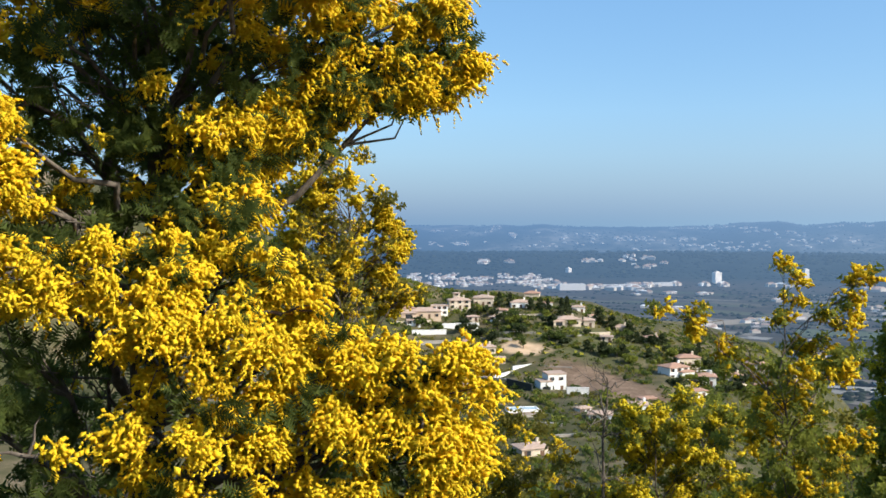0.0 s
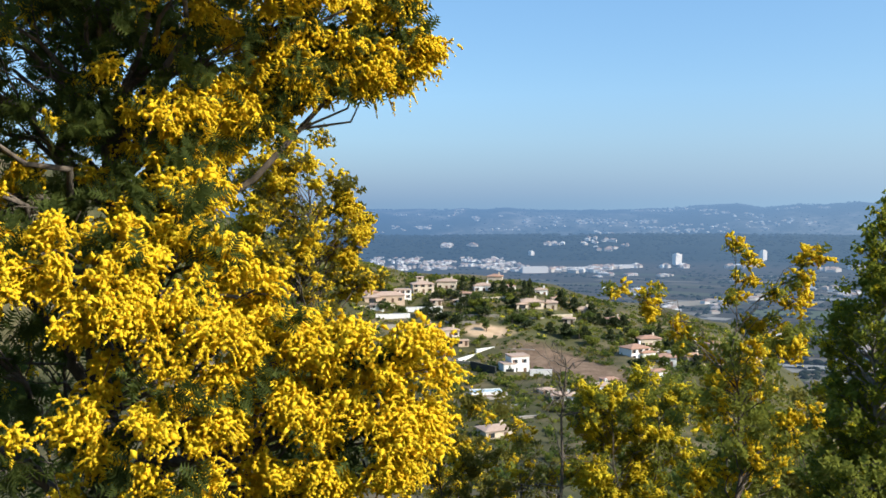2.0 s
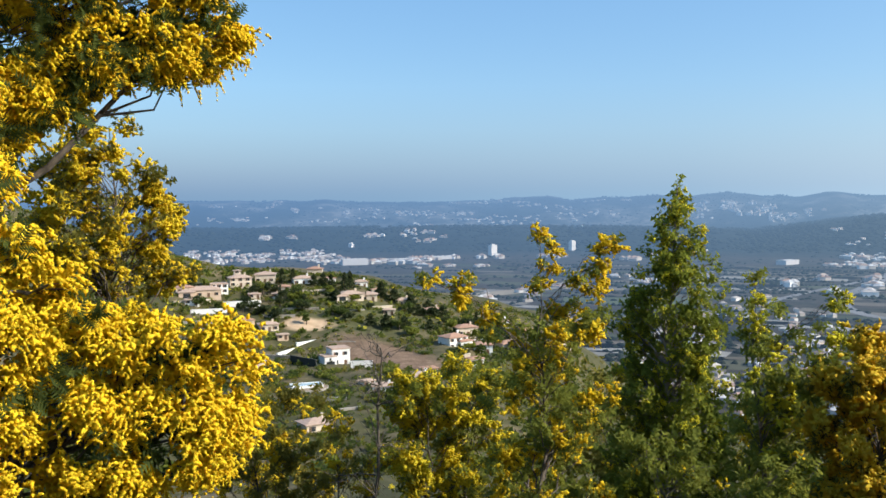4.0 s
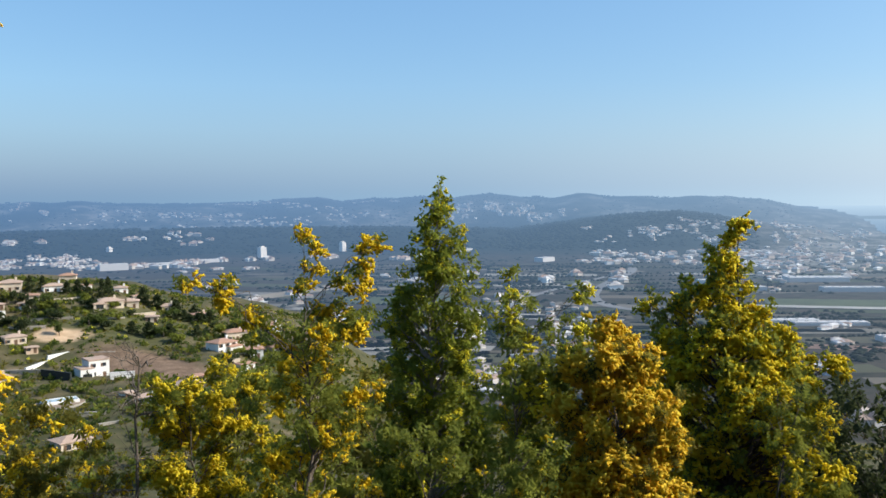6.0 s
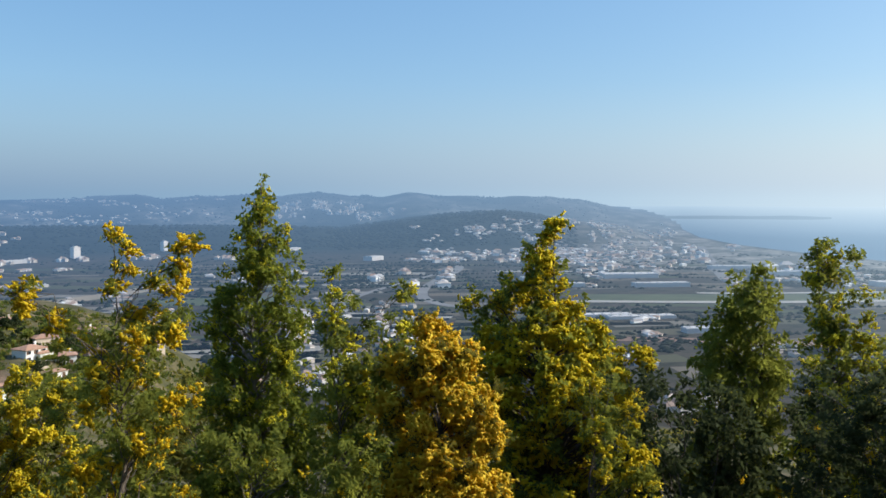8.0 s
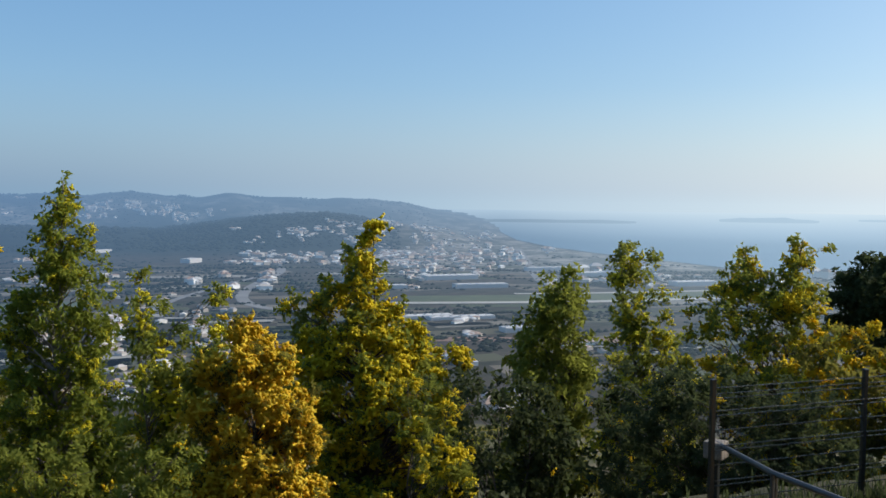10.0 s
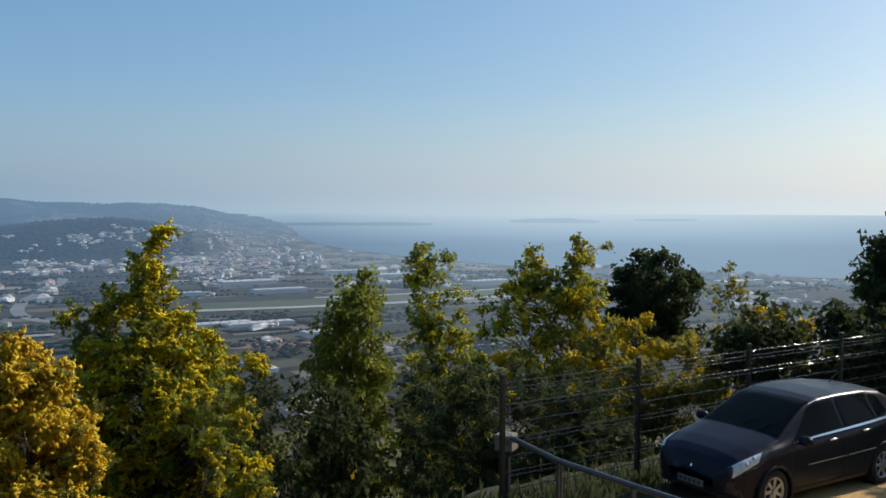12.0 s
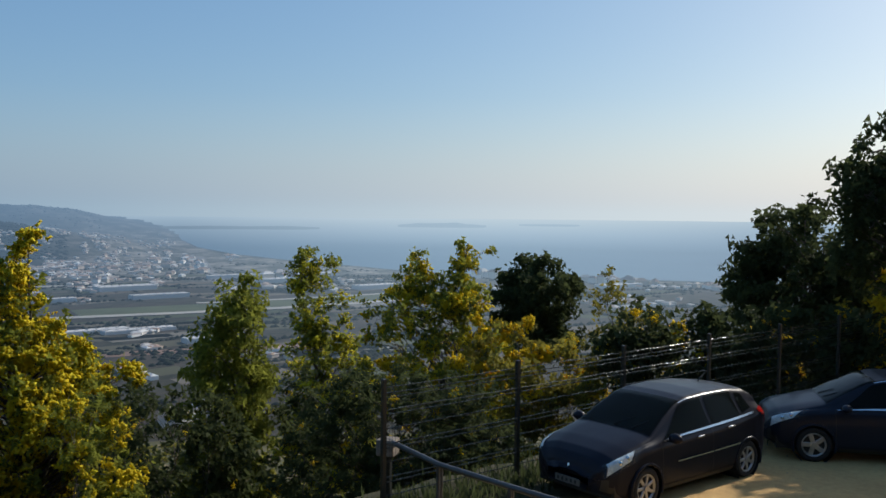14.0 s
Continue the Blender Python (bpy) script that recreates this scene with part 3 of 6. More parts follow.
M["far_wall"] = town_material("far_walls", [(0.0, (0.40, 0.35, 0.29)), (0.35, (0.48, 0.43, 0.37)), (0.65, (0.58, 0.54, 0.50)), (0.85, (0.78, 0.77, 0.74)), (1.0, (0.42, 0.33, 0.26))])
M["far_roof"] = town_material("far_roofs", [(0.0, (0.30, 0.20, 0.15)), (0.4, (0.36, 0.27, 0.21)), (0.65, (0.46, 0.42, 0.38)), (0.85, (0.66, 0.65, 0.63)), (1.0, (0.22, 0.18, 0.16))])
M["tower_wall"] = town_material("tower_walls", [(0.0, (0.66, 0.61, 0.55)), (1.0, (0.72, 0.66, 0.60))])
M["far_shed"] = town_material("far_shed_roofs", [(0.0, (0.28, 0.28, 0.28)), (0.5, (0.42, 0.42, 0.42)), (0.8, (0.60, 0.60, 0.60)), (1.0, (0.36, 0.31, 0.26))])


def town(name, label, clusters, seed):
    """Many small houses as one mesh: clusters of (count, bearings, distances, (width, depth, height) spans)."""
    rng = np.random.default_rng(seed)
    tv, walls, roof = house_far()
    V, W, R, n = [], [], [], 0
    for count, az, r, span in clusters:
        # houses gather in groups
        a0, d0 = spread(rng, max(2, count // 9), az, r)
        k = rng.integers(0, len(a0), count)
        loose = rng.uniform(0.15, 1.0, len(a0))[k]
        a, d = a0[k] + rng.normal(size=count) * (az[1] - az[0]) * 0.045 * loose, d0[k] + rng.normal(size=count) * (r[1] - r[0]) * 0.10 * loose
        keep = ~in_sea(a, d) & ~on_airfield(a, d) & (d > 690)
        a, d = a[keep], d[keep]
        p = ground_points(a, d)
        for q in p:
            s = [rng.uniform(*k) for k in span]
            w = rng.uniform(0, 3.14)
            c, sn = math.cos(w), math.sin(w)
            x, y = tv[:, 0] * s[0], tv[:, 1] * s[1]
            V.append(np.stack([q[0] + x * c - y * sn, q[1] + x * sn + y * c, q[2] + tv[:, 2] * s[2]], -1))
            W += [tuple(i + n for i in f) for f in walls]
            R += [tuple(i + n for i in f) for f in roof]
            n += len(tv)
    faces = np.array(W + R)
    me = bpy.data.meshes.new(name)
    me.from_pydata(np.concatenate(V).tolist(), [], [tuple(dict.fromkeys(f)) for f in faces.tolist()])
    me.materials.append(M["far_wall"]), me.materials.append(M["far_roof"])
    me.polygons.foreach_set("material_index", np.repeat([0, 1], [len(W), len(R)]).astype(np.int32))
    return tagged(new(name, me), label, "town", kind="stuff")


BLOCK = ((14, 28), (9, 13), (5, 10))
LOW = ((10, 18), (8, 12), (3.2, 5.5))
town("far_town", "pale houses of far towns under haze", [
    (520, (-2.5, 7.0), (2500, 2900), ((8, 14), (6, 10), (3, 6))), (24, (2.5, 5.5), (3050, 3150), BLOCK), (60, (11.5, 18.5), (2560, 2680), BLOCK), (40, (12, 20), (2250, 2400), LOW), (60, (7, 13), (2380, 2560), BLOCK),
    (30, (6, 22), (3000, 3300), BLOCK), (40, (20.5, 28), (2560, 2760), BLOCK), (240, (-4, 30), (3750, 4150), LOW), (260, (29.0, 34.5), (3850, 4100), ((9, 18), (7, 11), (5, 11))), (90, (34, 37), (3800, 4000), LOW), (60, (2, 8), (3950, 4350), LOW),
    (70, (15, 30), (4050, 4300), LOW), (150, (36.5, 46), (2950, 3300), LOW), (330, (36, 51), (2350, 2900), LOW), (80, (37, 50), (2350, 2750), BLOCK), (420, (46, 54), (2350, 3600), LOW), (110, (50, 58), (2050, 3000), BLOCK), (90, (48, 60), (1700, 2300), LOW),
    (60, (60, 84), (2040, 2330), ((16, 40), (10, 14), (8, 18))), (130, (14, 34), (1250, 2200), LOW), (260, (26, 38), (720, 1350), ((8, 12), (7, 10), (3, 5))), (60, (34, 40), (1700, 2100), BLOCK), (130, (60, 90), (1600, 2250), LOW), (60, (58, 90), (1700, 2280), BLOCK),
    (34, (48, 57), (690, 800), ((12, 18), (9, 12), (6, 9))), (70, (40, 62), (950, 1300), ((10, 20), (6, 9), (3, 4.5))),
], 5)


def shed(at, w, d, h, turn):
    """A large flat-roofed hall with a raised rim."""
    bm = bmesh.new()
    box(bm, (-w / 2, -d / 2, -1), (w / 2, d / 2, h))
    box(bm, (-w / 2 + 1, -d / 2 + 1, h), (w / 2 - 1, d / 2 - 1, h + 0.8))
    ob = thing("far_hall", "long pale hall with a flat roof in the valley", "hall", tuple(at), turn, "halls in the valley")
    part("hall_body", bm, M["far_shed"], ob)
    for k in range(int(w // 14)):
        bm = bmesh.new()
        box(bm, (-w / 2 + 4 + 14 * k, -1.5, h + 0.8), (-w / 2 + 8 + 14 * k, 1.5, h + 1.9))
        part("roof_light", bm, M["far_shed"], ob)
    return ob


for az, el, w, d, h, turn in ((51.2, -4.95, 120, 45, 9, 40), (53.2, -5.48, 110, 26, 8, 38), (49.5, -7.45, 90, 22, 4, 40), (52.0, -7.48, 100, 20, 4, 40), (35.0, -3.93, 55, 30, 11, 20),
                              (60.0, -4.6, 110, 40, 9, 35), (63.0, -4.2, 90, 40, 9, 30), (57.5, -4.3, 120, 30, 8, 35), (66.5, -5.0, 100, 35, 9, 25), (45.5, -5.2, 70, 24, 7, 45),
                              (47.0, -5.6, 90, 22, 7, 42), (70.0, -4.6, 120, 40, 9, 20), (8.2, -4.05, 70, 22, 16, 5), (11.0, -3.9, 110, 25, 9, 8), (13.5, -3.75, 90, 24, 9, 10),
                              (29.5, -3.3, 100, 30, 9, 15), (56.0, -8.2, 60, 22, 6, 38), (46.5, -8.3, 50, 20, 6, 42), (82.0, -4.7, 120, 40, 8, 10), (75.0, -5.1, 90, 36, 8, 14)):
    shed(sight(az, el, 600), w, d, h, turn if az < 40 else -35 + turn % 7)


# the two pale tower blocks
def tower_block(az, el, w, h):
    ob = thing("tower_block", "pale high-rise block standing over the valley town", "tower block", tuple(sight(az, el, 600)), 47 - az, "tower blocks")
    bm = bmesh.new()
    box(bm, (-w / 2, -7, -1), (w / 2, 7, h))
    part("tower_wall", bm, M["tower_wall"], ob)
    bm = bmesh.new()
    box(bm, (-w / 4, -4, h), (w / 4, 4, h + 3))
    part("lift_house", bm, M["tower_wall"], ob)
    for k in range(8):
        bm = bmesh.new()
        box(bm, (-w / 2 + 3, -7.5, h * (k + 0.4) / 8), (w / 2 - 3, -7, h * (k + 0.75) / 8))
        part("balcony_row", bm, M["far_shed"], ob)
    return ob


tower_block(17.05, -3.5, 25, 31)
tower_block(22.1, -3.2, 17, 30)
tower_block(8.0, -2.95, 14, 14)


# ---- runway, road and fields ----
def strip(name, points, width, material, label, lift=0.35, kind="structure", category="road"):
    """A flat band along ground points."""
    p = np.asarray(points, float)
    n = 24
    s = np.linspace(0, len(p) - 1, n * (len(p) - 1) + 1)
    q = np.stack([np.interp(s, np.arange(len(p)), p[:, k]) for k in (0, 1)], -1)
    q = np.stack([np.convolve(np.pad(q[:, k], 12, mode="edge"), np.ones(25) / 25, "valid") for k in (0, 1)], -1) if len(p) > 2 else q
    d = np.gradient(q, axis=0)
    d /= np.linalg.norm(d, axis=1)[:, None]
    side = np.stack([-d[:, 1], d[:, 0]], -1) * width / 2
    v = np.concatenate([np.c_[q + side, np.zeros(len(q))], np.c_[q - side, np.zeros(len(q))]])
    v[:, 2] = height(np.degrees(np.arctan2(v[:, 0], v[:, 1])), np.hypot(v[:, 0], v[:, 1])) + lift
    m = len(q)
    f = [(k, k + 1, m + k + 1, m + k) for k in range(m - 1)]
    return tagged(new(name, mesh_of(name, v, np.array(f), material)), label, category, kind=kind)


def far_plain(name, color, amount=0.3, grain=0.02):
    s = Shade(name)
    c = s.ramp(s.noise(grain, 5), [(0.3, tuple(v * (1 - amount) for v in color)), (0.7, color)])
    s.finish(c, 0.9, spec=0.2)
    return s.haze_glow()


M["tarmac_pale"] = far_plain("pale_runway", (0.42, 0.40, 0.36))
M["far_grass"] = far_plain("airfield_grass", (0.085, 0.10, 0.045))
M["far_earth"] = far_plain("red_earth", (0.24, 0.15, 0.11))
M["far_road"] = far_plain("far_road", (0.22, 0.215, 0.21))
strip("airfield", [(1120, 1040), (1330, 860), (1700, 610)], 130, M["far_grass"], "flat green airfield grass", 0.6, category="grass")
strip("runway", [(1040, 1050), (1301, 807), (1431, 714), (2050, 330)], 30, M["tarmac_pale"], "long pale runway in the valley", 1.2)
strip("taxiway", [(1355, 953), (1437, 869), (1900, 560)], 20, M["tarmac_pale"], "pale taxiway beside the runway", 1.2)
strip("avenue", [(2500, 1720), (1638, 1054)], 34, M["far_road"], "straight avenue running to the shore", 0.6)
strip("earth_bank", [(800, 740), (857, 687), (909, 629), (1010, 500)], 34, M["far_earth"], "reddish bare earth strip", 0.6, category="earth")
strip("motorway", [(1500, 1760), (1375, 1606), (1143, 1422), (953, 1233), (890, 1079), (940, 1019), (1060, 930)], 22, M["far_road"], "curving grey motorway in the valley", 0.9)
strip("slip_road", [(1300, 1580), (1080, 1440), (860, 1290), (740, 1160)], 14, M["far_road"], "slip road beside the motorway", 0.8)
strip("field_road", [(300, 1500), (520, 1560), (760, 1750)], 60, far_plain("fallow_field", (0.30, 0.25, 0.18)), "pale fallow field", 0.5, category="field")
strip("meadow", [(560, 1420), (760, 1330)], 110, M["far_grass"], "green meadow", 0.5, category="field")


def far_fields():
    """Long narrow fields, yards and lots of the valley floor as one mesh."""
    rng = np.random.default_rng(8)
    V, F = [], []
    for _ in range(280):
        a0, r0 = rng.uniform(4, 84), math.sqrt(rng.uniform(900 ** 2, 2350 ** 2))
        if in_sea(np.float64(a0), np.float64(r0 + 120)) or on_airfield(a0, r0):
            continue
        c = bearing(a0, r0)[:2]
        h = math.radians(-35 + rng.normal() * 10)
        u, w = np.array([math.cos(h), math.sin(h)]) * rng.uniform(35, 150), np.array([-math.sin(h), math.cos(h)]) * rng.uniform(8, 34)
        k = len(V)
        for p in (c - u - w, c + u - w * rng.uniform(0.7, 1.2), c + u + w, c - u + w * rng.uniform(0.7, 1.2)):
            V.append((p[0], p[1], on_ground(math.degrees(math.atan2(p[0], p[1])), math.hypot(*p)) + 0.25))
        F.append((k, k + 1, k + 2, k + 3))
    s = Shade("far_fields")
    c = s.ramp(s.island(), [(0.0, (0.04, 0.05, 0.025)), (0.2, (0.065, 0.075, 0.035)), (0.4, (0.10, 0.08, 0.06)), (0.65, (0.14, 0.11, 0.085)), (0.85, (0.20, 0.18, 0.155)), (0.95, (0.36, 0.34, 0.31)), (1.0, (0.06, 0.055, 0.045))])
    s.finish(s.mix(s.math("MULTIPLY", s.noise(0.05, 5), 0.6), c, (0.08, 0.08, 0.05)), 0.95, spec=0.1)
    tagged(new("far_fields", mesh_of("far_fields", np.array(V), np.array(F), s.haze_glow())), "narrow fields and yards of the hazy valley floor", "fields", kind="stuff")


far_fields()


# ---- trees ----
def in_bough(rng, n, c, sh, sv):
    """Random points in an ellipsoid, thicker towards its skin."""
    d = rng.normal(size=(n, 3))
    d /= np.linalg.norm(d, axis=1)[:, None]
    return np.asarray(c) + d * (rng.uniform(0.05, 1, n) ** 0.5)[:, None] * [sh, sh, sv], d


def lump(seed):
    """An uneven little mass of blossom, longer along x."""
    r = np.random.default_rng(seed)
    v, f = PUFF if seed < 8 else (np.array([(1, 1, 1), (1, -1, -1), (-1, 1, -1), (-1, -1, 1)]) * 0.8, np.array([(0, 1, 2), (0, 3, 1), (0, 2, 3), (1, 3, 2)]))
    return v * r.uniform(0.75, 1.25, (len(v), 1)) * [1.5, 0.95, 0.95] + r.normal(size=v.shape) * 0.1, f


LUMPS, CRUMBS = [lump(k) for k in range(8)], [lump(k) for k in range(8, 16)]


def lumps_at(rng, p, r, along, kinds):
    """Masses of blossom strung along given directions."""
    k = rng.integers(0, len(kinds), len(p))
    rot = turns(rng, len(p), along, 0.35)
    return [strewn(kinds[i], p[k == i], rot[k == i], r[k == i]) for i in range(len(kinds)) if (k == i).any()]


def clump_arrays(rng, centres, size, fine, out):
    """Flower sprays: plumes of drooping fingers, each strung with small masses of round heads."""
    n = len(centres)
    centres, size = np.asarray(centres), np.asarray(size, float)
    fingers, per = (48, 6) if fine else (10, 3)
    lean = np.asarray(out)[:, None] * [0.7, 0.7, 0.35] + rng.normal(size=(n, 1, 3)) * 0.25 + [0, 0, 0.1]
    d = rng.normal(size=(n, fingers, 3)) * [0.75, 0.75, 0.6] + lean
    d /= np.linalg.norm(d, axis=2)[..., None]
    start = rng.normal(size=(n, fingers, 3)) * ([0.155, 0.155, 0.12] if fine else 0.26)
    t = (np.arange(per) + rng.uniform(0, 1, (n, fingers, per)))[..., None] / per
    droop = 0.13 if fine else 0.08
    p = start[:, :, None] + d[:, :, None] * t * (0.22 if fine else 0.58) - [0, 0, droop] * t ** 2
    along = d[:, :, None] * (0.22 if fine else 0.58) - [0, 0, 2 * droop] * t
    taper = (1.15 - 0.5 * t[..., 0]).reshape(-1)
    p = (centres[:, None, None] + p * size[:, None, None, None]).reshape(-1, 3)
    along = along.reshape(-1, 3)
    along /= np.linalg.norm(along, axis=1)[:, None] + 1e-9
    if fine:
        r = rng.uniform(0.012, 0.019, len(p)) * taper
    else:
        r = rng.uniform(0.09, 0.165, len(p)) * np.repeat(size, fingers * per) * taper
    out = lumps_at(rng, p, r, along, CRUMBS)
    if fine:
        q = (centres[:, None] + (rng.normal(size=(n, 24, 3)) * [0.13, 0.13, 0.10] + lean * 0.13 - [0, 0, 0.03]) * size[:, None, None]).reshape(-1, 3)
        out += lumps_at(rng, q, rng.uniform(0.034, 0.056, len(q)) * np.repeat(size, 24), rng.normal(size=(len(q), 3)), LUMPS)
    return joined(out)


def tree(name, label, category, root, boughs, leaf, bloom=None, fronds=70, frond_len=0.2, template=None, clumps=5.9, clump_r=0.14, fine=False,
         trunk_r=0.12, top=None, bark="bark", twigs=3, seed=0, group=""):
    """A tree: trunk and limbs, feathery foliage and flower sprays round its boughs (place, spread across, spread up, leaf share, bloom share)."""
    rng = np.random.default_rng(seed)
    root = np.asarray(root, float)
    ob = thing(name, label, category, tuple(root), group=group)
    top = np.asarray(top if top is not None else max((b[0] for b in boughs), key=lambda p: p[2])) - root
    spine = bent((0, 0, -0.4), top, 0.0, 14, rng, 0.018)
    radii = trunk_r * (1 - 0.93 * np.linspace(0, 1, 14) ** 0.9)
    child("trunk", mesh_of("trunk", *tube_arrays(spine, radii, 8), M[bark], smooth=True), ob)
    leaves, flowers = [], []
    for c, sh, sv, share, flower in boughs:
        q = np.asarray(c) - root
        out = math.hypot(q[0] - np.interp(q[2], spine[:, 2], spine[:, 0]), q[1] - np.interp(q[2], spine[:, 2], spine[:, 1]))
        zj = max(0.3, min(q[2] - 0.75 * out - 0.2, top[2] * 0.97))
        a = np.array([np.interp(zj, spine[:, 2], spine[:, 0]), np.interp(zj, spine[:, 2], spine[:, 1]), zj])
        r0 = np.interp(zj, spine[:, 2], radii)
        limb = bent(a, q, 0.12 * out, 8, rng, 0.04)
        r1 = min(r0 * 0.6, 0.012 + 0.018 * np.linalg.norm(q - a))
        wood = [tube_arrays(limb, np.linspace(r1, 0.006, 8), 5)]
        for _ in range(twigs):
            e, _d = in_bough(rng, 1, q, sh, sv)
            wood.append(tube_arrays(bent(limb[rng.integers(4, 8)], e[0], 0.03, 4, rng, 0.06), np.linspace(max(0.005, r1 * 0.3), 0.003, 4), 3))
        child("limb", mesh_of("limb", *joined(wood), M[bark], smooth=True), ob)
        n = int(fronds * share)
        if n:
            # fronds stand in tufts at the twig ends
            tuft = max(1, n // 11)
            p, d = in_bough(rng, tuft, q, sh, sv)
            d = d * [1, 1, 0.6] + [0, 0, 0.35]
            k = rng.integers(0, tuft, n)
            leaves.append(strewn(template or (FROND_COARSE if math.hypot(root[0], root[1]) < 20 else FROND_FAR), p[k] + rng.normal(size=(n, 3)) * frond_len * 0.22, turns(rng, n, d[k], 0.55), rng.uniform(0.65, 1.3, n) * frond_len))
        n = rng.poisson(clumps * flower)
        if n and bloom:
            p, d = in_bough(rng, n, q, sh, sv)
            p = q + (p - q) * 0.4 + d * [sh * 0.38, sh * 0.38, sv * 0.38]
            flowers.append(clump_arrays(rng, p, rng.uniform(0.6, 1.25, n) * clump_r, fine, d))
    if leaves:
        child("foliage", mesh_of("foliage", *joined(leaves), M[leaf]), ob, "feathery green leaves")
    if flowers:
        child("blossom", mesh_of("blossom", *joined(flowers), M[bloom], smooth=True), ob, "fluffy round flower heads in sprays")
    return ob


def shaped(d, levels, step=0.75, spread=0.5, seed=0, depth=0.8, bloom=1.0, fine=0.72, dense=0.85):
    """Boughs that fill an outline: levels of (angle of height, bearing from, bearing to), top first, at d metres."""
    rng = np.random.default_rng(seed)
    step, spread = step * (0.4 + 0.6 * fine), spread * fine
    el, lo, hi = (np.array([lv[k] for lv in levels], float) for k in range(3))
    z = EYE + d * np.tan(np.radians(el))
    out, h = [], z[0] - 0.12
    while h > z[-1]:
        a, b = np.interp(-h, -z, lo), np.interp(-h, -z, hi)
        w = radians(b - a) * d
        n = max(1, round((w / step) ** 1.5 * dense))
        low = (z[0] - h) / max(0.1, z[0] - z[-1])
        for _ in range(n):
            s = min(spread, max(0.10, w * 0.34)) * rng.uniform(0.7, 1.25)
            t, r = rng.uniform(0, 2 * math.pi), rng.uniform(0, 1) ** 0.36
            x, y = math.cos(t) * r * max(0, w / 2 - s * 0.45), math.sin(t) * r * w * depth / 2
            az = (a + b) / 2 + math.degrees(x / d)
            out.append((bearing(az, d + y, h + rng.uniform(-0.2, 0.2)), s, s * 0.8, rng.uniform(0.6, 1.3) * min(1.0, 0.3 + w / 2.2), bloom * rng.uniform(0.2, 1.6)))
        h -= step * (0.75 if w < 1.6 else 1.0) * rng.uniform(0.8, 1.1)
    return out


def sprig(az, el, d, sh, sv, share=1.0, flower=1.0):
    return (rise(az, el, d), sh, sv, share, flower)


def rooted(az, d):
    return bearing(az, d, on_ground(az, d))


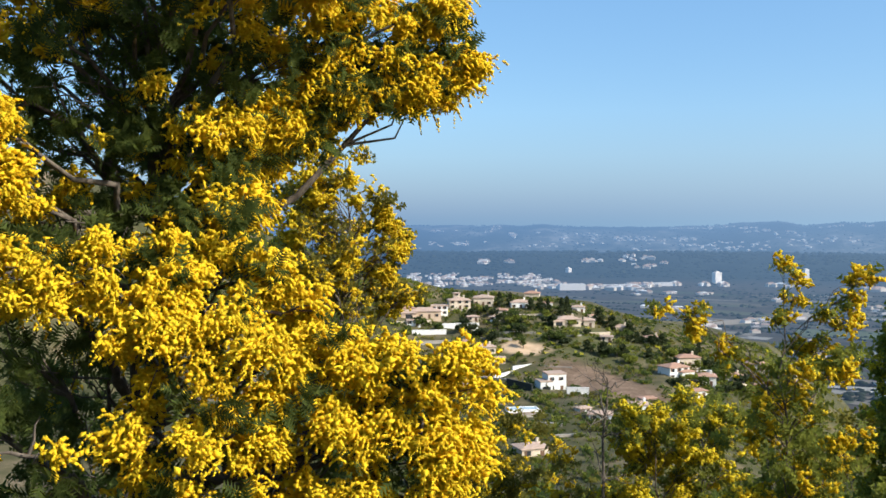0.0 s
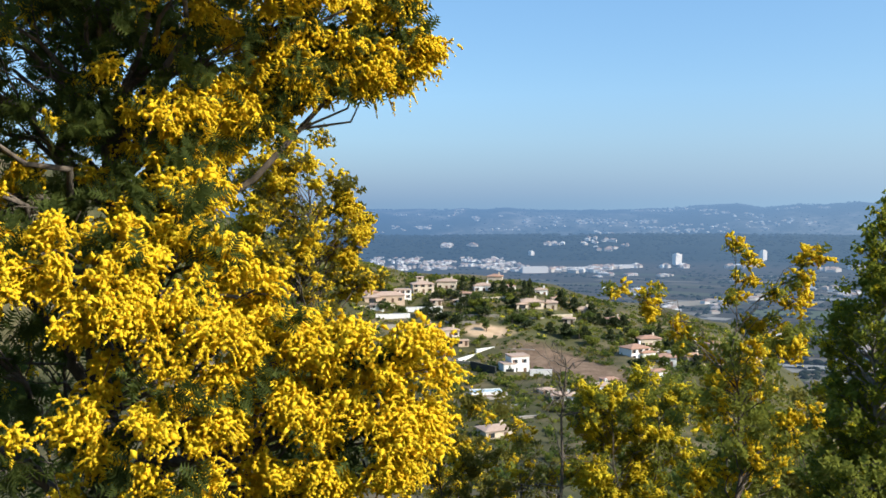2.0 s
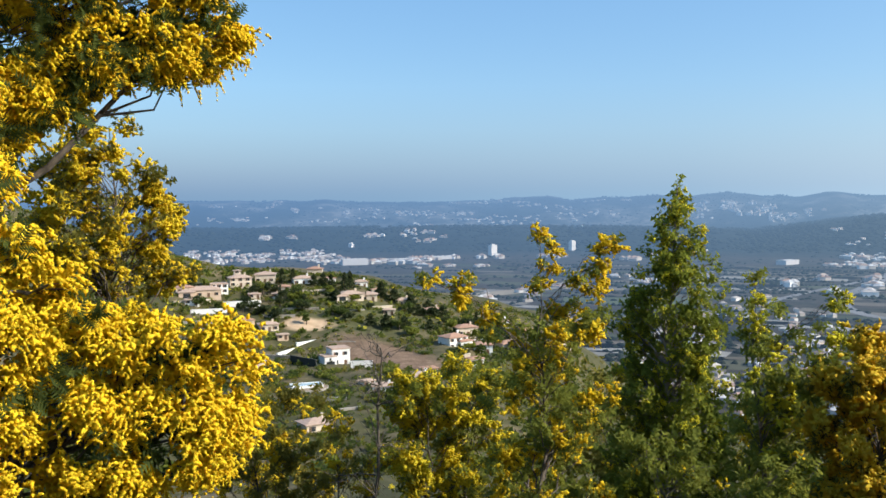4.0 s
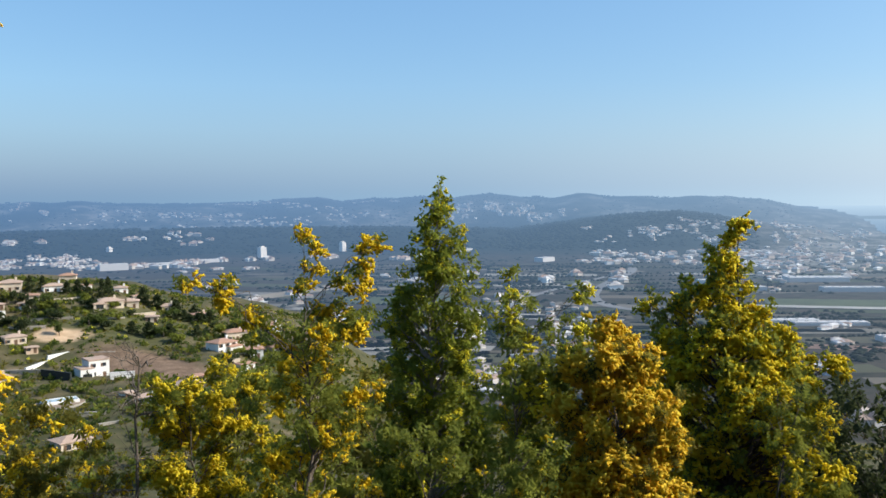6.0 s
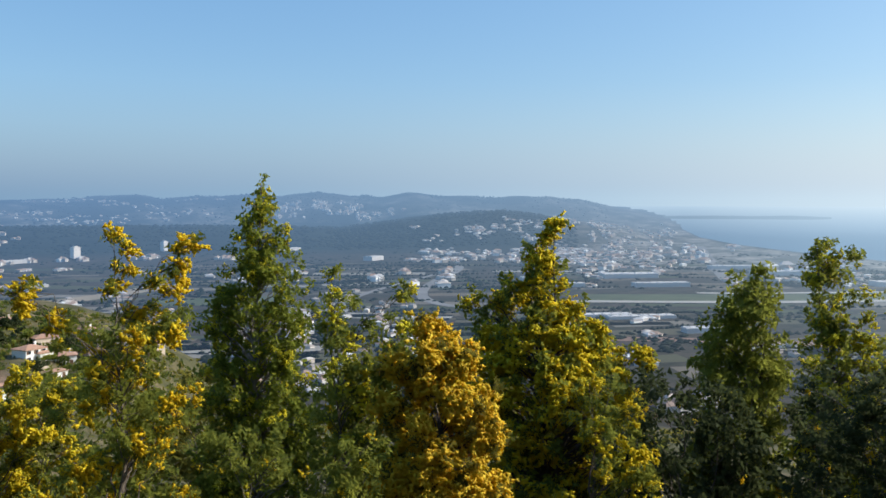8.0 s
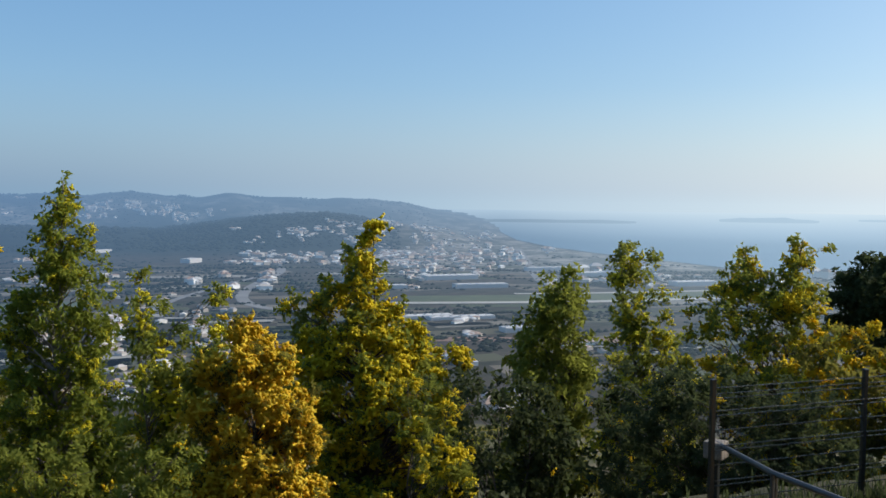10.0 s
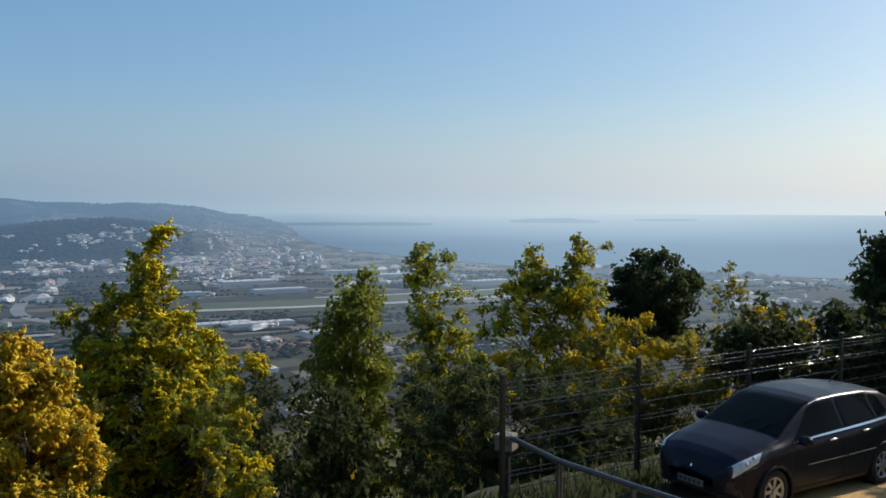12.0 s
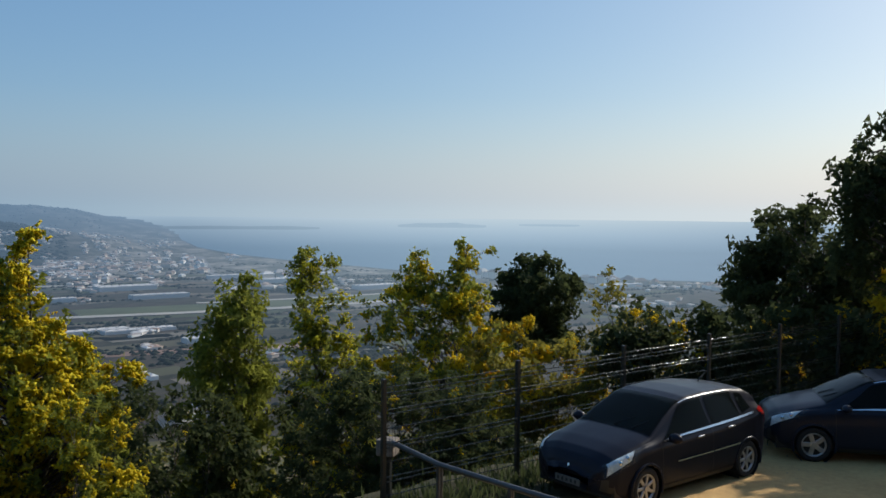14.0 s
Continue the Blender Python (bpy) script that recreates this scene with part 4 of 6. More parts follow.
# the big flowering mimosa beside the lookout
big = [sprig(*b) for b in (
    (-24, 12, 9.0, .85, .6, 1.6, .3), (-19, 13, 9.2, .85, .6, 1.6, .35), (-14, 12.5, 9.0, .8, .55, 1.5, .5), (-9, 12.8, 9.0, .7, .5, 1.2, 1.7), (-4.5, 12.6, 9.0, .55, .4, 1.0, 2.0), (-0.6, 13.4, 9.0, .24, .3, .6, 2.4),
    (1.0, 10.0, 9.3, .28, .24, .3, 2.6), (-1.0, 9.4, 9.2, .40, .24, .7, 2.2), (-5.5, 9.6, 9.0, .6, .4, 1.0, 2.2), (-11, 9.5, 9.0, .7, .5, 1.4, 1.1), (-16, 9, 9.0, .8, .55, 1.6, .5), (-21, 8.5, 9.0, .85, .55, 1.6, .4), (-26.5, 8.5, 9.0, .6, .6, 1.6, .3), (-27, 2.8, 8.4, .24, .28, .4, 1.6), (-27.4, 6.2, 8.4, .24, .22, .4, 1.4), (-27, 12.5, 9.4, .7, .6, 1.8, .5),
    (-28.5, 4.4, 8.6, .4, .4, .9, 1.2), (-6.8, 8.2, 9.0, .36, .24, .9, 1.9), (-10.4, 6.7, 8.8, .3, .3, 1.0, 1.9), (-13.4, 3.4, 8.8, .32, .32, .9, 1.1), (-17, 5, 9.0, .6, .24, 1.6, .4), (-21, 4, 9.0, .65, .45, 1.7, .25), (-14, 6.8, 8.6, .4, .36, .8, 1.1),
    (-14.5, 1.0, 8.6, .5, .34, 1.8, .8), (-12.8, 1.4, 8.4, .24, .22, .9, 1.2), (-23, 1.0, 9.0, .7, .4, 1.3, .3), (-18, 1.0, 9.2, .6, .35, 1.3, .3),
    (-25, -2.6, 7.6, .5, .4, .24, 1.8), (-21, -2.2, 7.6, .55, .36, .24, 1.9), (-17.2, -2.4, 7.6, .5, .36, .24, 2.0), (-13.8, -.6, 7.8, .32, .24, .7, 1.5), (-11.8, -2.9, 7.8, .3, .3, .24, 1.8), (-15, -5, 7.4, .5, .36, .24, 2.0),
    (-18.3, -5.8, 7.4, .46, .4, .24, 1.8), (-25.5, -7.5, 8.2, .5, .5, 1.4, .05), (-10.2, -5.4, 7.5, .36, .34, .24, 1.9), (-7.6, -8.0, 7.4, .34, .28, .24, 1.8), (-11.8, -8.8, 7.2, .46, .4, .24, 1.9), (-16.5, -9.3, 7.2, .5, .24, .42, 1.6),
    (-3.2, -8.8, 7.2, .36, .25, .24, 1.8), (0.8, -9.4, 7.0, .32, .24, .2, 2.4), (-.3, -15.4, 7.0, .32, .3, .24, 2.0), (-1.4, -12, 7.0, .34, .36, .24, 1.8), (.6, -13.3, 7.0, .2, .24, 0.26, 1.9), (-5.2, -11.8, 7.1, .4, .38, .24, 1.9), (-9, -12.8, 7.0, .46, .24, .42, 1.9),
    (-14, -13.2, 7.0, .46, .24, .42, 1.4), (-18.8, -12.6, 7.3, .24, .42, .5, 1.6), (-25, -13, 7.4, .5, .45, .8, .5), (-5, -15.8, 7.0, .24, .4, .24, 1.8), (-10, -17, 7.0, .5, .24, .42, 1.7), (-15, -17.3, 6.9, .5, .24, .42, 1.8), (-21.5, -16.5, 7.1, .5, .24, .6, .7),
    (-25, 9, 10.5, 1.1, .9, 2.4, .1), (-20, 13, 10.8, 1.1, .8, 2.4, .1), (-12, 12, 10.6, 1.0, .7, 2.4, .1), (-25, 14.5, 10.5, 1.1, .8, 2.4, .1), (-10, 8.5, 10.4, .8, .6, 1.8, .1), (-24, -8, 9.4, .8, .8, 2.0, .05),
    (-2.4, 8.7, 9.1, .36, .2, 1.0, 1.4), (-4.8, 8.0, 9.0, .36, .2, 1.0, 1.4), (-8.3, 6.3, 8.9, .36, .22, .9, 1.6), (-11.6, 4.4, 8.8, .32, .28, .8, 1.6),
    # unseen boughs overhead, added sunward to shade the upper crown
    (-12, 26, 7.1, 1.2, .7, 3.0, .3), (-8, 28, 6.9, 1.1, .6, 2.8, .4), (-18, 28, 7.0, 1.2, .7, 3.0, .3),
    (-22, 18, 8.5, 1.1, .7, 2.2, .8), (-14, 18, 8.5, 1.2, .7, 2.4, .8), (-13, 20, 8.8, .9, .5, 1.6, .6), (-12, 24, 8.5, 1.5, .9, 2.6, .8), (-24, 25, 9, 1.5, .9, 2.6, .8),
    (-17, 32, 7.2, 1.6, .9, 2.6, .6), (-28, 32, 8, 1.6, 1.0, 2.6, .6), (-20, 15.5, 8.2, 1.0, .5, 2.2, .5), (-11, 15.5, 8.2, .9, .5, 2.2, .6), (-5, 20.5, 7.3, .7, .35, 1.8, .3), (-9.5, 19.5, 7.6, .8, .4, 2.6, .3), (-17, -3, 9.2, .8, .6, 2.2, .1), (-12, -5, 9.0, .7, .6, 2.0, .1), (-23, -3, 9.2, .8, .6, 2.2, .1), (-8, -10, 8.6, .6, .5, 1.6, .3), (-26, 1, 9.4, .7, .7, 2.2, .1), (-26, 6, 9.6, .8, .7, 2.2, .1), (-3, -11, 8.4, .5, .5, 1.2, .4), (-22, 11, 9.9, 1.0, .8, 2.2, .1), (-16, 12, 9.9, .9, .7, 2.0, .1), (-19, 7, 9.9, 1.0, .7, 2.2, .1), (-13, 9.5, 9.9, .8, .6, 1.8, .15), (-3.5, 11, 9.6, .5, .4, 1.2, .6), (-8, 12, 9.8, .7, .6, 1.6, .3), (-31, 10, 9, 1.0, 1.0, 2.0, .3), (-31, 0, 8.5, 1.0, 1.0, 1.6, .5), (-31, -10, 8.2, 1.0, 1.0, 1.8, .1), (-22, -9, 9.4, .9, .8, 2.2, .1), (-14, -8, 9.2, .9, .8, 2.0, .1), (-20, 0, 10, 1.0, .8, 2.2, .1), (-16, 8, 10.2, 1.1, 1.0, 2.4, .3), (-8, -14, 8.6, .8, .7, 1.6, .2))]
big = [(c, a, b, f, w * 0.4 if c[2] > EYE + 2.4 else min(2.4, w * 1.4) if c[2] > EYE and math.hypot(c[0], c[1]) < 9.3 else w) for c, a, b, f, w in big]
tree("mimosa_tree", "large mimosa in full bright yellow bloom over feathery leaves", "tree", rooted(-19, 9.8), big, "leaf_shade_green", "blossom", fronds=115, frond_len=0.185, template=FROND_FINE,
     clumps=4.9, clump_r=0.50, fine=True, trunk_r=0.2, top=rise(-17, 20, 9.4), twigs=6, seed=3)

tree("scrub_bush", "dark undergrowth below the big mimosa", "bush", rooted(-20, 11.5), shaped(11.5, [(-8.5, -27, -16), (-12, -29, -12), (-22, -29, -10)], 0.85, 0.6, 55, 0.4, bloom=0.7), "leaf_shade_green", "blossom_gold", fronds=65, frond_len=0.17, clumps=1.3, clump_r=0.217, trunk_r=0.05, seed=56)

# its slender neighbour further down the slope
tree("mimosa_tree", "slender open mimosa with sparse golden bloom", "tree", rooted(-6, 27), shaped(27, [(4.8, -8.2, -5.0), (3.2, -9.8, -3.2), (0.3, -11.8, -2.1), (-3.2, -12.3, -1.5), (-7, -11.5, -2), (-12, -10, -2.5)], 0.8, 0.5, 21, bloom=2.0, dense=0.8),
     "leaf_olive", "blossom_gold", fronds=50, frond_len=0.2, clumps=2.8, clump_r=0.348, trunk_r=0.14, twigs=6, seed=4)

# the thin mimosa with separate golden tufts
tufts = [sprig(*b) for b in ((20.5, -2.3, 14.5, .16, .16, .2, 2.2), (21.4, -3.2, 14.5, .14, .14, .2, 2), (21.3, -4.2, 14.6, .16, .18, .3, 2), (20.2, -5.5, 14.5, .16, .1, .6, 1), (25.2, -2.9, 14.7, .15, .14, .2, 2), (24.7, -3.8, 14.7, .18, .16, .4, 2),
         (24.1, -5.6, 14.6, .24, .26, .4, 2.6), (23.2, -5.0, 14.6, .16, .16, .5, 1.2), (13.7, -5.0, 14.4, .2, .18, .4, 2.6), (15.5, -5.3, 14.5, .16, .12, .3, 1.8), (16.0, -6.1, 14.5, .18, .16, .3, 2), (17.2, -7.5, 14.5, .22, .14, .4, 2), (18.2, -8.6, 14.6, .3, .2, .8, 1.2))]
tree("mimosa_tree", "thin mimosa with separate golden tufts on bare stems", "tree", rooted(21.3, 14.6), tufts + shaped(14.6, [(-7.0, 20.5, 24.5), (-8.2, 18.8, 25.8), (-10, 17.6, 26.2), (-14, 17, 26), (-20, 17, 25.5)], 0.62, 0.42, 22, bloom=1.6),
     "leaf", "blossom_gold", fronds=43, frond_len=0.17, clumps=2.1, clump_r=0.217, trunk_r=0.05, top=rise(20.8, -2.6, 14.5), seed=5)

# the tall green pointed one
shoots = [sprig(29.05 + 0.12 * math.sin(3 * k), 0.95 - 0.4 * k, 23, 0.04 + 0.03 * k, 0.12, 0.16 + 0.05 * k, 0.5) for k in range(5)]
shoots += [sprig(29.0 + side * (0.45 + 0.42 * k), -0.1 - 1.05 * k + 0.3 * side, 22.9 + 0.2 * side, 0.13, 0.2, 0.35, 0.7) for k in range(8) for side in (-1, 1)]
tree("mimosa_tree", "tall pointed green mimosa with few pale flowers", "tree", rooted(28.6, 23), shoots + shaped(23, [(-0.2, 28.9, 29.2), (-1.4, 28.1, 29.9), (-2.6, 27.5, 30.3), (-5.3, 26.4, 31.1), (-8.9, 25.6, 31.9), (-12.3, 25.0, 32.3), (-20, 24.6, 32.6)], 0.6, 0.42, 23, 0.6, bloom=1.5, dense=1.15),
     "leaf_fresh", "blossom_lime", fronds=74, frond_len=0.165, clumps=1.5, clump_r=0.17, trunk_r=0.11, top=rise(29.0, 1.0, 23), bark="bark_pale", seed=6)

# pair of stems with lime tips, and the orange bush before them
tree("mimosa_tree", "young mimosa with two lime-yellow tips", "tree", rooted(35, 16), shaped(16, [(-4.5, 33.8, 34.3), (-5.5, 33.4, 35.0), (-6.5, 33.2, 36), (-8.8, 32.9, 37), (-13, 32.5, 38.5), (-20, 32.5, 38.5)], 0.6, 0.4, 24, bloom=0.7)
     + shaped(16.4, [(-5.2, 38.6, 39.3), (-6.2, 37.6, 38.9), (-7.5, 36.5, 38.4), (-9.5, 36, 39.5)], 0.55, 0.36, 25, bloom=0.8), "leaf", "blossom_lime", fronds=48, frond_len=0.18, clumps=2.1, clump_r=0.203, trunk_r=0.05, seed=7)
tree("mimosa_bush", "dense bush covered with orange-yellow bloom", "bush", rooted(40.8, 15), shaped(15, [(-8.2, 39.4, 41.0), (-9.5, 38.2, 42.8), (-12, 37.0, 44.0), (-15, 36.3, 45.4), (-20, 36.3, 45.4)], 0.56, 0.42, 26, bloom=3.4, dense=1.1),
     "leaf_olive", "blossom_orange", fronds=28, frond_len=0.16, clumps=3.2, clump_r=0.25, trunk_r=0.06, seed=8)

# the leaning-tipped mimosa
tree("mimosa_tree", "bushy mimosa with a leaning tip and yellow sprays", "tree", rooted(46.6, 24), shaped(24, [(-1.2, 47.6, 48.1), (-1.9, 47.0, 48.0), (-2.8, 46.2, 47.8), (-4.6, 45.0, 47.9), (-6, 43.8, 48.6), (-8, 42.8, 50.2), (-9.4, 42.2, 51.8), (-11.8, 42.4, 53.4), (-15, 42.2, 54), (-20, 43, 54)], 0.74, 0.5, 27, bloom=2.6, dense=1.3)
     + [sprig(53.0 + 0.25 * k, -9.7 - 0.25 * k, 24.5, .2, .18, .4, 2.0) for k in range(3)]
     + shaped(24.4, [(-5.2, 42.0, 42.6), (-6.5, 41.8, 43.6), (-9, 41.6, 44)], 0.6, 0.4, 28, bloom=0.4), "leaf", "blossom_pale", fronds=42, frond_len=0.2, clumps=3.0, clump_r=0.304, trunk_r=0.12, seed=9)

tree("mimosa_bush", "low mimosa bush with pale yellow tufts", "bush", rooted(51.5, 19.5), shaped(19.5, [(-11.3, 49.8, 52.3), (-13.5, 48.6, 54.2), (-20, 48.4, 55)], 0.7, 0.46, 57, bloom=1.9), "leaf", "blossom_pale", fronds=40, frond_len=0.18, clumps=1.9, clump_r=0.246, trunk_r=0.05, seed=58)

# low scrub, shade put into its dark leaf colour, and the dark slim tree
tree("scrub_bush", "olive-green scrub with a few yellow flowers", "bush", rooted(54, 21), shaped(21, [(-11, 51.6, 56.6), (-13, 51, 57.5), (-20, 51, 57.5)], 0.85, 0.55, 29, bloom=0.4), "leaf_dark", "blossom_gold", fronds=50, frond_len=0.2, clumps=0.92, trunk_r=0.05, seed=10)
tree("slim_tree", "slim dark green tree with narrow leaves", "tree", rooted(59.5, 24), shaped(24, [(-4.3, 60.4, 61.0), (-5.5, 58.7, 61.2), (-7.3, 56.9, 61.4), (-10.5, 55.8, 61.7), (-16, 55.8, 61.5), (-20, 55.8, 61.5)], 0.72, 0.5, 30, bloom=0.3, dense=1.35), "leaf", "blossom_lime", fronds=84, frond_len=0.2, clumps=0.59, trunk_r=0.09, seed=12)

# the two pale mimosas behind the fence
tree("mimosa_tree", "mimosa with pale upright plumes behind the fence", "tree", rooted(64.6, 30), shaped(30, [(-2.7, 61.6, 63.2), (-3.4, 61.8, 65.4), (-5, 62.4, 66.2), (-7, 62.4, 67), (-9, 62.0, 67.6), (-13, 61.6, 68.4), (-18, 61.6, 68.4)], 0.78, 0.46, 31, 0.6, bloom=1.5, dense=1.15),
     "leaf", "blossom_lime", fronds=40, frond_len=0.2, clumps=1.9, clump_r=0.27, trunk_r=0.13, top=rise(63, -3, 30), seed=13)
tree("mimosa_tree", "wide mimosa with pale yellow plumes behind the fence", "tree", rooted(72, 29.5), shaped(30, [(-2.6, 70.2, 71.1), (-3.6, 69.4, 71.8), (-6, 68.2, 72)], 0.7, 0.42, 32, bloom=1.5, dense=1.15)
     + shaped(30, [(-1.8, 73.6, 74.3), (-2.6, 72.8, 74.9), (-4.6, 72, 74.6), (-6.5, 71, 75)], 0.7, 0.42, 33, bloom=1.5, dense=1.15)
     + shaped(29, [(-5.6, 67.6, 75.2), (-7.4, 67.2, 76.4), (-9.7, 67, 77.4), (-14, 67, 77), (-18, 67, 77)], 0.9, 0.6, 34, 0.5, bloom=1.7, dense=1.15), "leaf", "blossom_pale", fronds=40, frond_len=0.2, clumps=1.9, clump_r=0.28, trunk_r=0.14, top=rise(73.6, -2, 30), seed=113)
tree("scrub_bush", "dark scrub crowding against the fence", "bush", rooted(68, 19), shaped(18.5, [(-11.6, 63, 77), (-13, 62, 78), (-18, 62, 78)], 0.85, 0.55, 35, 0.35, bloom=0.35, dense=1.5), "leaf_dark", "blossom_gold", fronds=58, frond_len=0.2, clumps=0.8, clump_r=0.145, trunk_r=0.05, seed=14)

# dark round trees towards the sea
tree("round_oak", "dark round-crowned evergreen oak", "tree", rooted(77.8, 45), shaped(45, [(-3.2, 76.7, 78.6), (-4.2, 75.4, 80.2), (-5.5, 74.7, 80.8), (-7.2, 75, 80.6), (-9, 76, 80)], 1.3, 0.9, 36, dense=1.5), "leaf_dark", fronds=194, frond_len=0.32, trunk_r=0.2, seed=15)
tree("slim_tree", "grey-green airy tree beyond the fence", "tree", rooted(82.6, 47), shaped(47, [(-4.0, 81.6, 82.3), (-5, 81, 84.2), (-7, 80.6, 85), (-10, 80, 85.5)], 1.2, 0.7, 37), "leaf_olive", fronds=43, frond_len=0.3, trunk_r=0.13, seed=16)
tree("evergreen_oak", "dense black-green evergreen oak beside the car park", "tree", rooted(94, 33), shaped(33, [(-0.5, 91.6, 94.4), (-1.1, 90.2, 97), (-2, 89.6, 99), (-4, 89.0, 100), (-6.7, 88.4, 101), (-10, 88.2, 101)], 1.1, 0.9, 38, dense=1.9), "leaf_dark", fronds=105, frond_len=0.26, trunk_r=0.25, seed=17)
# crowns right of bearing 98 are unseen, added to shade the car park
tree("evergreen_oak", "tall dark tree with drooping leaf clusters", "tree", rooted(103, 26), shaped(26, [(5.4, 97.2, 99), (4.4, 96.4, 102), (2.8, 95.1, 104), (1, 94.4, 106), (-3, 94.8, 106)], 0.95, 0.65, 39, 0.5, dense=1.5) + shaped(25, [(4.4, 100, 118), (3, 99, 119), (0, 98, 119), (-4, 98, 118)], 1.2, 1.15, 139, 0.3, dense=1.9) + shaped(24.5, [(6.4, 103, 113), (5.2, 102, 116), (3.5, 102, 118)], 1.2, 1.1, 140, 0.3, dense=1.5), "leaf_dark", fronds=80, frond_len=0.24, trunk_r=0.25, seed=18)
for az, el, w, s in ((87.0, -6.3, 1.2, 40), (92.6, -6.2, 1.6, 41), (96.2, -5.4, 1.0, 42), (98.2, -3.6, 1.4, 43), (83.5, -8.2, 1.6, 44), (77.4, -6.5, 2.2, 150), (74.8, -6.9, 2.0, 151), (80.3, -8.0, 1.8, 152)):
    tree("mimosa_bush", "small yellow mimosa shoots in front of dark trees", "bush", rooted(az, 25), shaped(25, [(el, az - 0.2, az + 0.2), (el - 1.2, az - w * 0.7, az + w * 0.7), (el - 4, az - w, az + w)], 0.7, 0.4, s, bloom=2.2), "leaf_olive", "blossom_gold",
         fronds=29, frond_len=0.2, clumps=2.4, clump_r=0.261, trunk_r=0.04, seed=s, group="yellow shoots by the fence")

# the lower row in front of the village
tree("scrub_bush", "green scrub with sparse yellow flowers on the slope", "bush", rooted(3.5, 20), shaped(20, [(-11.2, 1.5, 4.2), (-12.6, 0, 6.4), (-14, -1, 7.6), (-20, -1, 8)], 0.8, 0.5, 45, bloom=1.8), "leaf_olive", "blossom_gold", fronds=54, frond_len=0.2, clumps=1.5, clump_r=0.217, trunk_r=0.05, seed=19)
tree("scrub_bush", "straw-coloured scrub with small flowers", "bush", rooted(7.8, 19), shaped(19, [(-14.0, 6.0, 8.5), (-15.5, 5.4, 9.8), (-20, 5, 10.4)], 0.7, 0.45, 46, bloom=2.2), "leaf_olive", "blossom_gold", fronds=40, frond_len=0.17, clumps=1.5, clump_r=0.203, trunk_r=0.04, seed=20)
tree("mimosa_bush", "leafy mimosa bush with fresh yellow bloom", "bush", rooted(13, 17.5), shaped(17.5, [(-10.8, 11.4, 13.4), (-12, 10.8, 16), (-15, 10.6, 17), (-20, 10.6, 17)], 0.62, 0.42, 47, bloom=3.0), "leaf", "blossom_pale", fronds=40, frond_len=0.17, clumps=3.2, clump_r=0.217, trunk_r=0.05, seed=21)
tree("mimosa_bush", "shadowy mimosa bush with a few golden sprays", "bush", rooted(16.8, 18), shaped(18, [(-10.0, 15.0, 17.4), (-12, 14.2, 19), (-20, 13.5, 19.5)], 0.68, 0.45, 48, bloom=2.2), "leaf", "blossom_pale", fronds=46, frond_len=0.18, clumps=2.6, clump_r=0.203, trunk_r=0.05, seed=22)
tree("scrub_bush", "dense dark green undergrowth on the slope", "bush", rooted(33, 13.5), shaped(13.5, [(-15.5, 26, 37), (-17.5, 25, 38), (-22, 25, 38)], 0.8, 0.5, 49, 0.3, bloom=2.0), "leaf", "blossom_gold", fronds=54, frond_len=0.17, clumps=0.8, clump_r=0.145, trunk_r=0.04, seed=23)

# scrub that closes the slope below the trees
for k, (az, el, w, d, leaf, bloom) in enumerate(((24.5, -11.5, 3.2, 25, "leaf_olive", 0.7), (29, -12.2, 3.2, 26, "leaf", 0.3), (33.5, -11.8, 3.0, 25, "leaf", 0.5), (38, -10.8, 3.4, 24, "leaf_olive", 0.6), (43, -11.0, 3.2, 27, "leaf", 0.5), (48.5, -12.0, 3.4, 27, "leaf", 0.7),
                                              # leaf_dark here: the shaded sides are put into the leaf colour
                                              (53.5, -11.8, 3.2, 26, "leaf_dark", 0.3), (58, -12.2, 3.4, 22, "leaf_dark", 0.3), (63, -12.0, 3.2, 24, "leaf_dark", 0.3), (21, -11.5, 3.0, 22, "leaf", 0.6))):
    tree("scrub_bush", "tangled green scrub closing the slope between the trees", "bush", rooted(az, d), shaped(d, [(el, az - w * 0.4, az + w * 0.4), (el - 1.5, az - w * 0.8, az + w * 0.8), (-20, az - w, az + w)], 1.0, 0.65, 60 + k, 0.5, bloom=bloom), leaf, "blossom_gold",
         fronds=79, frond_len=0.24, clumps=1.3, clump_r=0.203, trunk_r=0.05, seed=80 + k, group="scrub below the trees")
# bushes from the third on have shade put into their dark leaf
for k, (az, el, w) in enumerate(((77.5, -10.0, 3.0), (81, -9.2, 2.8), (84.6, -6.4, 2.8), (88.3, -6.6, 3.0), (92.5, -6.6, 3.2), (97, -6.4, 3.2))):
    tree("scrub_bush", "olive scrub with yellow sprays behind the fence" if k < 2 else "shadowy dark scrub standing behind the fence", "bush", rooted(az, 23.5), shaped(23.5, [(el, az - w * 0.5, az + w * 0.5), (el - 1.2, az - w * 0.9, az + w * 0.9), (-14, az - w, az + w), (-18, az - w, az + w)], 0.95, 0.65, 110 + k, 0.5, bloom=1.6 if k < 2 else 0.5, dense=1.5), "leaf_olive" if k < 2 else "leaf_dark", "blossom_gold",
         fronds=60 if k < 2 else 101, frond_len=0.24, clumps=1.2, clump_r=0.217, trunk_r=0.05, seed=120 + k, group="scrub behind the fence")

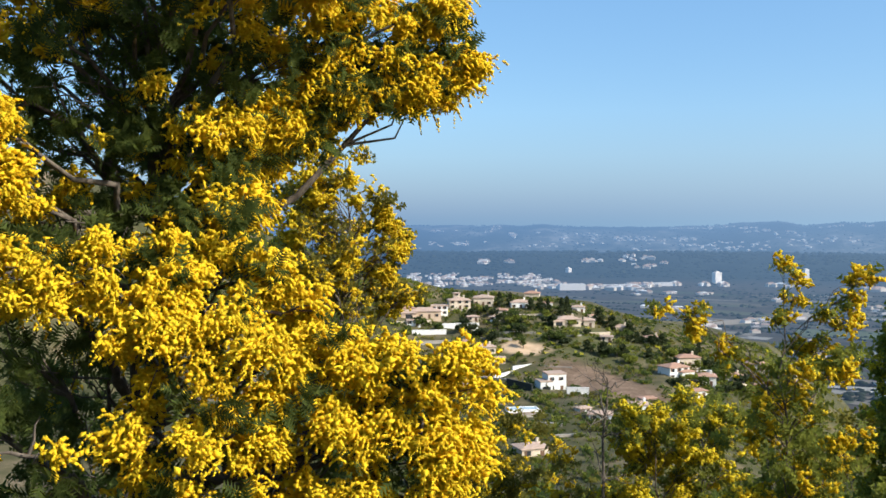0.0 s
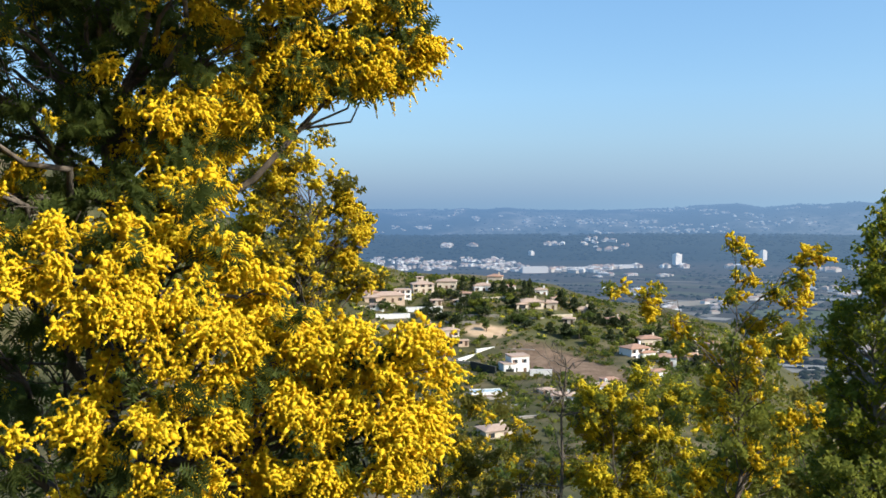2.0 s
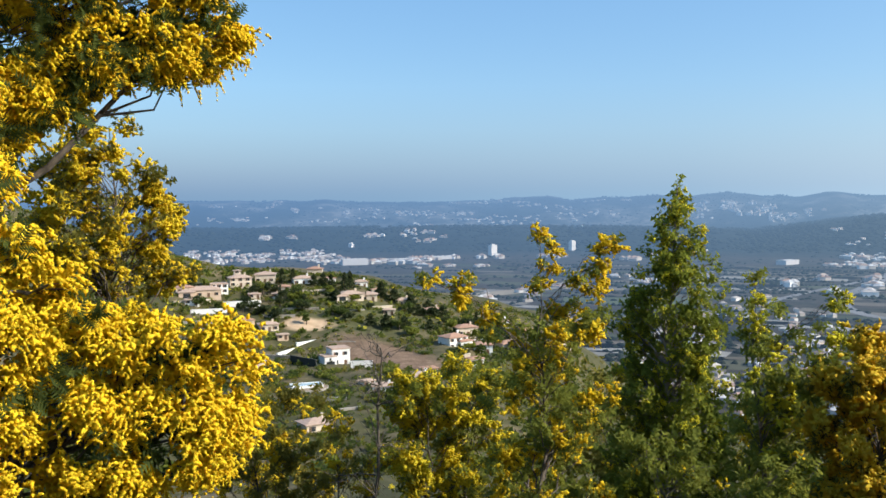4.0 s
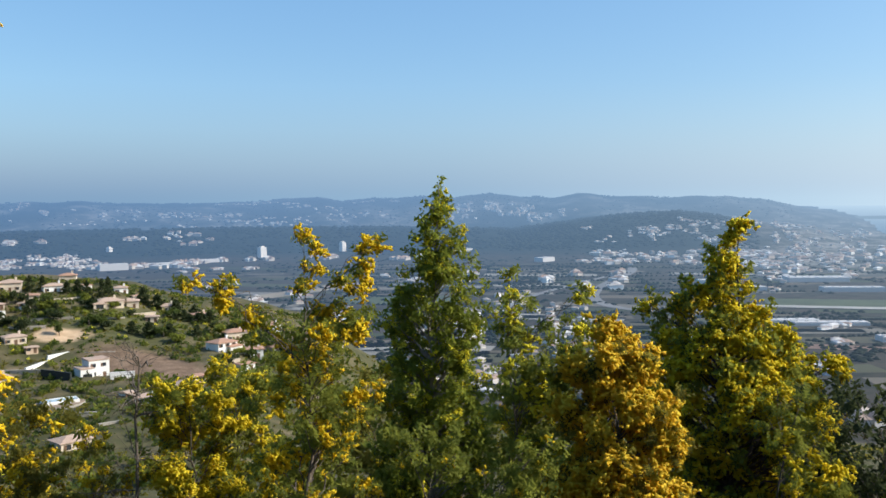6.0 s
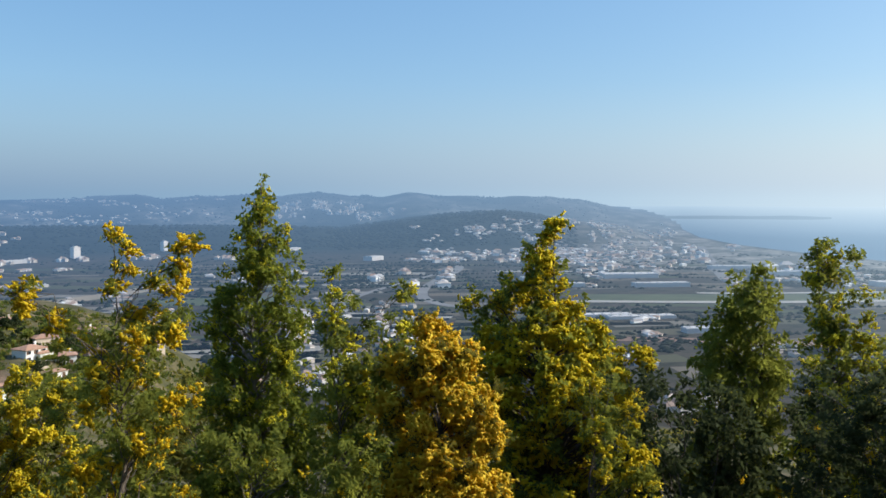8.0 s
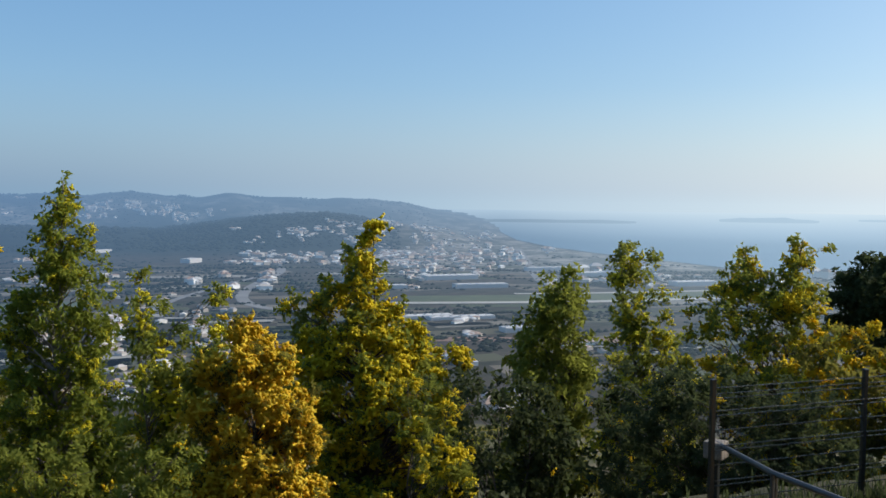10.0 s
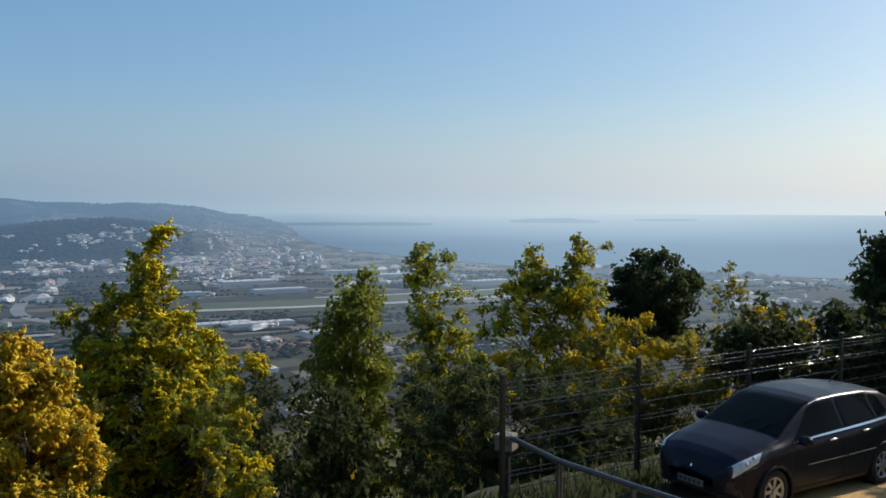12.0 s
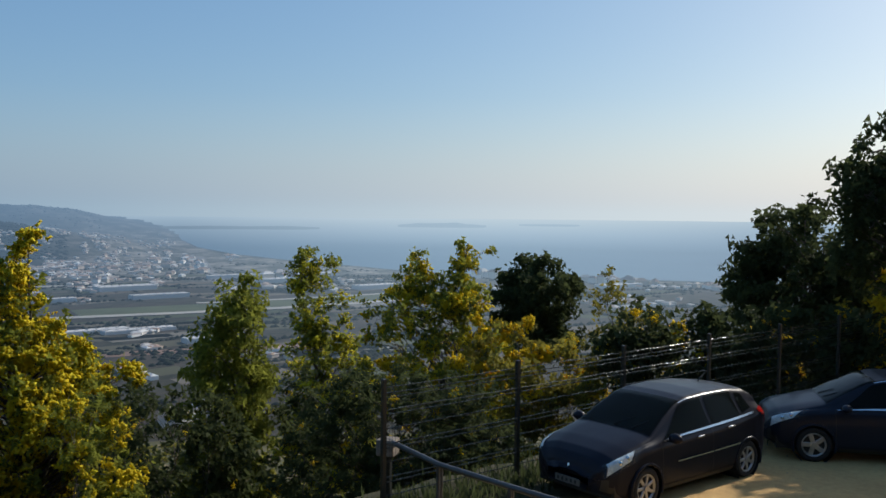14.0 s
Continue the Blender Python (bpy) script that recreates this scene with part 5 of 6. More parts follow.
# the bare dead stem
def dead_stem():
    rng = np.random.default_rng(31)
    root = rooted(9.5, 17)
    ob = thing("dead_tree", "bare grey dead stem with thin twigs", "dead tree", tuple(root))
    top = rise(10.4, -10.0, 17) - root
    spine = bent((0, 0, -0.3), top, 0, 12, rng, 0.03)
    child("trunk", mesh_of("trunk", *tube_arrays(spine, np.linspace(0.07, 0.012, 12), 7), M["bark"], smooth=True), ob)
    tw = []
    for k in range(46):
        i = rng.integers(5, 12)
        d = rng.normal(size=3) * [0.55, 0.55, 0.25] + [0, 0, 0.35]
        e = spine[i] + d * rng.uniform(0.5, 1.2)
        line = bent(spine[i], e, 0.05, 6, rng, 0.06)
        tw.append(tube_arrays(line, np.linspace(0.014, 0.004, 6), 4))
        for _ in range(3):
            m = line[rng.integers(2, 6)]
            tw.append(tube_arrays(bent(m, m + rng.normal(size=3) * 0.22 + [0, 0, 0.08], 0.02, 4, rng, 0.06), np.linspace(0.006, 0.003, 4), 3))
    child("twig_tangle", mesh_of("twig_tangle", *joined(tw), M["bark"], smooth=True), ob)


dead_stem()


# ---- the village on the spur ----
def hip_roof(w, d, h, rise_h, over=0.5):
    bm = bmesh.new()
    a, b = w / 2 + over, d / 2 + over
    k = max(0.3, a - b)
    low = [bm.verts.new(p) for p in ((-a, -b, h), (a, -b, h), (a, b, h), (-a, b, h))]
    lip = [bm.verts.new(v.co + Vector((0, 0, 0.22))) for v in low]
    top = [bm.verts.new((-k, 0, h + rise_h)), bm.verts.new((k, 0, h + rise_h))]
    bm.faces.new(low[::-1])
    for i in range(4):
        bm.faces.new((low[i], low[(i + 1) % 4], lip[(i + 1) % 4], lip[i]))
    bm.faces.new((lip[0], lip[1], top[1], top[0])), bm.faces.new((lip[1], lip[2], top[1]))
    bm.faces.new((lip[2], lip[3], top[0], top[1])), bm.faces.new((lip[3], lip[0], top[0]))
    return bm


def villa(label, at, turn, w, d, h, wall="plaster_cream", roof="roof_pale", windows=3, storeys=1, flat=False, chimney=True, wing=None):
    """A house: walls, roof, windows with sills and shutters, a door, perhaps a lower wing."""
    w, d, h = 0.88 * w, 0.88 * d, 0.88 * h
    wing = wing and tuple(0.88 * v for v in wing)
    at = np.asarray(at) - [0, 0, 0.22 * h]
    ob = thing("villa", label, "house", tuple(at), turn, "villas on the spur")
    bm = bmesh.new()
    box(bm, (-w / 2, -d / 2, -4), (w / 2, d / 2, h))
    part("wall", bm, M[wall], ob)
    if flat:
        bm = bmesh.new()
        box(bm, (-w / 2 - 0.25, -d / 2 - 0.25, h), (w / 2 + 0.25, d / 2 + 0.25, h + 0.45))
    else:
        bm = hip_roof(w, d, h, min(w, d) * 0.2)
    top = part("roof", bm, M[roof], ob)
    if chimney and not flat:
        bm = bmesh.new()
        box(bm, (w * 0.2, -0.4, h), (w * 0.2 + 0.8, 0.4, h + min(w, d) * 0.2 + 0.9))
        part("chimney", bm, M[wall], top)
    for s in range(storeys):
        z = h * s / storeys + 0.9
        for k in range(windows):
            x = -w / 2 + w * (k + 0.5) / windows
            door = s == 0 and k == windows // 2
            bm = bmesh.new()
            box(bm, (x - 0.6, -d / 2 - 0.05, 0.0 if door else z), (x + 0.6, -d / 2 + 0.1, 2.1 if door else z + 1.3))
            pane = part("door" if door else "window", bm, M["shutter"] if door else M["pane_far"], ob)
            if not door:
                bm = bmesh.new()
                box(bm, (x - 1.25, -d / 2 - 0.12, z), (x - 0.65, -d / 2, z + 1.3))
                part("shutter", bm, M["shutter"], pane)
        bm = bmesh.new()
        box(bm, (w / 2 - 0.1, -0.6, z), (w / 2 + 0.05, 0.6, z + 1.3))
        part("window", bm, M["pane_far"], ob)
    if wing:
        wx, ww, wd, wh = wing
        bm = bmesh.new()
        box(bm, (wx - ww / 2, -d / 2 - wd * 0.3, -4), (wx + ww / 2, -d / 2 + wd * 0.7 + 0.003, wh))
        side = part("wing", bm, M[wall], ob)
        bm = bmesh.new()
        if flat:
            box(bm, (wx - ww / 2 - 0.2, -d / 2 - wd * 0.3 - 0.2, wh), (wx + ww / 2 + 0.2, -d / 2 + wd * 0.7, wh + 0.3))
        else:
            bm.free()
            bm = hip_roof(ww, wd, wh, 1.2)
            bmesh.ops.translate(bm, verts=bm.verts, vec=(wx, -d / 2 + wd * 0.2, 0))
        part("wing_roof", bm, M[roof], side)
        bm = bmesh.new()
        box(bm, (wx - 1.6, -d / 2 - wd * 0.3 - 0.05, 0.3), (wx + 1.6, -d / 2 - wd * 0.3 + 0.05, 2.3))
        part("window", bm, M["pane_far"], side)
    return ob


SPUR = 200.0
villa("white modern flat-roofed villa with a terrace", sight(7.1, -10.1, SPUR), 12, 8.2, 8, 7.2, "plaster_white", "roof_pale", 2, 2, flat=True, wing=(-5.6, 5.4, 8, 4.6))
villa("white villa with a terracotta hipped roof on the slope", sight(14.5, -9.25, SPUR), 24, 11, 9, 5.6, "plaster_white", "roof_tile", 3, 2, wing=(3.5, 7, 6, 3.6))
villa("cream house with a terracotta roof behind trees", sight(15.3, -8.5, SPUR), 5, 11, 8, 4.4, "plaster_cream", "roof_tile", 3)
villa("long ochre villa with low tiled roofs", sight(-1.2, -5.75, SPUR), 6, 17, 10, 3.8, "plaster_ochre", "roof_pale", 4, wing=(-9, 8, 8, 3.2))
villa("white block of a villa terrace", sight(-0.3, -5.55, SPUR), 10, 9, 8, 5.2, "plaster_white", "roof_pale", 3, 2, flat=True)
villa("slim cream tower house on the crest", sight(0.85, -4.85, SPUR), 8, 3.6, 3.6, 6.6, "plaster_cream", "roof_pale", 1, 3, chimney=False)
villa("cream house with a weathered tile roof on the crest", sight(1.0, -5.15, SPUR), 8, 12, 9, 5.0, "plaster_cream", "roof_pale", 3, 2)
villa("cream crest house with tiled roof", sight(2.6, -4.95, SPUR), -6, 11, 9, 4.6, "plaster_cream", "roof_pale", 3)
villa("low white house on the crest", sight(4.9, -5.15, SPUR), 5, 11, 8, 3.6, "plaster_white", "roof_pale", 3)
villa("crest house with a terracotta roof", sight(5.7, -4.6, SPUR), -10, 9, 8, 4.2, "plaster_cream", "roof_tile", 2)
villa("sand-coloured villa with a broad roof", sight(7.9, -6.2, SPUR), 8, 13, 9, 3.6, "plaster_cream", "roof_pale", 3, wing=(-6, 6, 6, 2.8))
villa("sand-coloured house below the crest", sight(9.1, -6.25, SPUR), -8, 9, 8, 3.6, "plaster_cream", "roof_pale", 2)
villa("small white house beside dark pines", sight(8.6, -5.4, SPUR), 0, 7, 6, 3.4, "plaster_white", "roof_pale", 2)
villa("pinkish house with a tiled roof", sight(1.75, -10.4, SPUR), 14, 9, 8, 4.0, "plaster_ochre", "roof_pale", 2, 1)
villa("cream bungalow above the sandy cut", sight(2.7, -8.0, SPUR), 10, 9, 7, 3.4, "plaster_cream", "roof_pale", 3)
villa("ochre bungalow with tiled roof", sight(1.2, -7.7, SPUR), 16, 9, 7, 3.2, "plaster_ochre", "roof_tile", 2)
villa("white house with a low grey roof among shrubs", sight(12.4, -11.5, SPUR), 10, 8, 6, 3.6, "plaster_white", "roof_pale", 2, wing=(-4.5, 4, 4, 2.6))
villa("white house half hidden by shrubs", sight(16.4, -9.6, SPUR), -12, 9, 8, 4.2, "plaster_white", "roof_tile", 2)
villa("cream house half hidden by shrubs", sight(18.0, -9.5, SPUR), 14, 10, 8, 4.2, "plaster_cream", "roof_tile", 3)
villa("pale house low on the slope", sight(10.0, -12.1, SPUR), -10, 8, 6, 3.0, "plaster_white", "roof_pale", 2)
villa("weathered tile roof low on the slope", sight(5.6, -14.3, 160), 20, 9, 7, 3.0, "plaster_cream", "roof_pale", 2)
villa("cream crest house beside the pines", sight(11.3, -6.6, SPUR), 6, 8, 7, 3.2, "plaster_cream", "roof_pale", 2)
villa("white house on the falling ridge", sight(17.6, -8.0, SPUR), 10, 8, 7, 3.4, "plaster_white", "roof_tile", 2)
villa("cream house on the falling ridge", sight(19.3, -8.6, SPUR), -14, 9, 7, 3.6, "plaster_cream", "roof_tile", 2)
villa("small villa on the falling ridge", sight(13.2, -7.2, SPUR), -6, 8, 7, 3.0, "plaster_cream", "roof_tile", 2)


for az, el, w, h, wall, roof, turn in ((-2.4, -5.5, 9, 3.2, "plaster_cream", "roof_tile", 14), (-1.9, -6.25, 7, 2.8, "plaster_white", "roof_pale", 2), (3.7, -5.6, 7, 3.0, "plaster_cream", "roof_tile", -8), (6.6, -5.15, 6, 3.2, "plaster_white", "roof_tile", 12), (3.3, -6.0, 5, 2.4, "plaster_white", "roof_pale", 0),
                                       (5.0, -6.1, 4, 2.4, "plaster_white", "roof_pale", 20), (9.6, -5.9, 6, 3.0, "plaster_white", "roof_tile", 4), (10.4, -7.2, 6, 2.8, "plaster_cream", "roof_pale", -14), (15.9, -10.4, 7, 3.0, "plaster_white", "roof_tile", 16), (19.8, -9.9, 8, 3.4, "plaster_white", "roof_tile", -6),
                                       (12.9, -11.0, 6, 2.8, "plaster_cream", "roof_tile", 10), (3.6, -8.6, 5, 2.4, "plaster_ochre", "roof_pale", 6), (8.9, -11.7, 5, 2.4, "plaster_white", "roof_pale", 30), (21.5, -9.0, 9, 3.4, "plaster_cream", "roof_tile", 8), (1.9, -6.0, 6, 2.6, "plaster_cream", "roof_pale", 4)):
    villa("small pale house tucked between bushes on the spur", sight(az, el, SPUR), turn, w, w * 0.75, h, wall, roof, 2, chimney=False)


def garden_wall(label, a, b, h, material, thick=0.6):
    """A wall between two points of the ground, with a coping."""
    a, b = np.asarray(a), np.asarray(b)
    d = b - a
    n = float(np.hypot(d[0], d[1]))
    ob = thing("garden_wall", label, "wall", (a[0], a[1], min(a[2], b[2])), math.degrees(math.atan2(d[1], d[0])), "garden walls")
    dz = abs(float(d[2]))
    bm = bmesh.new()
    box(bm, (0, -thick / 2, -3), (n, thick / 2, h + dz * 0.5))
    part("wall_body", bm, M[material], ob)
    bm = bmesh.new()
    box(bm, (-0.1, -thick / 2 - 0.1, h + dz * 0.5), (n + 0.1, thick / 2 + 0.1, h + dz * 0.5 + 0.2))
    part("coping", bm, M[material], ob)
    return ob


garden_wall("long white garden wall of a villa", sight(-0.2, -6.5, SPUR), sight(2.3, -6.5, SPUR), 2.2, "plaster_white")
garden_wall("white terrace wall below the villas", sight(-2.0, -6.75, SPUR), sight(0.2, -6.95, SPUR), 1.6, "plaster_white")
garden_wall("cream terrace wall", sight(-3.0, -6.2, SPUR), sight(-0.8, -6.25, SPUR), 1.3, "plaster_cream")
garden_wall("pale wall along a driveway", sight(3.25, -9.75, SPUR), sight(4.45, -9.1, SPUR), 0.3, "plaster_white")
garden_wall("pale wall along a driveway", sight(4.45, -9.1, SPUR), sight(6.1, -8.65, SPUR), 0.3, "plaster_white")
garden_wall("grey retaining wall below the drive", sight(1.6, -9.75, SPUR), sight(4.3, -9.95, SPUR), 1.4, "wall_stone")
garden_wall("dark fabric windbreak beside the white villa", sight(4.1, -10.15, SPUR), sight(5.7, -10.5, SPUR), 2.8, "screen")
garden_wall("white terrace wall of the modern villa", sight(7.9, -10.5, SPUR), sight(9.3, -10.5, SPUR), 1.9, "plaster_white")
garden_wall("stone terrace wall on the slope", sight(5.6, -12.5, 160), sight(7.6, -12.6, 160), 0.8, "wall_stone")
garden_wall("stone terrace wall on the slope", sight(7.2, -13.3, 160), sight(8.6, -13.2, 160), 0.8, "wall_stone")


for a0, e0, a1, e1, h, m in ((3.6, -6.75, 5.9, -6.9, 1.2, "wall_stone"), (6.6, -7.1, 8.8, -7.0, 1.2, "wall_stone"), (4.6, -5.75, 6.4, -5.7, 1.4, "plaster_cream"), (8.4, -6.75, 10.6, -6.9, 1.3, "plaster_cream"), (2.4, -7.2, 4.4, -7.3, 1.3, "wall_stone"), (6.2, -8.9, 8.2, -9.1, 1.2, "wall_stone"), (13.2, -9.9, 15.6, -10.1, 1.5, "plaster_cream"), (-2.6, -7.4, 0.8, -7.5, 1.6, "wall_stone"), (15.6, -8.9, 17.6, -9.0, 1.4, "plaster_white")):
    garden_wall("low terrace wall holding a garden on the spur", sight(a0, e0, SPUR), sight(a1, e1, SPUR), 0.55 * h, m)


def pool_terrace():
    c = sight(5.05, -11.75, SPUR)
    ob = thing("pool_terrace", "brown stone pool terrace with a white-walled pool", "pool", tuple(c), 6)
    bm = bmesh.new()
    bmesh.ops.create_cone(bm, cap_ends=True, segments=40, radius1=1, radius2=0.96, depth=1, matrix=Matrix.Translation((0, 0, -2.0)) @ Matrix.Diagonal((7.8, 6.5, 4.6, 1)))
    part("terrace_wall", bm, M["wall_stone"], ob)
    bm = bmesh.new()
    bmesh.ops.create_cone(bm, cap_ends=True, segments=40, radius1=1, radius2=1, depth=1, matrix=Matrix.Translation((0, 0, 0.36)) @ Matrix.Diagonal((7.2, 5.9, 0.12, 1)))
    part("deck", bm, M["deck_stone"], ob)
    bm = bmesh.new()
    for lo, hi in (((-5.2, -2.6, 0.42), (5.2, -2.3, 1.35)), ((-5.2, 2.3, 0.42), (5.2, 2.6, 1.35)), ((-5.2, -2.3, 0.42), (-4.9, 2.3, 1.35)), ((4.9, -2.3, 0.42), (5.2, 2.3, 1.35))):
        box(bm, lo, hi)
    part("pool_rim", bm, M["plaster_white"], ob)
    bm = bmesh.new()
    box(bm, (-4.9, -2.3, 0.43), (4.9, 2.3, 1.2))
    part("water", bm, M["pool_water"], ob)


pool_terrace()

# ---- scrub, hedges and pines of the spur ----
SHRUB = (np.array([(-.5, -.32, 0), (.5, -.32, .1), (.5, .32, 0), (-.5, .32, .1)], float), np.array([(0, 1, 2, 3)]))


def bush_cloud(rng, places, sizes, leaves, leaf=0.42, tall=0.9):
    """Many bushes of loose leaf tufts as arrays."""
    n = len(places)
    d = rng.normal(size=(n, leaves, 3))
    d /= np.linalg.norm(d, axis=2)[..., None]
    d[..., 2] = np.abs(d[..., 2]) * tall + 0.05
    lump = 0.75 + 0.35 * np.sin(d[..., 0:1] * 5 + rng.uniform(0, 6, (n, 1, 1))) * np.cos(d[..., 1:2] * 4)
    p = np.asarray(places)[:, None] + d * lump * rng.uniform(0.55, 1.0, (n, leaves, 1)) * np.asarray(sizes).reshape(-1, 1, 1)
    p = p.reshape(-1, 3)
    return strewn(SHRUB, p, turns(rng, len(p)), rng.uniform(0.6, 1.4, len(p)) * leaf * np.repeat(np.asarray(sizes), leaves))


rng = np.random.default_rng(77)
for name, label, mat, n, size, leaves, floor in (("hillside_scrub", "dark green scrub on the spur", "leaf_shade_green", 3300, (0.8, 2.6), 18, -0.4), ("hillside_olives", "olive-green bushes on the spur", "leaf_olive", 3400, (0.7, 1.9), 16, -0.6),
                                                 ("hillside_mimosas", "yellow-green mimosas on the spur", "blossom_lime", 220, (0.8, 1.7), 44, -0.05), ("garden_trees", "fresh green garden trees on the spur", "leaf", 1100, (1.0, 2.8), 24, -0.4)):
    a, d = rng.uniform(-12, 27, 4 * n), np.sqrt(rng.uniform(180 ** 2, 490 ** 2, 4 * n))
    p = ground_points(a, d)
    belt = np.array([noise.noise(Vector((x * 0.022, y * 0.022, len(name)))) for x, y in p[:, :2]])
    keep = belt > floor
    for az, el, w in ((5.2, -7.75, 9), (7.0, -10.3, 8), (7.6, -11.1, 6), (5.0, -11.9, 8), (5.2, -11.3, 7), (14.5, -9.6, 7), (3.8, -9.5, 5), (5.2, -9.0, 6), (0.5, -6.9, 8)):
        c = sight(az, el, SPUR)
        keep &= np.hypot(p[:, 0] - c[0], p[:, 1] - c[1]) > w
    q, way = p[:, :2] - BANK[:2], (BANK_B - BANK_A)[:2] / np.hypot(*(BANK_B - BANK_A)[:2])
    u = np.stack([q @ way, q @ [-way[1], way[0]]], -1)
    keep &= (np.hypot(u[:, 0] / BANK_HALF, u[:, 1] / 13) > 0.95) | (rng.uniform(0, 1, len(p)) < 0.04)
    p = p[keep][:n]
    v, f = bush_cloud(rng, p, rng.uniform(*size, len(p)), leaves, 0.26 if leaves > 40 else 0.42)
    tagged(new(name, mesh_of(name, v, f, M[mat])), label, "scrub", kind="stuff")

a, d = rng.uniform(20, 64, 900), np.sqrt(rng.uniform(60 ** 2, 560 ** 2, 900))
v, f = bush_cloud(rng, ground_points(a, d), rng.uniform(1.5, 3.5, 900), 30, 0.32)
tagged(new("slope_scrub", mesh_of("slope_scrub", v, f, M["leaf_olive"])), "olive scrub on the steep slope", "scrub", kind="stuff")
for name, label, mat, n, size in (("near_slope_scrub", "olive scrub on the slope below the lookout", "leaf_olive", 420, (0.7, 1.8)), ("near_slope_mimosas", "yellow-flowered shrubs on the slope below the lookout", "blossom_pale", 110, (0.4, 0.9))):
    a, d = rng.uniform(-12, 24, n), np.sqrt(rng.uniform(32 ** 2, 190 ** 2, n))
    v, f = bush_cloud(rng, ground_points(a, d), rng.uniform(*size, n), 60, 0.2)
    tagged(new(name, mesh_of(name, v, f, M[mat])), label, "scrub", kind="stuff")
a, d = rng.uniform(62, 102, 500), np.sqrt(rng.uniform(26 ** 2, 300 ** 2, 500))
v, f = bush_cloud(rng, ground_points(a, d), rng.uniform(1.2, 2.6, 500), 40, 0.3)
tagged(new("bank_scrub", mesh_of("bank_scrub", v, f, M["leaf_dark"])), "dark scrub on the bank beyond the fence", "scrub", kind="stuff")


def conifer(az, el, h, w, label="dark pine standing among the villas", lean=1.0):
    rng = np.random.default_rng(int(abs(az * 100)) + 7)
    c = sight(az, el, SPUR)
    ob = thing("pine", label, "tree", tuple(c), group="pines on the spur")
    child("trunk", mesh_of("trunk", *tube_arrays([(0, 0, -1), (0.1, 0, h * 0.5), (0, 0, h * 0.95)], [0.25, 0.16, 0.04], 6), M["bark"]), ob)
    n = 420
    t = rng.uniform(0.1, 1, n)
    r = w / 2 * (1 - t ** (1.6 * lean)) ** 0.7 * np.sqrt(rng.uniform(0.2, 1, n)) * (0.8 + 0.3 * np.sin(t * 17))
    q = rng.uniform(0, 6.28, n)
    p = np.stack([r * np.cos(q), r * np.sin(q), t * h], -1)
    child("foliage", mesh_of("foliage", *strewn(SHRUB, p, turns(rng, n), rng.uniform(0.5, 1.0, n) * w * 0.16), M["leaf_dark"]), ob)
    return ob


for az, el, h, w in ((7.55, -5.75, 9.5, 5.5), (6.7, -5.5, 7, 5), (3.6, -5.15, 7.5, 5.5), (4.3, -5.1, 7, 5), (6.2, -5.3, 6, 6), (7.9, -5.6, 9, 6), (5.6, -5.4, 6, 6), (9.9, -6.2, 8, 8), (10.7, -6.5, 7, 8), (11.8, -6.8, 6, 8), (12.9, -7.0, 5, 7), (13.8, -7.4, 5, 7), (11.6, -6.5, 5.5, 3), (8.9, -6.35, 5, 1.6), (7.0, -6.4, 6, 5), (-2.6, -5.3, 8, 7), (-1.9, -5.2, 7, 7),
                     (10.2, -8.1, 6, 8), (11.4, -8.2, 5.5, 7), (9.2, -7.9, 5, 6), (13.0, -8.3, 5, 6), (16.0, -7.9, 6, 4), (14.9, -10.1, 5, 5), (12.3, -7.3, 5, 5), (6.6, -10.3, 2.5, 2), (5.0, -6.5, 5, 5)):
    conifer(az, el, h, w)


def garden_tree(az, el, h, w, leaf):
    """A broad leafy tree on a short trunk."""
    rng = np.random.default_rng(int(abs(az * 130)) + 3)
    ob = thing("garden_tree", "broad dark green tree in a villa garden", "tree", tuple(sight(az, el, SPUR)), group="garden trees on the spur")
    child("trunk", mesh_of("trunk", *tube_arrays([(0, 0, -1), (0.1, 0, h * 0.4), (0, 0.1, h * 0.7)], [0.22, 0.16, 0.06], 6), M["bark"]), ob)
    lobes = rng.normal(size=(6, 3)) * [w * 0.22, w * 0.22, h * 0.12] + [0, 0, h * 0.6]
    d = rng.normal(size=(260, 3))
    d /= np.linalg.norm(d, axis=1)[:, None]
    p = lobes[rng.integers(0, 6, 260)] + d * rng.uniform(0.6, 1.0, (260, 1)) * [w * 0.27, w * 0.27, h * 0.24]
    child("foliage", mesh_of("foliage", *strewn(SHRUB, p, turns(rng, 260), rng.uniform(0.6, 1.2, 260) * w * 0.15), M[leaf]), ob)
    return ob


rng = np.random.default_rng(41)
for k in range(54):
    az = rng.uniform(-2.5, 19)
    garden_tree(az, np.interp(az, [-3, 8, 14, 20], [-5.2, -5.9, -7.6, -9.0]) - rng.uniform(0.0, 1.0) ** 1.5 * 2.2, rng.uniform(3, 6), rng.uniform(4, 8), ("leaf_dark", "leaf_dark", "leaf_shade_green", "leaf")[k % 4])


# ---- the car park: cars, fence, rail ----
def coat(name, color, rough=0.3, metal=0.0):
    s = Shade(name)
    dust = s.noise(1.7, 5)
    c = s.mix(s.math("MULTIPLY", dust, 0.008), color, (0.20, 0.17, 0.13))
    s.put(s.bsdf, "Coat Weight", 0.14), s.put(s.bsdf, "Coat Roughness", 0.04)
    return s.finish(c, s.span(dust, 0.3, 0.7, rough, rough + 0.08), metal, 0.1)


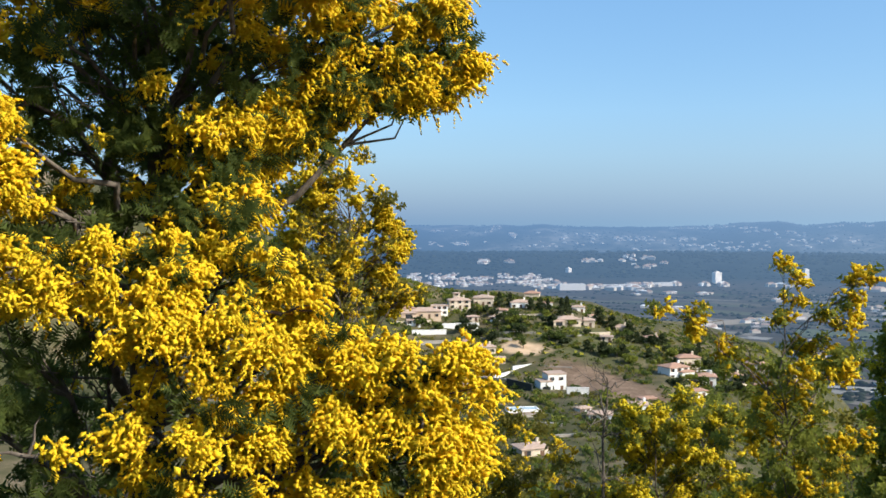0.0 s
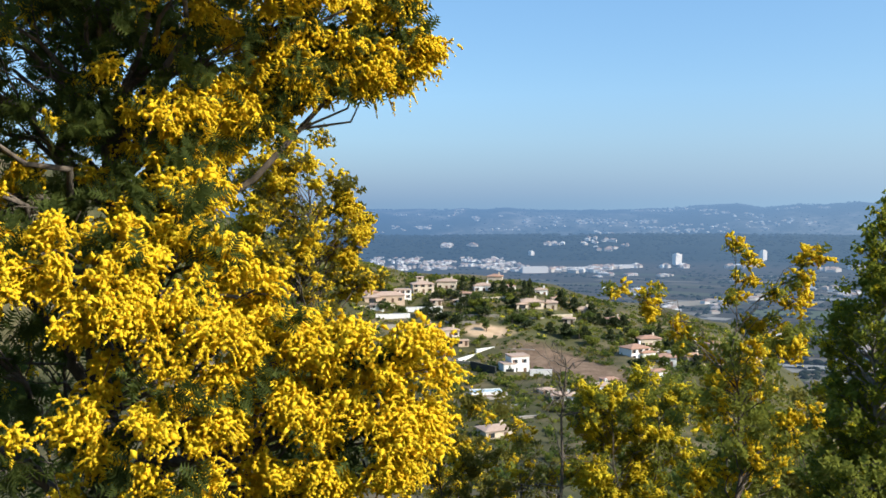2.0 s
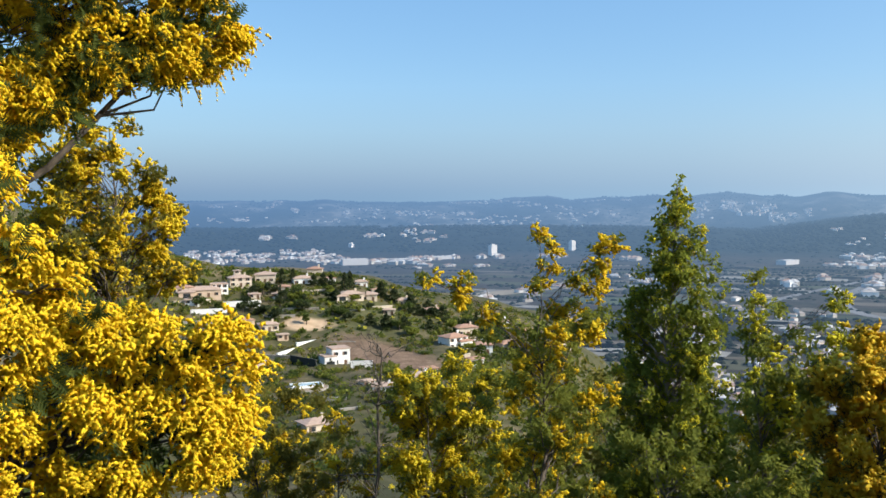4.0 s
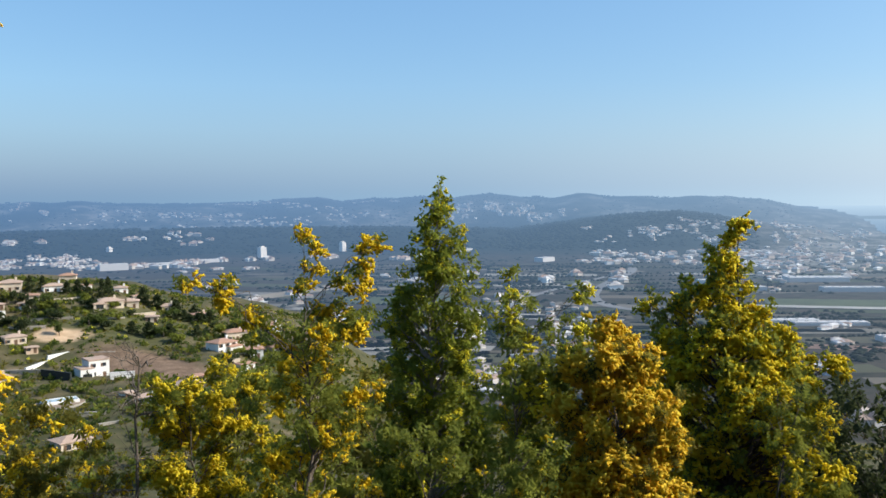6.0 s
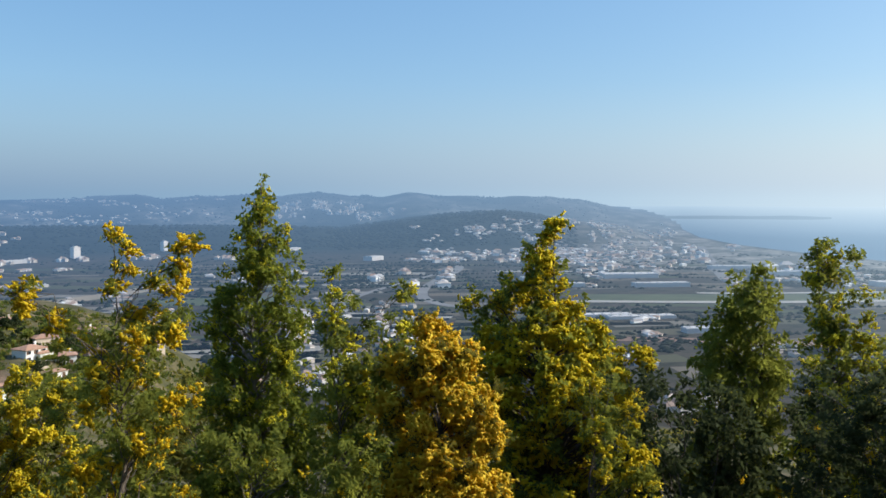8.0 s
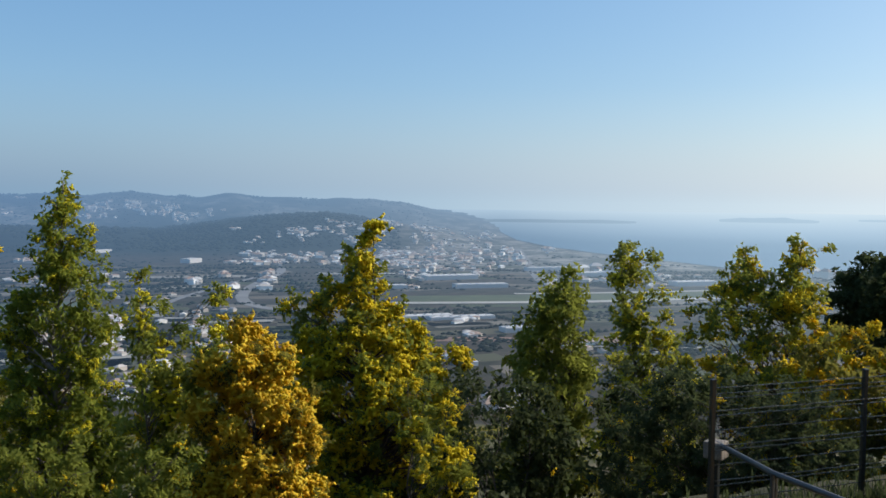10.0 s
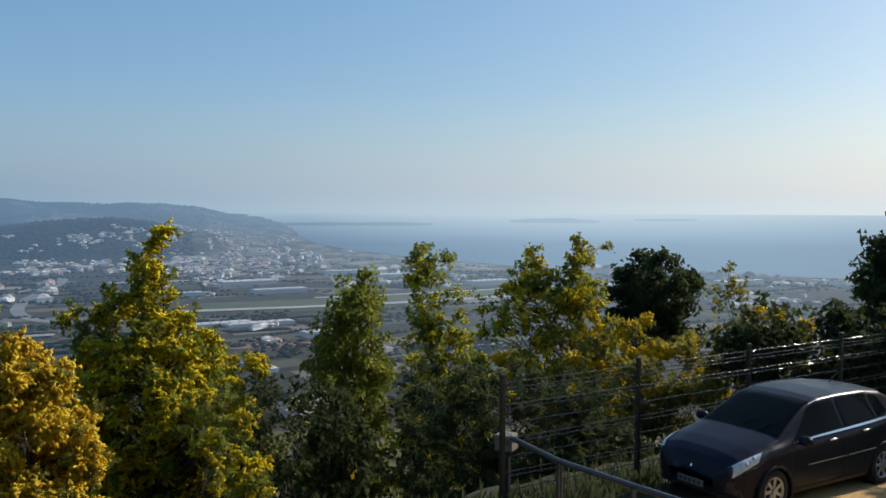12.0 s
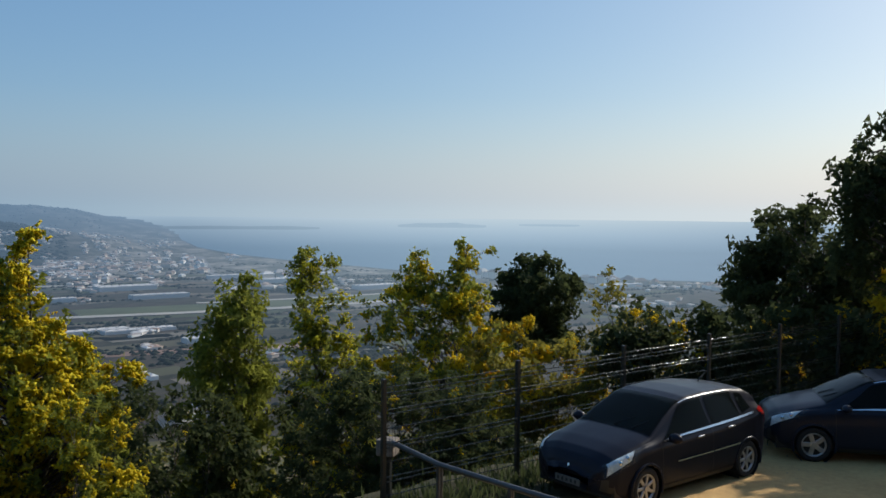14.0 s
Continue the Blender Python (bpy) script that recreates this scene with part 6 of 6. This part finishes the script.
M["paint_navy"] = coat("dark_navy_paint", (0.009, 0.010, 0.018))
M["paint_slate"] = coat("slate_blue_paint", (0.014, 0.018, 0.030))
M["rubber"] = plain("tyre_rubber", (0.018, 0.018, 0.018), 0.85, grain=20)
M["alloy"] = plain("silver_wheel", (0.50, 0.50, 0.50), 0.35, 0.8, grain=15)
M["black_plastic"] = plain("black_plastic", (0.015, 0.015, 0.016), 0.5, grain=20)
M["chrome"] = plain("bright_trim", (0.75, 0.75, 0.76), 0.15, 1.0, grain=20, amount=0.1)
# white plate darkened, with the shade at the car's nose put into it
M["plate_shaded"] = plain("number_plate", (0.13, 0.13, 0.125), 0.5, grain=20)
M["lamp_silver"] = plain("lamp_silver", (0.88, 0.90, 0.92), 0.2, 0.0, grain=12, amount=0.4)
M["lamp_red"] = plain("red_lamp", (0.45, 0.015, 0.01), 0.15, grain=20)


def glass(name, color, clear, rough=0.04, spec=0.22, tint=0.6):
    """Thin tinted glass: glossy, and partly clear."""
    s = Shade(name)
    s.finish(color, rough, spec=spec)
    t = s.node("ShaderNodeBsdfTransparent", Color=(tint, tint * 1.06, tint * 1.06, 1))
    m = s.node("ShaderNodeMixShader", Fac=clear)
    s.links.new(s.bsdf.outputs[0], m.inputs[1])
    s.links.new(t.outputs[0], m.inputs[2])
    s.links.new(m.outputs[0], s.out.inputs[0])
    return s.mat


M["car_glass"] = glass("tinted_car_glass", (0.008, 0.011, 0.010), 0.3, 0.02, 0.07, 0.45)
M["lamp_glass"] = glass("headlamp_glass", (0.30, 0.31, 0.32), 0.88, 0.03, 0.4, 0.92)

CAR_X = np.array([-1.93, -1.90, -1.82, -1.72, -1.5, -1.0, -0.4, 0.1, 0.4, 0.75, 1.10, 1.3, 1.6, 1.85, 1.98, 2.05, 2.075])
CAR_TOP = np.array([0.72, 1.02, 1.22, 1.33, 1.42, 1.48, 1.495, 1.475, 1.41, 1.235, 1.045, 1.0, 0.93, 0.85, 0.77, 0.66, 0.54])
CAR_WIDE = np.array([0.62, 0.72, 0.78, 0.805, 0.83, 0.85, 0.855, 0.855, 0.853, 0.85, 0.845, 0.84, 0.825, 0.775, 0.69, 0.56, 0.40])
CAR_ROOF = np.array([0.54, 0.58, 0.57, 0.56, 0.565, 0.585, 0.60, 0.60, 0.60, 0.645, 0.70, 0.70, 0.66, 0.60, 0.52, 0.42, 0.28])
CAR_BELT = np.array([0.56, 0.82, 1.02, 1.04, 1.02, 0.985, 0.955, 0.935, 0.925, 0.91, 0.895, 0.88, 0.83, 0.765, 0.69, 0.59, 0.47])


def car_section(x):
    """The half outline of the body at x, from the sill over the belt to the middle of the roof: (n, 2) of y, z."""
    g = lambda table: float(np.interp(x, CAR_X, table))
    w, zt, wr, zb = g(CAR_WIDE), g(CAR_TOP), g(CAR_ROOF), g(CAR_BELT)
    low = 0.19 + 0.10 * max(0, abs(x) - 1.7) / 0.3
    zb = min(zb, zt - 0.05)
    pts = [(w * 0.90, low), (w * 0.975, low + 0.10), (w, 0.50), (w * 0.992, zb - 0.10), (w * 0.955, zb), (wr + (w * 0.955 - wr) * 0.45, zb + (zt - 0.06 - zb) * 0.55), (wr, max(zb + 0.004, zt - 0.055)), (wr * 0.72, zt - 0.018), (wr * 0.36, zt - 0.004), (0, zt)]
    p = np.array(pts)
    t = np.arange(len(p))
    s = np.linspace(0, len(p) - 1, 37)
    # smooth curve through the points
    e = np.concatenate([[2 * p[0] - p[1]], p, [2 * p[-1] - p[-2]]])
    i = np.minimum(s.astype(int), len(p) - 2)
    f = (s - i)[:, None]
    a, b, c, d = e[i], e[i + 1], e[i + 2], e[i + 3]
    return 0.5 * (2 * b + (c - a) * f + (2 * a - 5 * b + 4 * c - d) * f ** 2 + (3 * b - a - 3 * c + d) * f ** 3)


STATIONS = np.concatenate([np.linspace(-1.93, -1.7, 10), np.linspace(-1.66, 1.7, 85), np.linspace(1.74, 2.075, 18)])
SECTIONS = np.array([car_section(x) for x in STATIONS])          # stations, 37, (y, z)


def car_point(x, v, lift=0.0, side=1):
    """A point of the body's skin: x along, v from sill (0) to roof middle (9), lifted outwards."""
    i = np.clip(np.searchsorted(STATIONS, x) - 1, 0, len(STATIONS) - 2)
    f = (x - STATIONS[i]) / (STATIONS[i + 1] - STATIONS[i])
    s = SECTIONS[i] * (1 - f) + SECTIONS[i + 1] * f
    k = v * 4.0
    y, z = np.interp(k, np.arange(37), s[:, 0]), np.interp(k, np.arange(37), s[:, 1])
    if lift:
        y2, z2 = np.interp(min(k + 0.5, 36), np.arange(37), s[:, 0]), np.interp(min(k + 0.5, 36), np.arange(37), s[:, 1])
        y1, z1 = np.interp(max(k - 0.5, 0), np.arange(37), s[:, 0]), np.interp(max(k - 0.5, 0), np.arange(37), s[:, 1])
        n = np.array([z2 - z1, y1 - y2])
        n /= np.linalg.norm(n) + 1e-9
        y, z = y + n[0] * lift, z + n[1] * lift
        x = x + lift * (0.8 if x > 1.6 else -0.8 if x < -1.7 else 0.25 if x > 0.2 and v > 5.5 else 0)
    return (x, y * side, z)


def skin(corners, nx=14, nv=8, lift=0.008, side=1, both=False):
    """A patch laid on the body between four (x, v) corners: rear low, front low, front high, rear high; or right across the roof."""
    (xa, va), (xb, vb), (xc, vc), (xd, vd) = corners
    bm = bmesh.new()
    grid = []
    rows = [(j / nv) for j in range(nv + 1)]
    for t in rows:
        row = []
        for k in range(nx + 1):
            s = k / nx
            x = (xa * (1 - s) + xb * s) * (1 - t) + (xd * (1 - s) + xc * s) * t
            v = (va * (1 - s) + vb * s) * (1 - t) + (vd * (1 - s) + vc * s) * t
            row.append(bm.verts.new(car_point(x, min(v, 9.0), lift, side)))
        grid.append(row)
    for j in range(nv):
        for k in range(nx):
            q = [grid[j][k], grid[j][k + 1], grid[j + 1][k + 1], grid[j + 1][k]]
            bm.faces.new(q if side > 0 else q[::-1])
    if both:
        g = bmesh.ops.duplicate(bm, geom=bm.verts[:] + bm.edges[:] + bm.faces[:])
        for v in (q for q in g["geom"] if isinstance(q, bmesh.types.BMVert)):
            v.co.y = -v.co.y
        bmesh.ops.reverse_faces(bm, faces=[q for q in g["geom"] if isinstance(q, bmesh.types.BMFace)])
        bmesh.ops.remove_doubles(bm, verts=bm.verts[:], dist=0.0005)
    return bm


def wheel_parts(parent, x, y, spokes, radius=0.30):
    """A tyre with a spoked cover."""
    side = 1 if y > 0 else -1
    v, f = [], []
    prof = [(0.60, -0.10), (0.93, -0.10), (1.0, -0.07), (1.0, 0.07), (0.93, 0.095), (0.70, 0.09), (0.66, 0.06)]
    n = 40
    for r, h in prof:
        v += [(radius * r * math.cos(a), h * side, radius * r * math.sin(a)) for a in np.linspace(0, 2 * math.pi, n, endpoint=False)]
    f = [(i * n + j, i * n + (j + 1) % n, (i + 1) * n + (j + 1) % n, (i + 1) * n + j) for i in range(len(prof) - 1) for j in range(n)]
    wheel = child("wheel", mesh_of("tyre", np.array(v), np.array(f), M["rubber"], smooth=True), parent, "black tyre with a silver cover")
    wheel.location = (x, y, radius)
    bm = bmesh.new()
    bmesh.ops.create_cone(bm, cap_ends=True, segments=32, radius1=radius * 0.69, radius2=radius * 0.69, depth=0.02, matrix=pose(0, side * 0.03, 0, 90, 0, 0))
    part("rim_back", bm, M["black_plastic"], wheel)
    for k in range(spokes):
        bm = bmesh.new()
        a = 360 / spokes * k
        bmesh.ops.create_cube(bm, size=1, matrix=pose(0, side * 0.065, 0, 0, a, 0) @ pose(radius * 0.38, 0, 0) @ Matrix.Diagonal((radius * 0.52, 0.025, radius * (0.26 if spokes < 7 else 0.17), 1)))
        bmesh.ops.bevel(bm, geom=bm.edges[:], offset=0.008, segments=1, affect="EDGES")
        part("spoke", bm, M["alloy"], wheel)
    bm = bmesh.new()
    bmesh.ops.create_cone(bm, cap_ends=True, segments=24, radius1=radius * 0.2, radius2=radius * 0.16, depth=0.05, matrix=pose(0, side * 0.075, 0, 90 if side < 0 else -90, 0, 0))
    part("hub_cap", bm, M["alloy"], wheel)
    bm, ring = bmesh.new(), []
    for r, h in ((0.60, 0.06), (0.64, 0.085), (0.70, 0.085), (0.715, 0.05)):
        ring.append([bm.verts.new((radius * r * math.cos(a), h * side, radius * r * math.sin(a))) for a in np.linspace(0, 2 * math.pi, 32, endpoint=False)])
    for i in range(3):
        for j in range(32):
            bm.faces.new((ring[i][j], ring[i][(j + 1) % 32], ring[i + 1][(j + 1) % 32], ring[i + 1][j]))
    part("rim", bm, M["alloy"], wheel, "silver rim", True)
    return wheel


def hatchback(label, at, turn, paint, spokes, strip_trim=True):
    """A five-door hatchback; x is forward, y to its left."""
    car = thing("car", label, "car", at, turn)
    n, k = len(STATIONS), 37
    right = SECTIONS[:, ::-1][:, 1:] * [-1, 1]
    full = np.concatenate([SECTIONS, right], 1)
    m = full.shape[1]
    V = np.concatenate([np.repeat(STATIONS, m)[:, None], full.reshape(-1, 2)], 1)
    i, j = np.meshgrid(np.arange(n - 1), np.arange(m - 1), indexing="ij")
    F = np.stack([i * m + j, (i + 1) * m + j, (i + 1) * m + j + 1, i * m + j + 1], -1).reshape(-1, 4)
    mid = V[F].mean(1)
    arch = np.minimum(np.hypot(mid[:, 0] - 1.29, mid[:, 2] - 0.30), np.hypot(mid[:, 0] + 1.285, mid[:, 2] - 0.30)) < 0.345
    F = F[~(arch & (np.abs(mid[:, 1]) > 0.5))]
    extra = [list(range(0, m, 1)), list(range((n - 1) * m, n * m))]
    me = bpy.data.meshes.new("body")
    me.from_pydata(V.tolist(), [], F.tolist() + [extra[0][::-1], extra[1]])
    me.materials.append(M[paint])
    me.polygons.foreach_set("use_smooth", np.ones(len(me.polygons), bool))
    body = child("body", me, car, "glossy dark painted shell")
    bm = bmesh.new()
    box(bm, (-1.85, -0.74, 0.2), (1.9, 0.74, 0.42))
    part("underbody", bm, M["black_plastic"], car)
    for x in (1.29, -1.285):
        for s in (1, -1):
            wheel_parts(car, x, s * 0.735, spokes)
            a = np.linspace(-0.35, math.pi + 0.35, 30)
            edge = np.stack([x + 0.355 * np.cos(a), np.full(30, s * 0.838), 0.30 + 0.355 * np.sin(a)], -1)
            v, f = tube_arrays(edge, np.full(30, 0.022), 8)
            child("wheel_arch", mesh_of("wheel_arch", v, f, M[paint], smooth=True), car)
            bm = bmesh.new()
            bmesh.ops.create_cone(bm, cap_ends=False, segments=28, radius1=0.35, radius2=0.35, depth=0.42, matrix=pose(x, s * 0.62, 0.30, 90, 0, 0))
            part("arch_liner", bm, M["black_plastic"], car)
    part("windscreen", skin([(0.26, 6.1), (1.08, 6.05), (1.12, 9), (0.30, 9)], 18, 14, 0.008, 1, True), M["car_glass"], car, "dark raked windscreen", True)
    part("rear_window", skin([(-1.84, 6.2), (-1.62, 6.2), (-1.62, 9), (-1.84, 9)], 6, 10, 0.008, 1, True), M["car_glass"], car, smooth=True)
    for s in (1, -1):
        part("door_window", skin([(-0.26, 4.22), (0.88, 4.35), (0.34, 5.85), (-0.20, 5.85)], 14, 8, 0.009, s), M["car_glass"], car, smooth=True)
        part("door_window", skin([(-1.10, 4.25), (-0.33, 4.22), (-0.29, 5.85), (-1.04, 5.85)], 12, 8, 0.009, s), M["car_glass"], car, smooth=True)
        part("quarter_window", skin([(-1.46, 4.5), (-1.18, 4.3), (-1.14, 5.8), (-1.34, 5.7)], 6, 6, 0.009, s), M["car_glass"], car, smooth=True)
        lamp = part("headlight", skin([(1.52, 3.0), (2.02, 2.6), (1.99, 4.8), (1.34, 4.8)], 10, 8, 0.016, s), M["lamp_glass"], car, "clear swept headlight", True)
        part("reflector", skin([(1.63, 3.25), (1.99, 2.85), (1.96, 4.6), (1.50, 4.6)], 8, 6, 0.006, s), M["lamp_silver"], lamp, "silver lamp reflector", True)
        for x, v in ((1.82, 3.6), (1.68, 3.9)):
            bm = bmesh.new()
            bmesh.ops.create_uvsphere(bm, u_segments=12, v_segments=8, radius=0.045, matrix=Matrix.Translation(car_point(x, v, -0.02, s)))
            part("bulb_lens", bm, M["chrome"], lamp, "", True)
        part("tail_light", skin([(-1.90, 3.2), (-1.70, 3.2), (-1.62, 4.3), (-1.84, 4.6)], 6, 8, 0.014, s), M["lamp_red"], car, "red tail light", True)
        part("sill", skin([(-0.9, 0.1), (0.9, 0.1), (0.9, 0.9), (-0.9, 0.9)], 10, 3, 0.012, s), M["black_plastic"], car)
        for x0, x1 in ((-1.0, -0.31), (-0.27, 0.62)):
            if strip_trim:
                part("rub_strip", skin([(x0, 2.29), (x1, 2.29), (x1, 2.345), (x0, 2.345)], 10, 2, 0.022, s), M["chrome"], car, "bright side strip")
        for x in (-0.75, 0.05):
            bm = bmesh.new()
            p = car_point(x, 3.35, 0.03, s)
            box(bm, (p[0] - 0.09, p[1] - 0.018, p[2] - 0.016), (p[0] + 0.09, p[1] + 0.018, p[2] + 0.016), 0.012)
            part("door_handle", bm, M["chrome"], car, "small bright handle", True)
        bm = bmesh.new()
        bmesh.ops.create_uvsphere(bm, u_segments=16, v_segments=10, radius=1, matrix=Matrix.Translation((0.80, s * 0.95, 0.98)) @ Matrix.Diagonal((0.085, 0.115, 0.075, 1)))
        mirror = part("wing_mirror", bm, M[paint], car, "dark wing mirror", True)
        bm = bmesh.new()
        box(bm, (0.78, min(s * 0.83, s * 0.92), 0.92), (0.86, max(s * 0.83, s * 0.92), 0.95))
        part("mirror_arm", bm, M["black_plastic"], mirror)
        for seam in (-0.31, 0.93):
            part("door_seam", skin([(seam - 0.004, 0.9), (seam + 0.004, 0.9), (seam + 0.03, 4.2), (seam + 0.022, 4.2)], 1, 14, 0.003, s), M["black_plastic"], car)
    part("window_trim", skin([(-1.48, 4.03), (0.92, 4.12), (0.92, 4.22), (-1.48, 4.2)], 20, 1, 0.012, 1), M["chrome"], car, "bright window trim")
    # bright strips added for the sun glint along the roof edge
    for s in (1, -1):
        part("roof_glint", skin([(-1.2, 5.98), (0.3, 5.98), (0.3, 6.06), (-1.2, 6.02)], 20, 1, 0.014, s), M["chrome"], car, "bright strip for the sun glint on the roof edge")
    part("grille", skin([(1.97, 1.3), (2.03, 1.3), (2.03, 2.2), (1.97, 2.2)], 4, 4, 0.012, 1, False), M["black_plastic"], car)
    bm = bmesh.new()
    box(bm, (2.06, -0.24, 0.33), (2.085, 0.24, 0.43), 0.004)
    plate = part("number_plate", bm, M["plate_shaded"], car, "number plate with its white darkened")
    for k in range(5):
        bm = bmesh.new()
        box(bm, (2.0852, -0.20 + 0.085 * k, 0.355), (2.087, -0.16 + 0.085 * k, 0.405))
        part("plate_bar", bm, M["black_plastic"], plate)
    part("lower_grille", skin([(1.90, 0.5), (2.03, 0.5), (2.03, 1.3), (1.90, 1.3)], 6, 3, 0.006, 1), M["black_plastic"], car)
    part("lower_grille", skin([(1.90, 0.5), (2.03, 0.5), (2.03, 1.3), (1.90, 1.3)], 6, 3, 0.006, -1), M["black_plastic"], car)
    bm = bmesh.new()
    bmesh.ops.create_cone(bm, cap_ends=True, segments=4, radius1=0.035, radius2=0.03, depth=0.02, matrix=pose(2.055, 0, 0.60, 0, 72, 0) @ Matrix.Diagonal((1.2, 0.8, 1, 1)))
    part("badge", bm, M["chrome"], car, "small bright badge")
    v, f = tube_arrays([(-1.05, 0, 1.47), (-1.12, 0, 1.53), (-1.30, 0, 1.62)], [0.014, 0.008, 0.004], 6)
    child("aerial", mesh_of("aerial", v, f, M["black_plastic"]), car)
    for s in (0.16, -0.42):
        v, f = tube_arrays([car_point(1.08, 8.9 if s > 0 else 7.6, 0.02), car_point(0.86, 8.0 if s > 0 else 6.9, 0.02)], [0.008, 0.006], 5)
        v[:, 1] += 0.0
        child("wiper", mesh_of("wiper", v, f, M["black_plastic"]), car)
    car.scale = (0.96, 0.96, 0.96)
    return car


hatchback("dark navy five-door hatchback parked beside the fence", (14.52, 0.86, 0.0), 148.0, "paint_navy", 7)
hatchback("slate-blue hatchback parked behind the navy one", (17.40, -2.62, 0.0), 98.0, "paint_slate", 5, False)


# fence of stiff wire panels
def fence():
    ob = thing("wire_fence", "dark wire panel fence on slim posts along the car park", "fence", (*FENCE_A, 0.0), math.degrees(math.atan2(FENCE_DIR[1], FENCE_DIR[0])))
    pitch, count, high = 2.52, 7, 1.80
    levels = [0.06, 0.26, 0.46, 0.52, 0.72, 0.92, 0.98, 1.18, 1.38, 1.44, 1.60, 1.66, 1.74]
    for k in range(count + 1):
        bm = bmesh.new()
        box(bm, (pitch * k - 0.03, -0.03, -0.5), (pitch * k + 0.03, 0.03, high + 0.04), 0.004)
        post = part("fence_post", bm, M["fence_post"], ob)
        bm = bmesh.new()
        box(bm, (pitch * k - 0.034, -0.034, high + 0.04), (pitch * k + 0.034, 0.034, high + 0.06), 0.006)
        part("post_cap", bm, M["black_plastic"], post)
    rng = np.random.default_rng(4)
    for k in range(count):
        wires = []
        for z in levels:
            dent = 0.03 if any(abs(z - f) < 0.05 for f in (0.49, 0.95, 1.41)) else 0.0
            x = np.linspace(0.03, pitch - 0.03, 18)
            p = np.stack([pitch * k + x, np.full(18, -dent) + rng.normal(0, 0.003, 18), z + rng.normal(0, 0.003, 18)], -1)
            child("wire", mesh_of("wire", *tube_arrays(p, np.full(18, 0.0075), 6), M["fence_wire"], smooth=True), ob)
        for x in np.arange(0.05, pitch, 0.05):
            p = [(pitch * k + x, 0, 0.03), (pitch * k + x, 0, 0.44), (pitch * k + x, -0.03, 0.49), (pitch * k + x, 0, 0.54), (pitch * k + x, 0, 1.36), (pitch * k + x, -0.03, 1.41), (pitch * k + x, 0, 1.46), (pitch * k + x, 0, 1.78)]
            wires.append(tube_arrays(p, np.full(8, 0.0016), 3))
        tagged(child("wire_mesh", mesh_of("wire_mesh", *joined(wires), M["fence_wire"], smooth=True), ob), kind="stuff")


fence()


# the low guard rail round the edge
def guard_rail():
    ob = thing("guard_rail", "worn steel pipe guard rail with a concrete end post", "railing", (11.87, 4.25, 0.0))
    line = np.array([(0, 0), (-0.87, -1.07), (-1.43, -2.14), (-1.74, -2.78), (-2.2, -3.8)])
    top = 0.93
    bm = bmesh.new()
    box(bm, (-0.05, -0.05, -0.9), (0.05, 0.05, top - 0.20), 0.012)
    part("end_post", bm, M["fence_post"], ob, "dark slim end post")
    bm = bmesh.new()
    box(bm, (-0.13, -0.13, top - 0.20), (0.13, 0.13, top + 0.03), 0.02)
    part("post_head", bm, M["concrete"], ob, "square concrete cap")
    s = np.linspace(0, 4, 50)
    p = np.stack([np.interp(s, range(5), line[:, 0]), np.interp(s, range(5), line[:, 1]), np.full(50, top)], -1)
    child("handrail", mesh_of("handrail", *tube_arrays(p, np.full(50, 0.036), 10), M["galvanised"], smooth=True), ob)
    for a, b in line[1:]:
        for off in (-0.05, 0.06):
            child("upright", mesh_of("upright", *tube_arrays([(a + off, b, -1.0), (a + off, b, top)], [0.026, 0.026], 8), M["galvanised"], smooth=True), ob)


guard_rail()

# grass along the fence and pebbles on the sand
BLADE = (np.array([(-.05, 0, 0), (.05, 0, 0), (.02, .12, .7), (-.02, .3, 1.0)], float), np.array([(0, 1, 2, 3)]))
rng = np.random.default_rng(9)
n = 5200
s = rng.uniform(-1.5, 13, n)
q = FENCE_A + FENCE_DIR * s[:, None] + FENCE_OUT * rng.normal(-0.15, 0.35, n)[:, None]
spin = rng.uniform(0, 6.28, n)
c, sn, o = np.cos(spin), np.sin(spin), np.zeros(n)
rot = np.stack([np.stack([c, -sn, o], -1), np.stack([sn, c, o], -1), np.stack([o, o, o + 1], -1)], -2)
v, f = strewn(BLADE, np.c_[q, np.zeros(n)], rot, rng.uniform(0.08, 0.3, n))
tagged(new("grass", mesh_of("grass", v, f, M["leaf_dark"])), "rough green grass along the fence", "grass", kind="stuff")
n = 900
p = np.stack([rng.uniform(11, 24, n), rng.uniform(-9, 0.5, n), np.full(n, 0.0)], -1)
p = p[(p[:, :2] - FENCE_A) @ FENCE_OUT < -0.6]
v, f = strewn(PUFF, p, turns(rng, len(p)), rng.uniform(0.006, 0.022, len(p)))
tagged(new("gravel", mesh_of("gravel", v, f, M["concrete"])), "loose pebbles on trodden sand", "gravel", kind="stuff")
